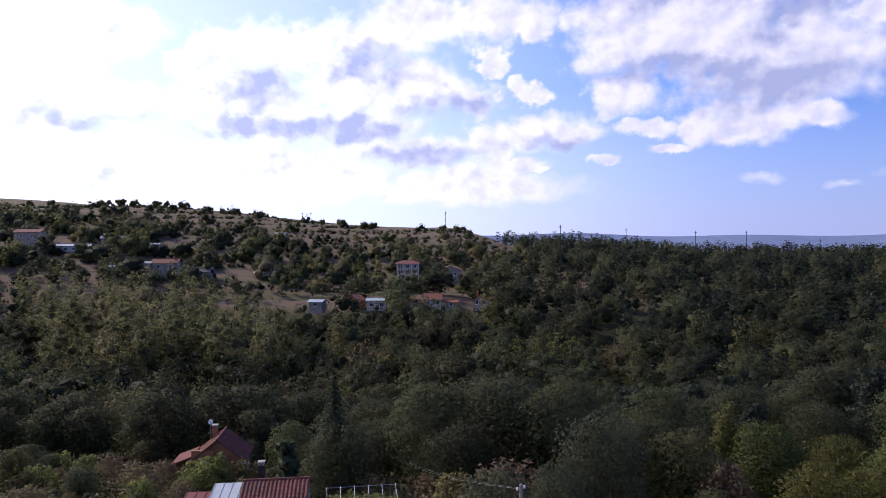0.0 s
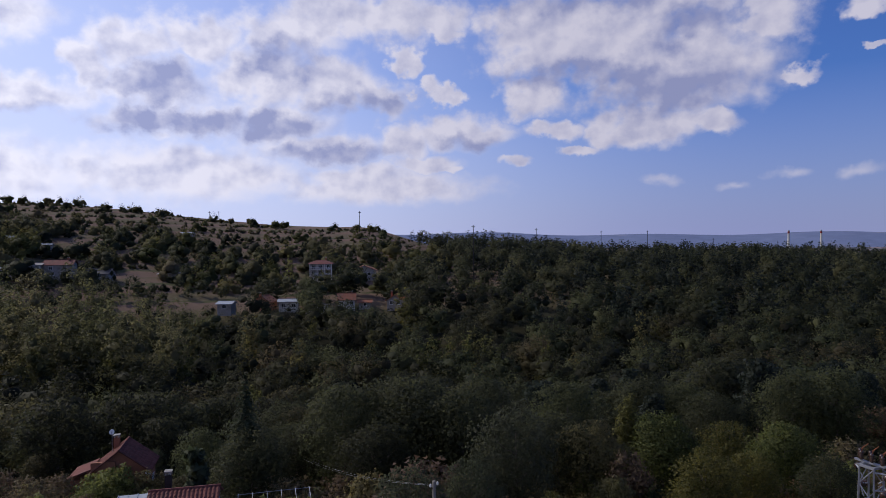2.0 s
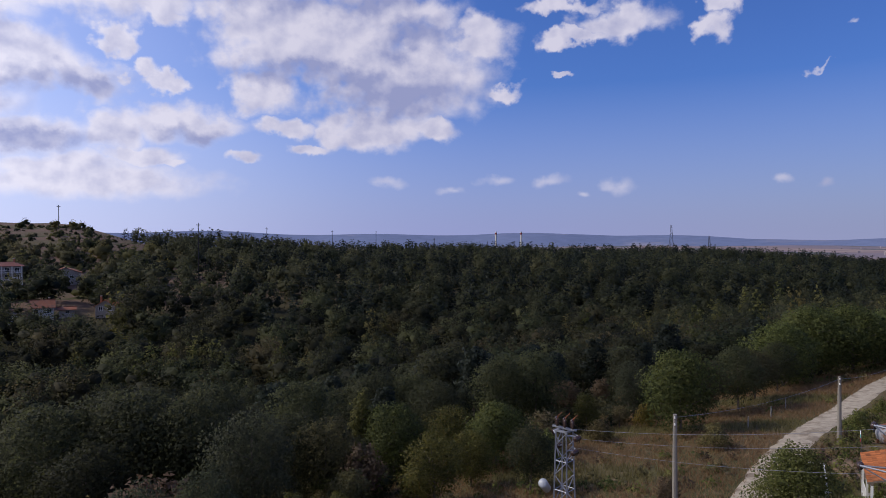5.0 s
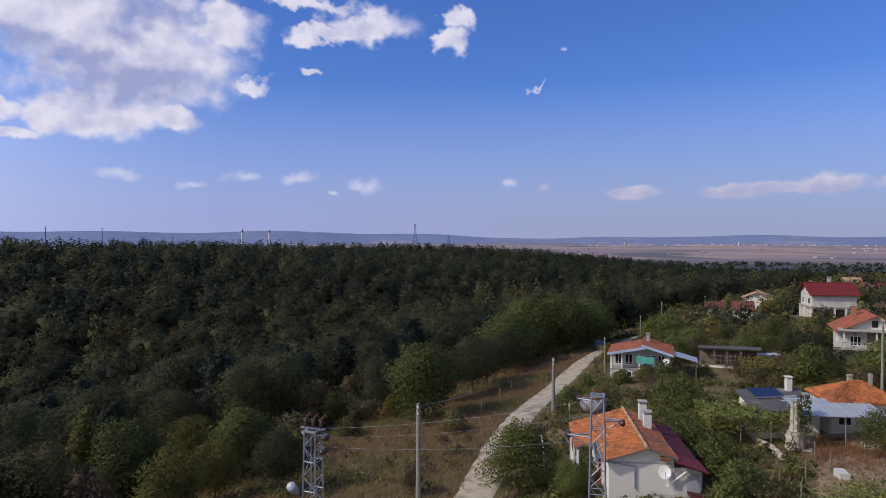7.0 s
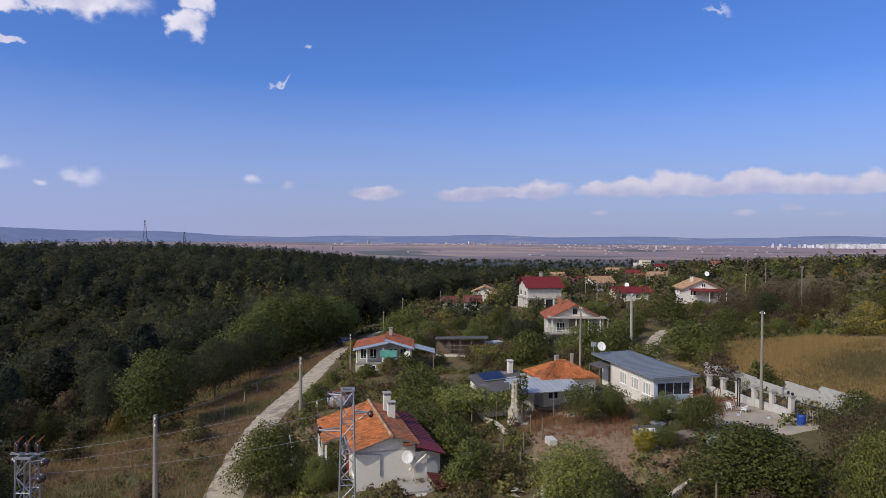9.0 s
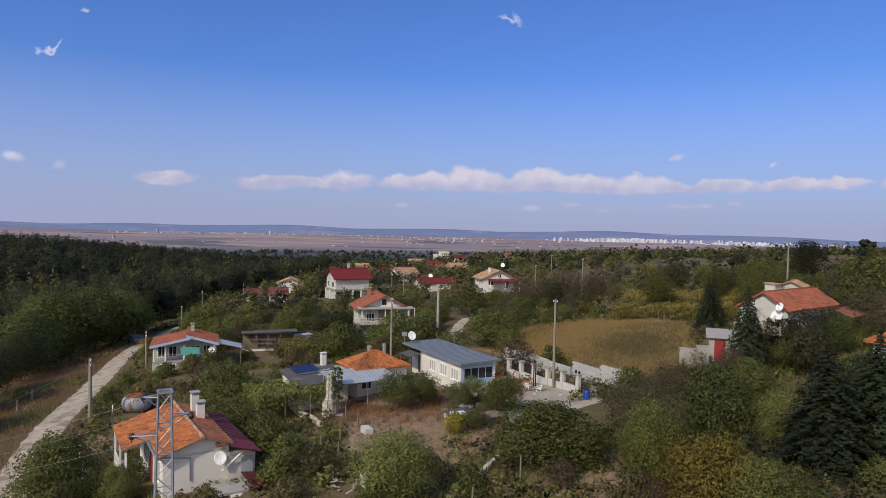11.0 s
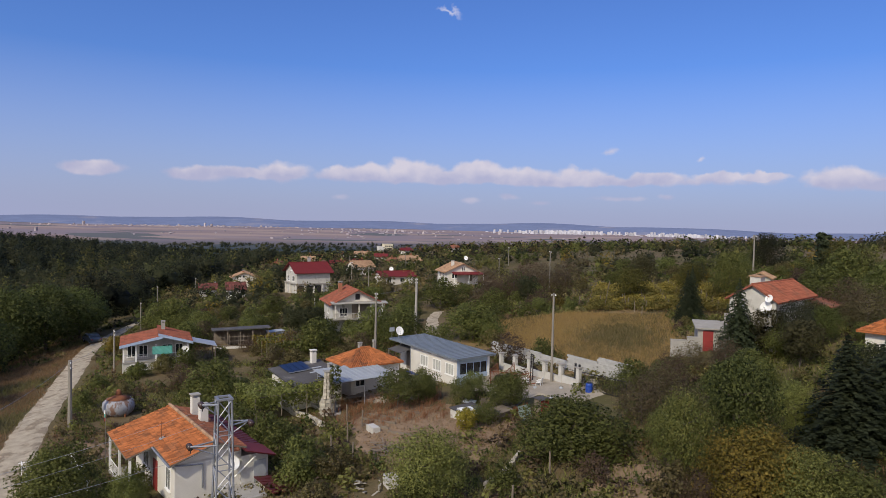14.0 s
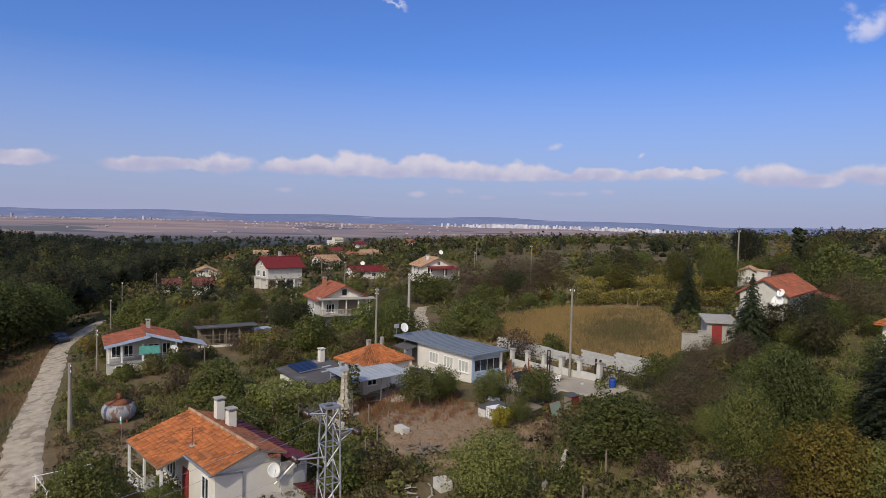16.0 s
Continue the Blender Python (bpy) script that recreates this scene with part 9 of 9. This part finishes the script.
# the trees that stand out most, at their own size
SINGLE = [("willow_near", 53.4, -33.4, 0.5, 0.85), ("shrub", -21.6, 62.0, 1.45, 1.0), ("olive_shrub", -19.8, 62.4, 1.3, 1.0), ("shrub", -23.6, 62.0, 1.25, 1.0), ("shrub", 45.0, 20.1, 0.75, 0.8), ("olive_shrub", 45.4, 26.8, 0.7, 1.0), ("fruit_near", 52.0, -7.2, 0.78, 1.0), ("fruit_near", 55.0, -3.6, 0.62, 1.0), ("plum", 58.4, -0.8, 0.55, 0.7), ("plum_near", 40.8, -8.7, 0.87, 1.55), ("walnut_near", 34.6, -13.3, 0.76, 0.7), ("yellow_near", 29.8, -14.9, 0.85, 1.08), ("plum_near", 26.5, -17.6, 0.6, 1.2), ("olive_shrub", 32.2, -11.6, 0.95, 1.0), ("bare_near", 31.0, -12.4, 0.6, 0.9), ("olive_shrub", 28.2, -17.2, 1.2, 1.1),
          ("spruce", 34.0, -23.2, 0.71, 1.75), ("spruce", 55.6, -29.2, 0.78, 1.12), ("green_near", 36.0, -17.6, 0.8, 0.72), ("plum_near", 44.0, -21.5, 0.8, 1.0), ("bare_near", 55.2, -24.6, 0.75, 1.1), ("bare_near", 53.0, -26.6, 0.8, 1.1), ("lime_tree", 93.4, -34.8, 0.68, 1.5), ("lime_tree", 78.3, -57.5, 0.82, 1.2), ("walnut_near", 79.8, -42.4, 0.95, 0.8), ("oak_near", 99.9, -60.9, 0.64, 0.9), ("cypress", 93.2, -65.6, 1.65, 1.3), ("ash", 107.0, -22.5, 0.5, 1.0), ("bare_near", 118.0, -28.0, 1.7, 1.1), ("bare_near", 123.0, -34.0, 1.6, 1.2), ("bare_near", 115.0, -22.0, 1.5, 1.1), ("bare_near", 128.0, -28.0, 1.8, 1.2), ("bare_near", 126.0, -20.0, 1.6, 1.2), ("walnut_near", 36.8, 1.1, 0.66, 1.1), ("gold_bush", 48.6, -2.9, 1.0, 1.0), ("green_near", 54.5, 43.5, 1.1, 1.0), ("plum_near", 46.0, -24.4, 0.8, 1.0), ("spruce", 73.4, -33.4, 0.64, 1.0),
          ("bare_near", 91.5, 20.6, 0.55, 1.2), ("bare_near", 93.0, 17.6, 0.5, 1.2), ("shrub", 88.4, 23.6, 0.6, 1.3), ("olive_shrub", 89.6, 19.0, 0.7, 1.2), ("bare_near", 82.0, 25.6, 0.6, 1.3), ("plum", 82.0, 28.8, 0.42, 1.2), ("shrub", 79.0, 31.6, 0.5, 1.2)]
for kd, x, y, s, w in SINGLE:
    tree(kd, x, y, s, w, grown=False)

# the shrubs between houses and gardens
rngv = np.random.default_rng(77)


def bush_keep(x, y, c):
    north = y > road_y(x)
    far = np.hypot(x, y)
    dens = np.where(north, np.where(bumps(x, y, 6, 3) > 0.25, 0.26, 0.04), np.where(y < -22, 0.42, np.where(x > 54, 0.75, np.where((y < -9) & (x < 62), 0.28, 0.55))))
    return clear(x, y) & (far < 135) & (far > 24) & (c < dens) & (y < np.where(x > 30, 54 + 0.12 * (x - 30), 52)) & (x > 0.02 * y) & ((y > -75) & (x > 0.15 * np.abs(y)))


vx, vy, vs = scatter(8, 132, -78, 56, 4.3, 33, bush_keep)
kinds_n = ["yellow_shrub", "olive_shrub", "bare_shrub", "shrub", "olive_shrub", "brown_tree"]
kinds_s = ["shrub", "olive_shrub", "olive_shrub", "bare_shrub", "shrub", "fruit", "fruit", "plum", "olive_shrub", "bare_shrub"]
kinds_h = ["bare_shrub", "elm", "fruit", "shrub", "olive_shrub", "yellow_shrub", "shrub", "fruit", "olive_shrub", "plum"]
for x, y, s in zip(vx, vy, vs):
    c = rngv.random()
    if y > road_y(x):
        kd = kinds_n[int(c * len(kinds_n))]
    elif y < -24:
        kd = kinds_h[int(c * len(kinds_h))]
        s *= 0.62 if kd in ("ash", "elm", "yellow_tree") else 1.0
    else:
        kd = kinds_s[int(c * len(kinds_s))]
    if kd == "brown_tree":
        s *= 0.6
    if 30 < x < 56 and y < 12:
        s *= 0.55 if y < -9 else 0.7
    if float(near_line(np.array([x]), np.array([y]), ROADLINE)[0]) < 9 and y < road_y(x):
        s *= 0.62
    if 66 < x < 80 and -36 < y < -25:
        s *= 0.5
    elif x > 74 and y < -50:
        s *= 0.95
    tree(kd, float(x), float(y), float(s) * 0.95)


def valley_bush(x, y, c):
    return (y > 26) & (y < np.where(x < -11, 77, 52)) & (x < 26) & (x > -0.75 * y - 6) & clear(x, y, 1.0) & (near_line(x, y, [(0, 20), (2, 60)]) > 0) & (c < 0.62) & (np.hypot(x, y) > 33)


wx, wy, ws = scatter(-62, 26, 26, 78, 4.0, 35, valley_bush)
kinds_v = ["olive_shrub", "shrub", "bare_shrub", "shrub", "elm", "willow", "olive_shrub"]
for x, y, s in zip(wx, wy, ws):
    kd = kinds_v[int(rngv.random() * len(kinds_v))]
    s *= 0.42 if kd in ("elm", "willow") else 1.0
    tree(kd, float(x), float(y), float(s))

# trees and thickets of the farther village, uncounted
def far_village(x, y, c):
    r = np.hypot(x, y)
    k = (r >= 128) & clear(x, y, 0.95) & (y < 64 + 0.14 * (x - 100)) & (y > -1.05 * x) & (x < 760)
    for hx, hy in FARH:
        k &= ~((np.abs(y - hy) < 6) & (x < hx + 6) & (x > hx - 22))
    open_ = bumps(x, y, 14, 0.9) > np.where(y < -30, -0.1, 0.45)
    return k & (c < np.where(open_, np.where(y < -30, 0.15, 0.25), np.where(y < -30, 0.52, 0.9))) & ((x < 400) | (c < 0.55))


ux, uy, us = scatter(90, 760, -330, 150, 6.0, 41, far_village)
up_ = np.random.default_rng(42).random(len(ux))
T4 = [template(80 + i, 180, 5.4, 5.8, 0.0, 0.26, DOME) for i in range(4)]
T4F = [template(85 + i, 60, 5.4, 5.8, 0.0, 0.42, DOME) for i in range(4)]
for i, (ma, lb, a, b) in enumerate(((GREENDARK, "dark green trees among the far houses", 0, 0.3), (GREENMID, "green garden trees among the far houses", 0.3, 0.62), (OLIVE, "dusty shrubs among the far houses", 0.62, 0.84), (BROWN, "brown autumn thickets among the far houses", 0.84, 0.96), (YELLOW, "yellowing trees among the far houses", 0.96, 1.0))):
    m = (up_ >= a) & (up_ < b)
    for r0, r1, temps in ((0, 240, T4), (240, 2000, T4F)):
        mm = m & (np.hypot(ux, uy) >= r0) & (np.hypot(ux, uy) < r1)
        woods("village_trees", lb, "woods", ux[mm], uy[mm], us[mm] * np.where(ux[mm] > 300, 1.15, 0.85), temps, ma, 90 + i)

# the wooded near edge of the plain
ox, oy, os_ = scatter(780, 2300, -700, 1100, 27, 45, lambda x, y, c: (c < 0.55 + 0.4 * bumps(x, y, 90, 0.3)) & (np.hypot(x, y) > 790) & (np.hypot(x, y) < 2200))
T7 = [template(95 + i, 14, 7.0, 12.0, 0.0, 1.6, DOME) for i in range(4)]
woods("plain_trees", "dark tree belts along the near edge of the plain", "woods", ox, oy, os_ * 1.3, T7, WOODGREEN, 96)

# vines, trellis, rows
def trellis(x, y, turn, l, w, h, n, ma, label, seed):
    t = thing("vine_trellis", on_land(x, y), turn, label, "trellis")
    posts(t, [(-l / 2 + i * l / 3, s * w / 2) for i in range(4) for s in (-1, 1)], -0.4, h, 0.05, WOOD)
    for s in (-1, 0, 1):
        part("rail", Geo().tube((-l / 2, s * w / 2, h), (l / 2, s * w / 2, h), 0.03, None, 5), WOOD, t)
    leaf_mat("vine_leaves", t, -l / 2 - 0.3, l / 2 + 0.3, -w / 2 - 0.3, w / 2 + 0.3, h - 1.6, h + 0.3, n, 0.12, ma, seed)


trellis(60.4, 12.2, -59.7, 7.2, 4.8, 2.4, 6500, GREENLITE, "vine trellis thick with yellow-green leaves", 3)
trellis(56.8, 16.6, 31, 7.0, 2.6, 1.9, 2600, GREENMID, "long vine trellis with green leaves behind the cottage", 4)
def vine_row(a, b, material, seed):
    """A row of low vines on stakes, following the slope."""
    a, b = np.array(a), np.array(b)
    mid, span = (a + b) / 2, np.linalg.norm(b - a)
    turn = math.atan2(*(b - a)[::-1])
    base = ground_at(*mid)
    t = thing("vine_row", (*mid, base), math.degrees(turn), "low row of yellowing vines on stakes beyond the field", "vines", "rows of vines")
    rng = np.random.default_rng(seed)
    n = int(span * 170)
    u, v = rng.uniform(-span / 2, span / 2, n), rng.normal(0, 0.6, n)
    rise_ = lambda u_, v_: land(mid[0] + u_ * math.cos(turn) - v_ * math.sin(turn), mid[1] + u_ * math.sin(turn) + v_ * math.cos(turn)) - base
    h = rng.uniform(0.1, 1.0, n) ** 0.6 * (0.95 + 0.3 * np.sin(u * 1.1 + seed) + 0.15 * np.sin(u * 2.7))
    nr = rng.normal(size=(n, 3)) * 0.5 + np.array([0, 0, 0.8])
    nr /= np.linalg.norm(nr, axis=1)[:, None]
    vs_, fs_ = cards(np.stack([u, v, rise_(u, v) + h], -1), nr, 0.13, rng)
    sn = nr + np.array([0, 0, 1.0])
    part("vine_leaves", np_mesh("vine_leaves", vs_, fs_, material, normals=np.repeat(sn / np.linalg.norm(sn, axis=1)[:, None], 3, 0)), material, t)
    for k in range(int(span / 3.5) + 1):
        q = np.array([-span / 2 + 3.5 * k])
        z = float(rise_(q, np.zeros(1))[0])
        part("stake", Geo().tube((q[0], 0, z - 0.3), (q[0], 0, z + 1.5), 0.04, None, 5), WOOD, t)


VINE = foliage("yellowing vine leaves", (0.200, 0.195, 0.048), (0.320, 0.235, 0.062), pep=0.5)
for k in range(8):
    vine_row((92.8 + 3 * k, -27.9 - 1.3 * k), (72.5 + 1.7 * k, -38.9 - 1.15 * k), VINE, 300 + k)
for i in range(4):
    t = thing("bean_row", on_land(86 + i * 2.6, 12.5 + i * 1.0), -66, "row of staked yellow-green climbing beans", "plants", "rows of staked beans")
    posts(t, [(-5 + k * 1.1, 0) for k in range(10)], -0.4, 2.3, 0.03, WOOD, "stake")
    leaf_mat("bean_leaves", t, -5, 5, -0.5, 0.5, 0.2, 2.0, 1300, 0.14, YELLOW if i % 2 else GREENLITE, 40 + i)

# clods over the kitchen garden
cx_, cy_, _ = scatter(42, 58, -6, 6, 0.32, 26, lambda x, y, c: inside(x, y, [(57, 5.5), (58, 0), (54, -5), (47, -6), (42.5, -2), (44.5, 3.5), (50, 5.2)]) & (c < 0.75))
rngc = np.random.default_rng(27)
cr_ = rngc.uniform(0.04, 0.15, len(cx_))
oct_ = np.array([(1, 0, 0), (0, 1, 0), (-1, 0, 0), (0, -1, 0), (0, 0, 0.8), (0, 0, -0.6)])
cv_ = np.stack([cx_, cy_, land(cx_, cy_) + 0.15], -1)[:, None] + oct_[None] * cr_[:, None, None] * rngc.uniform(0.6, 1.4, (len(cx_), 6, 1))
cf_ = np.array([(0, 1, 4), (1, 2, 4), (2, 3, 4), (3, 0, 4), (1, 0, 5), (2, 1, 5), (3, 2, 5), (0, 3, 5)])
tagged(new("soil_clods", np_mesh("soil_clods", cv_.reshape(-1, 3), (cf_[None] + 6 * np.arange(len(cx_))[:, None, None]).reshape(-1, 3), SOIL)), "dry clods scattered over the dug garden soil", "soil", kind="stuff")

# dry grass of field and slope, and weeds
patch("fallow_field", "fallow field of dry golden grass", "field", FIELD, FALLOW, 0.15)
dx_, dy_, _ = scatter(54, 106, -36, -10, 0.27, 51, lambda x, y, c: inside(x, y, FIELD) & (c < 0.9))
lush = np.exp(-(((dx_ - 70) / 9) ** 2 + ((dy_ + 24.5) / 4.5) ** 2))
green = bumps(dx_, dy_, 5.5, 0.6) * 0.4 + 1.0 * lush + np.random.default_rng(54).random(len(dx_)) > 0.95
stalks("field_grass", "tall dry golden grass of the fallow field", "grass", dx_[~green], dy_[~green], 0.6, STRAW, 52, 9, 0.024, 0.45)
stalks("field_weeds", "greener patches of weeds in the fallow field", "grass", dx_[green], dy_[green], 0.62, OLIVE, 53, 9, 0.026, 0.4)
ex_, ey_, _ = scatter(14, 120, 14, 58, 0.4, 55, lambda x, y, c: (y > road_y(x) + 1.45) & (y < np.where(x > 30, 56 + 0.12 * (x - 30), 56)) & (c < 0.8))
dry = bumps(ex_, ey_, 5, 1.4) > -0.35
BROWNGRASS = foliage("brown slope grass", (0.235, 0.145, 0.072), (0.315, 0.205, 0.105))
stalks("slope_grass", "short brown dry grass on the open slope", "grass", ex_[dry], ey_[dry], 0.46, BROWNGRASS, 56, 7, 0.03, 0.55)
stalks("slope_weeds", "olive weeds on the open slope", "grass", ex_[~dry], ey_[~dry], 0.55, OLIVE, 57, 6, 0.035, 0.45)
hx_, hy_, _ = scatter(24, 105, -60, 40, 0.8, 58, lambda x, y, c: (y < road_y(x) - 1.6) & clear(x, y, 0.62) & (c < 0.75))
wd = bumps(hx_, hy_, 4, 2.4) > 0.2
stalks("yard_weeds", "rank green weeds between the gardens", "grass", hx_[~wd], hy_[~wd], 0.55, GREENLITE, 59, 10, 0.035, 0.5)
stalks("yard_grass", "dry weeds and grass between the gardens", "grass", hx_[wd], hy_[wd], 0.55, BROWNGRASS, 60, 8, 0.03, 0.5)

# fence stakes of garden and field
def stakes(name, label, pts, gap, h, ma, group):
    for (x0, y0), (x1, y1) in zip(pts, pts[1:]):
        n = max(1, int(math.hypot(x1 - x0, y1 - y0) / gap))
        for i in range(n):
            x, y = x0 + (x1 - x0) * i / n, y0 + (y1 - y0) * i / n
            t = thing(name, on_land(x, y), 0, label, "post", group)
            part("shaft", Geo().tube((0, 0, -0.3), (0.04 * math.sin(x * 9), 0.05 * math.cos(y * 7), h), 0.07, 0.055, 6), ma, t)


stakes("garden_stake", "pale leaning stake of the garden fence", [(58, 7.5), (53, 5.0), (47.5, 7.2), (43, 4)], 2.2, 1.5, WOOD, "stakes of the garden fence")
stakes("garden_stake", "pale leaning stake of the garden fence", [(34, -3.2), (38, -6.5), (36.5, -10.5)], 3.0, 1.6, WOOD, "stakes of the garden fence")
stakes("field_post", "weathered post at the field edge", [(98, -12), (104, -24), (92, -33), (76, -30)], 3.6, 1.5, WOOD, "posts round the field")
stakes("slope_post", "short pale post beside the track", [(52, 37), (66, 41), (78, 45)], 6.0, 1.3, CONCRETE, "posts beside the track")
stakes("white_post", "white post of a fence beyond the gardens", [(117.0, 4.6), (118.5, 0.4)], 0.85, 1.7, PLASTER, "white fence posts")
stakes("white_post", "white post of a fence beyond the gardens", [(131.0, 14.5), (133.5, 8.0)], 0.9, 1.6, PLASTER, "white fence posts")
block_wall()

# weeds and low leaves that fill the gardens
wx0, wy0, ws0 = scatter(26, 92, -34, 34, 0.95, 91, lambda x, y, c: (y < road_y(x) - 1.7) & clear(x, y, 0.6) & (c < 0.55 + 0.35 * bumps(x, y, 6, 0.8)) & (x > 0.1 * np.abs(y)) & ~((np.hypot(x - 50.5, y - 0.5) < 4.5)))
wp0 = np.random.default_rng(92).random(len(wx0)) * 0.6 + 0.4 * (bumps(wx0, wy0, 5, 1.2) * 0.5 + 0.5)
T8 = [template(120 + i, 46, 0.75, 1.15, 0.0, 0.075, DOME, 0.8, 0.6) for i in range(5)]
for i, (ma, lb, a, b) in enumerate(((GREENMID, "green garden weeds", 0.0, 0.4), (GREENLITE, "light green garden weeds and vines", 0.4, 0.68), (OLIVE, "dusty garden weeds", 0.68, 0.88), (YELLOW, "yellowing garden weeds", 0.88, 1.01))):
    m = (wp0 >= a) & (wp0 < b)
    woods("garden_weeds", lb, "weeds", wx0[m], wy0[m], ws0[m] * 1.1, T8, ma, 93 + i)

# low undergrowth that covers the ground between shrubs
def under_keep(x, y, c):
    r = np.hypot(x, y)
    south = clear(x, y, 0.62) & (y < road_y(x) - 1.8) & (c < np.where(bumps(x, y, 7, 1.9) > 0.35, 0.35, 0.85))
    north = (y > road_y(x) + 2.2) & (y < 58 + 0.12 * x) & (c < np.where(bumps(x, y, 8, 0.4) > 0.3, 0.35, 0.05))
    return (r < 150) & (r > 22) & (x > 0.1 * np.abs(y)) & (south | north)


qx, qy, qs = scatter(12, 150, -85, 62, 1.45, 61, under_keep)
T5 = [template(100 + i, 80, 1.15, 1.7, 0.0, 0.115, DOME, 0.7, 0.5) for i in range(4)]
T5F = [template(105 + i, 34, 1.15, 1.7, 0.0, 0.19, DOME, 0.7, 0.5) for i in range(4)]
qp = np.random.default_rng(62).random(len(qx)) * 0.7 + 0.3 * (bumps(qx, qy, 9, 2.2) * 0.5 + 0.5)
for i, (ma, lb, a, b) in enumerate(((GREENMID, "low green undergrowth between the shrubs", 0.0, 0.42), (OLIVE, "low dusty undergrowth between the shrubs", 0.42, 0.64), (BROWN, "low withered undergrowth between the shrubs", 0.64, 0.76), (GREENLITE, "low pale green undergrowth between the shrubs", 0.76, 1.01))):
    m = (qp >= a) & (qp < b)
    for r0, r1, temps in ((0, 88, T5), (88, 200, T5F)):
        mm = m & (np.hypot(qx, qy) >= r0) & (np.hypot(qx, qy) < r1)
        woods("undergrowth", lb, "undergrowth", qx[mm], qy[mm], qs[mm], temps, ma, 63 + i)
bx0, by0, bs0 = scatter(-45, 135, 44, 92, 2.5, 67, lambda x, y, c: (y > np.where(x > 24, 50 + 0.10 * (x - 30), 47)) & (c < 0.75) & (x > -0.75 * y - 4) & clear(x, y, 0.7) & ~((np.abs(x + 0.322 * y) < 3.5) & (y > 52) & (y < 70)))
bp0 = np.random.default_rng(68).random(len(bx0))
T6 = [template(110 + i, 100, 2.3, 3.0, 0.0, 0.16, DOME, 0.8, 0.4) for i in range(4)]
for i, (ma, lb, a, b) in enumerate(((WOODGREEN, "green thicket under the trees of the wood edge", 0, 0.45), (GREENDARK, "dark thicket under the trees of the wood edge", 0.45, 0.75), (WOODOLIVE, "olive thicket under the trees of the wood edge", 0.75, 0.92), (BROWN, "brown thicket under the trees of the wood edge", 0.92, 1.0))):
    m = (bp0 >= a) & (bp0 < b)
    woods("wood_thicket", lb, "undergrowth", bx0[m], by0[m], bs0[m], T6, ma, 120 + i)
for p in PAT.values():
    if not p["used"]:
        for o in (*p.children_recursive, p):
            bpy.data.objects.remove(o)
for p in bpy.data.objects:
    if "used" in p:
        del p["used"]
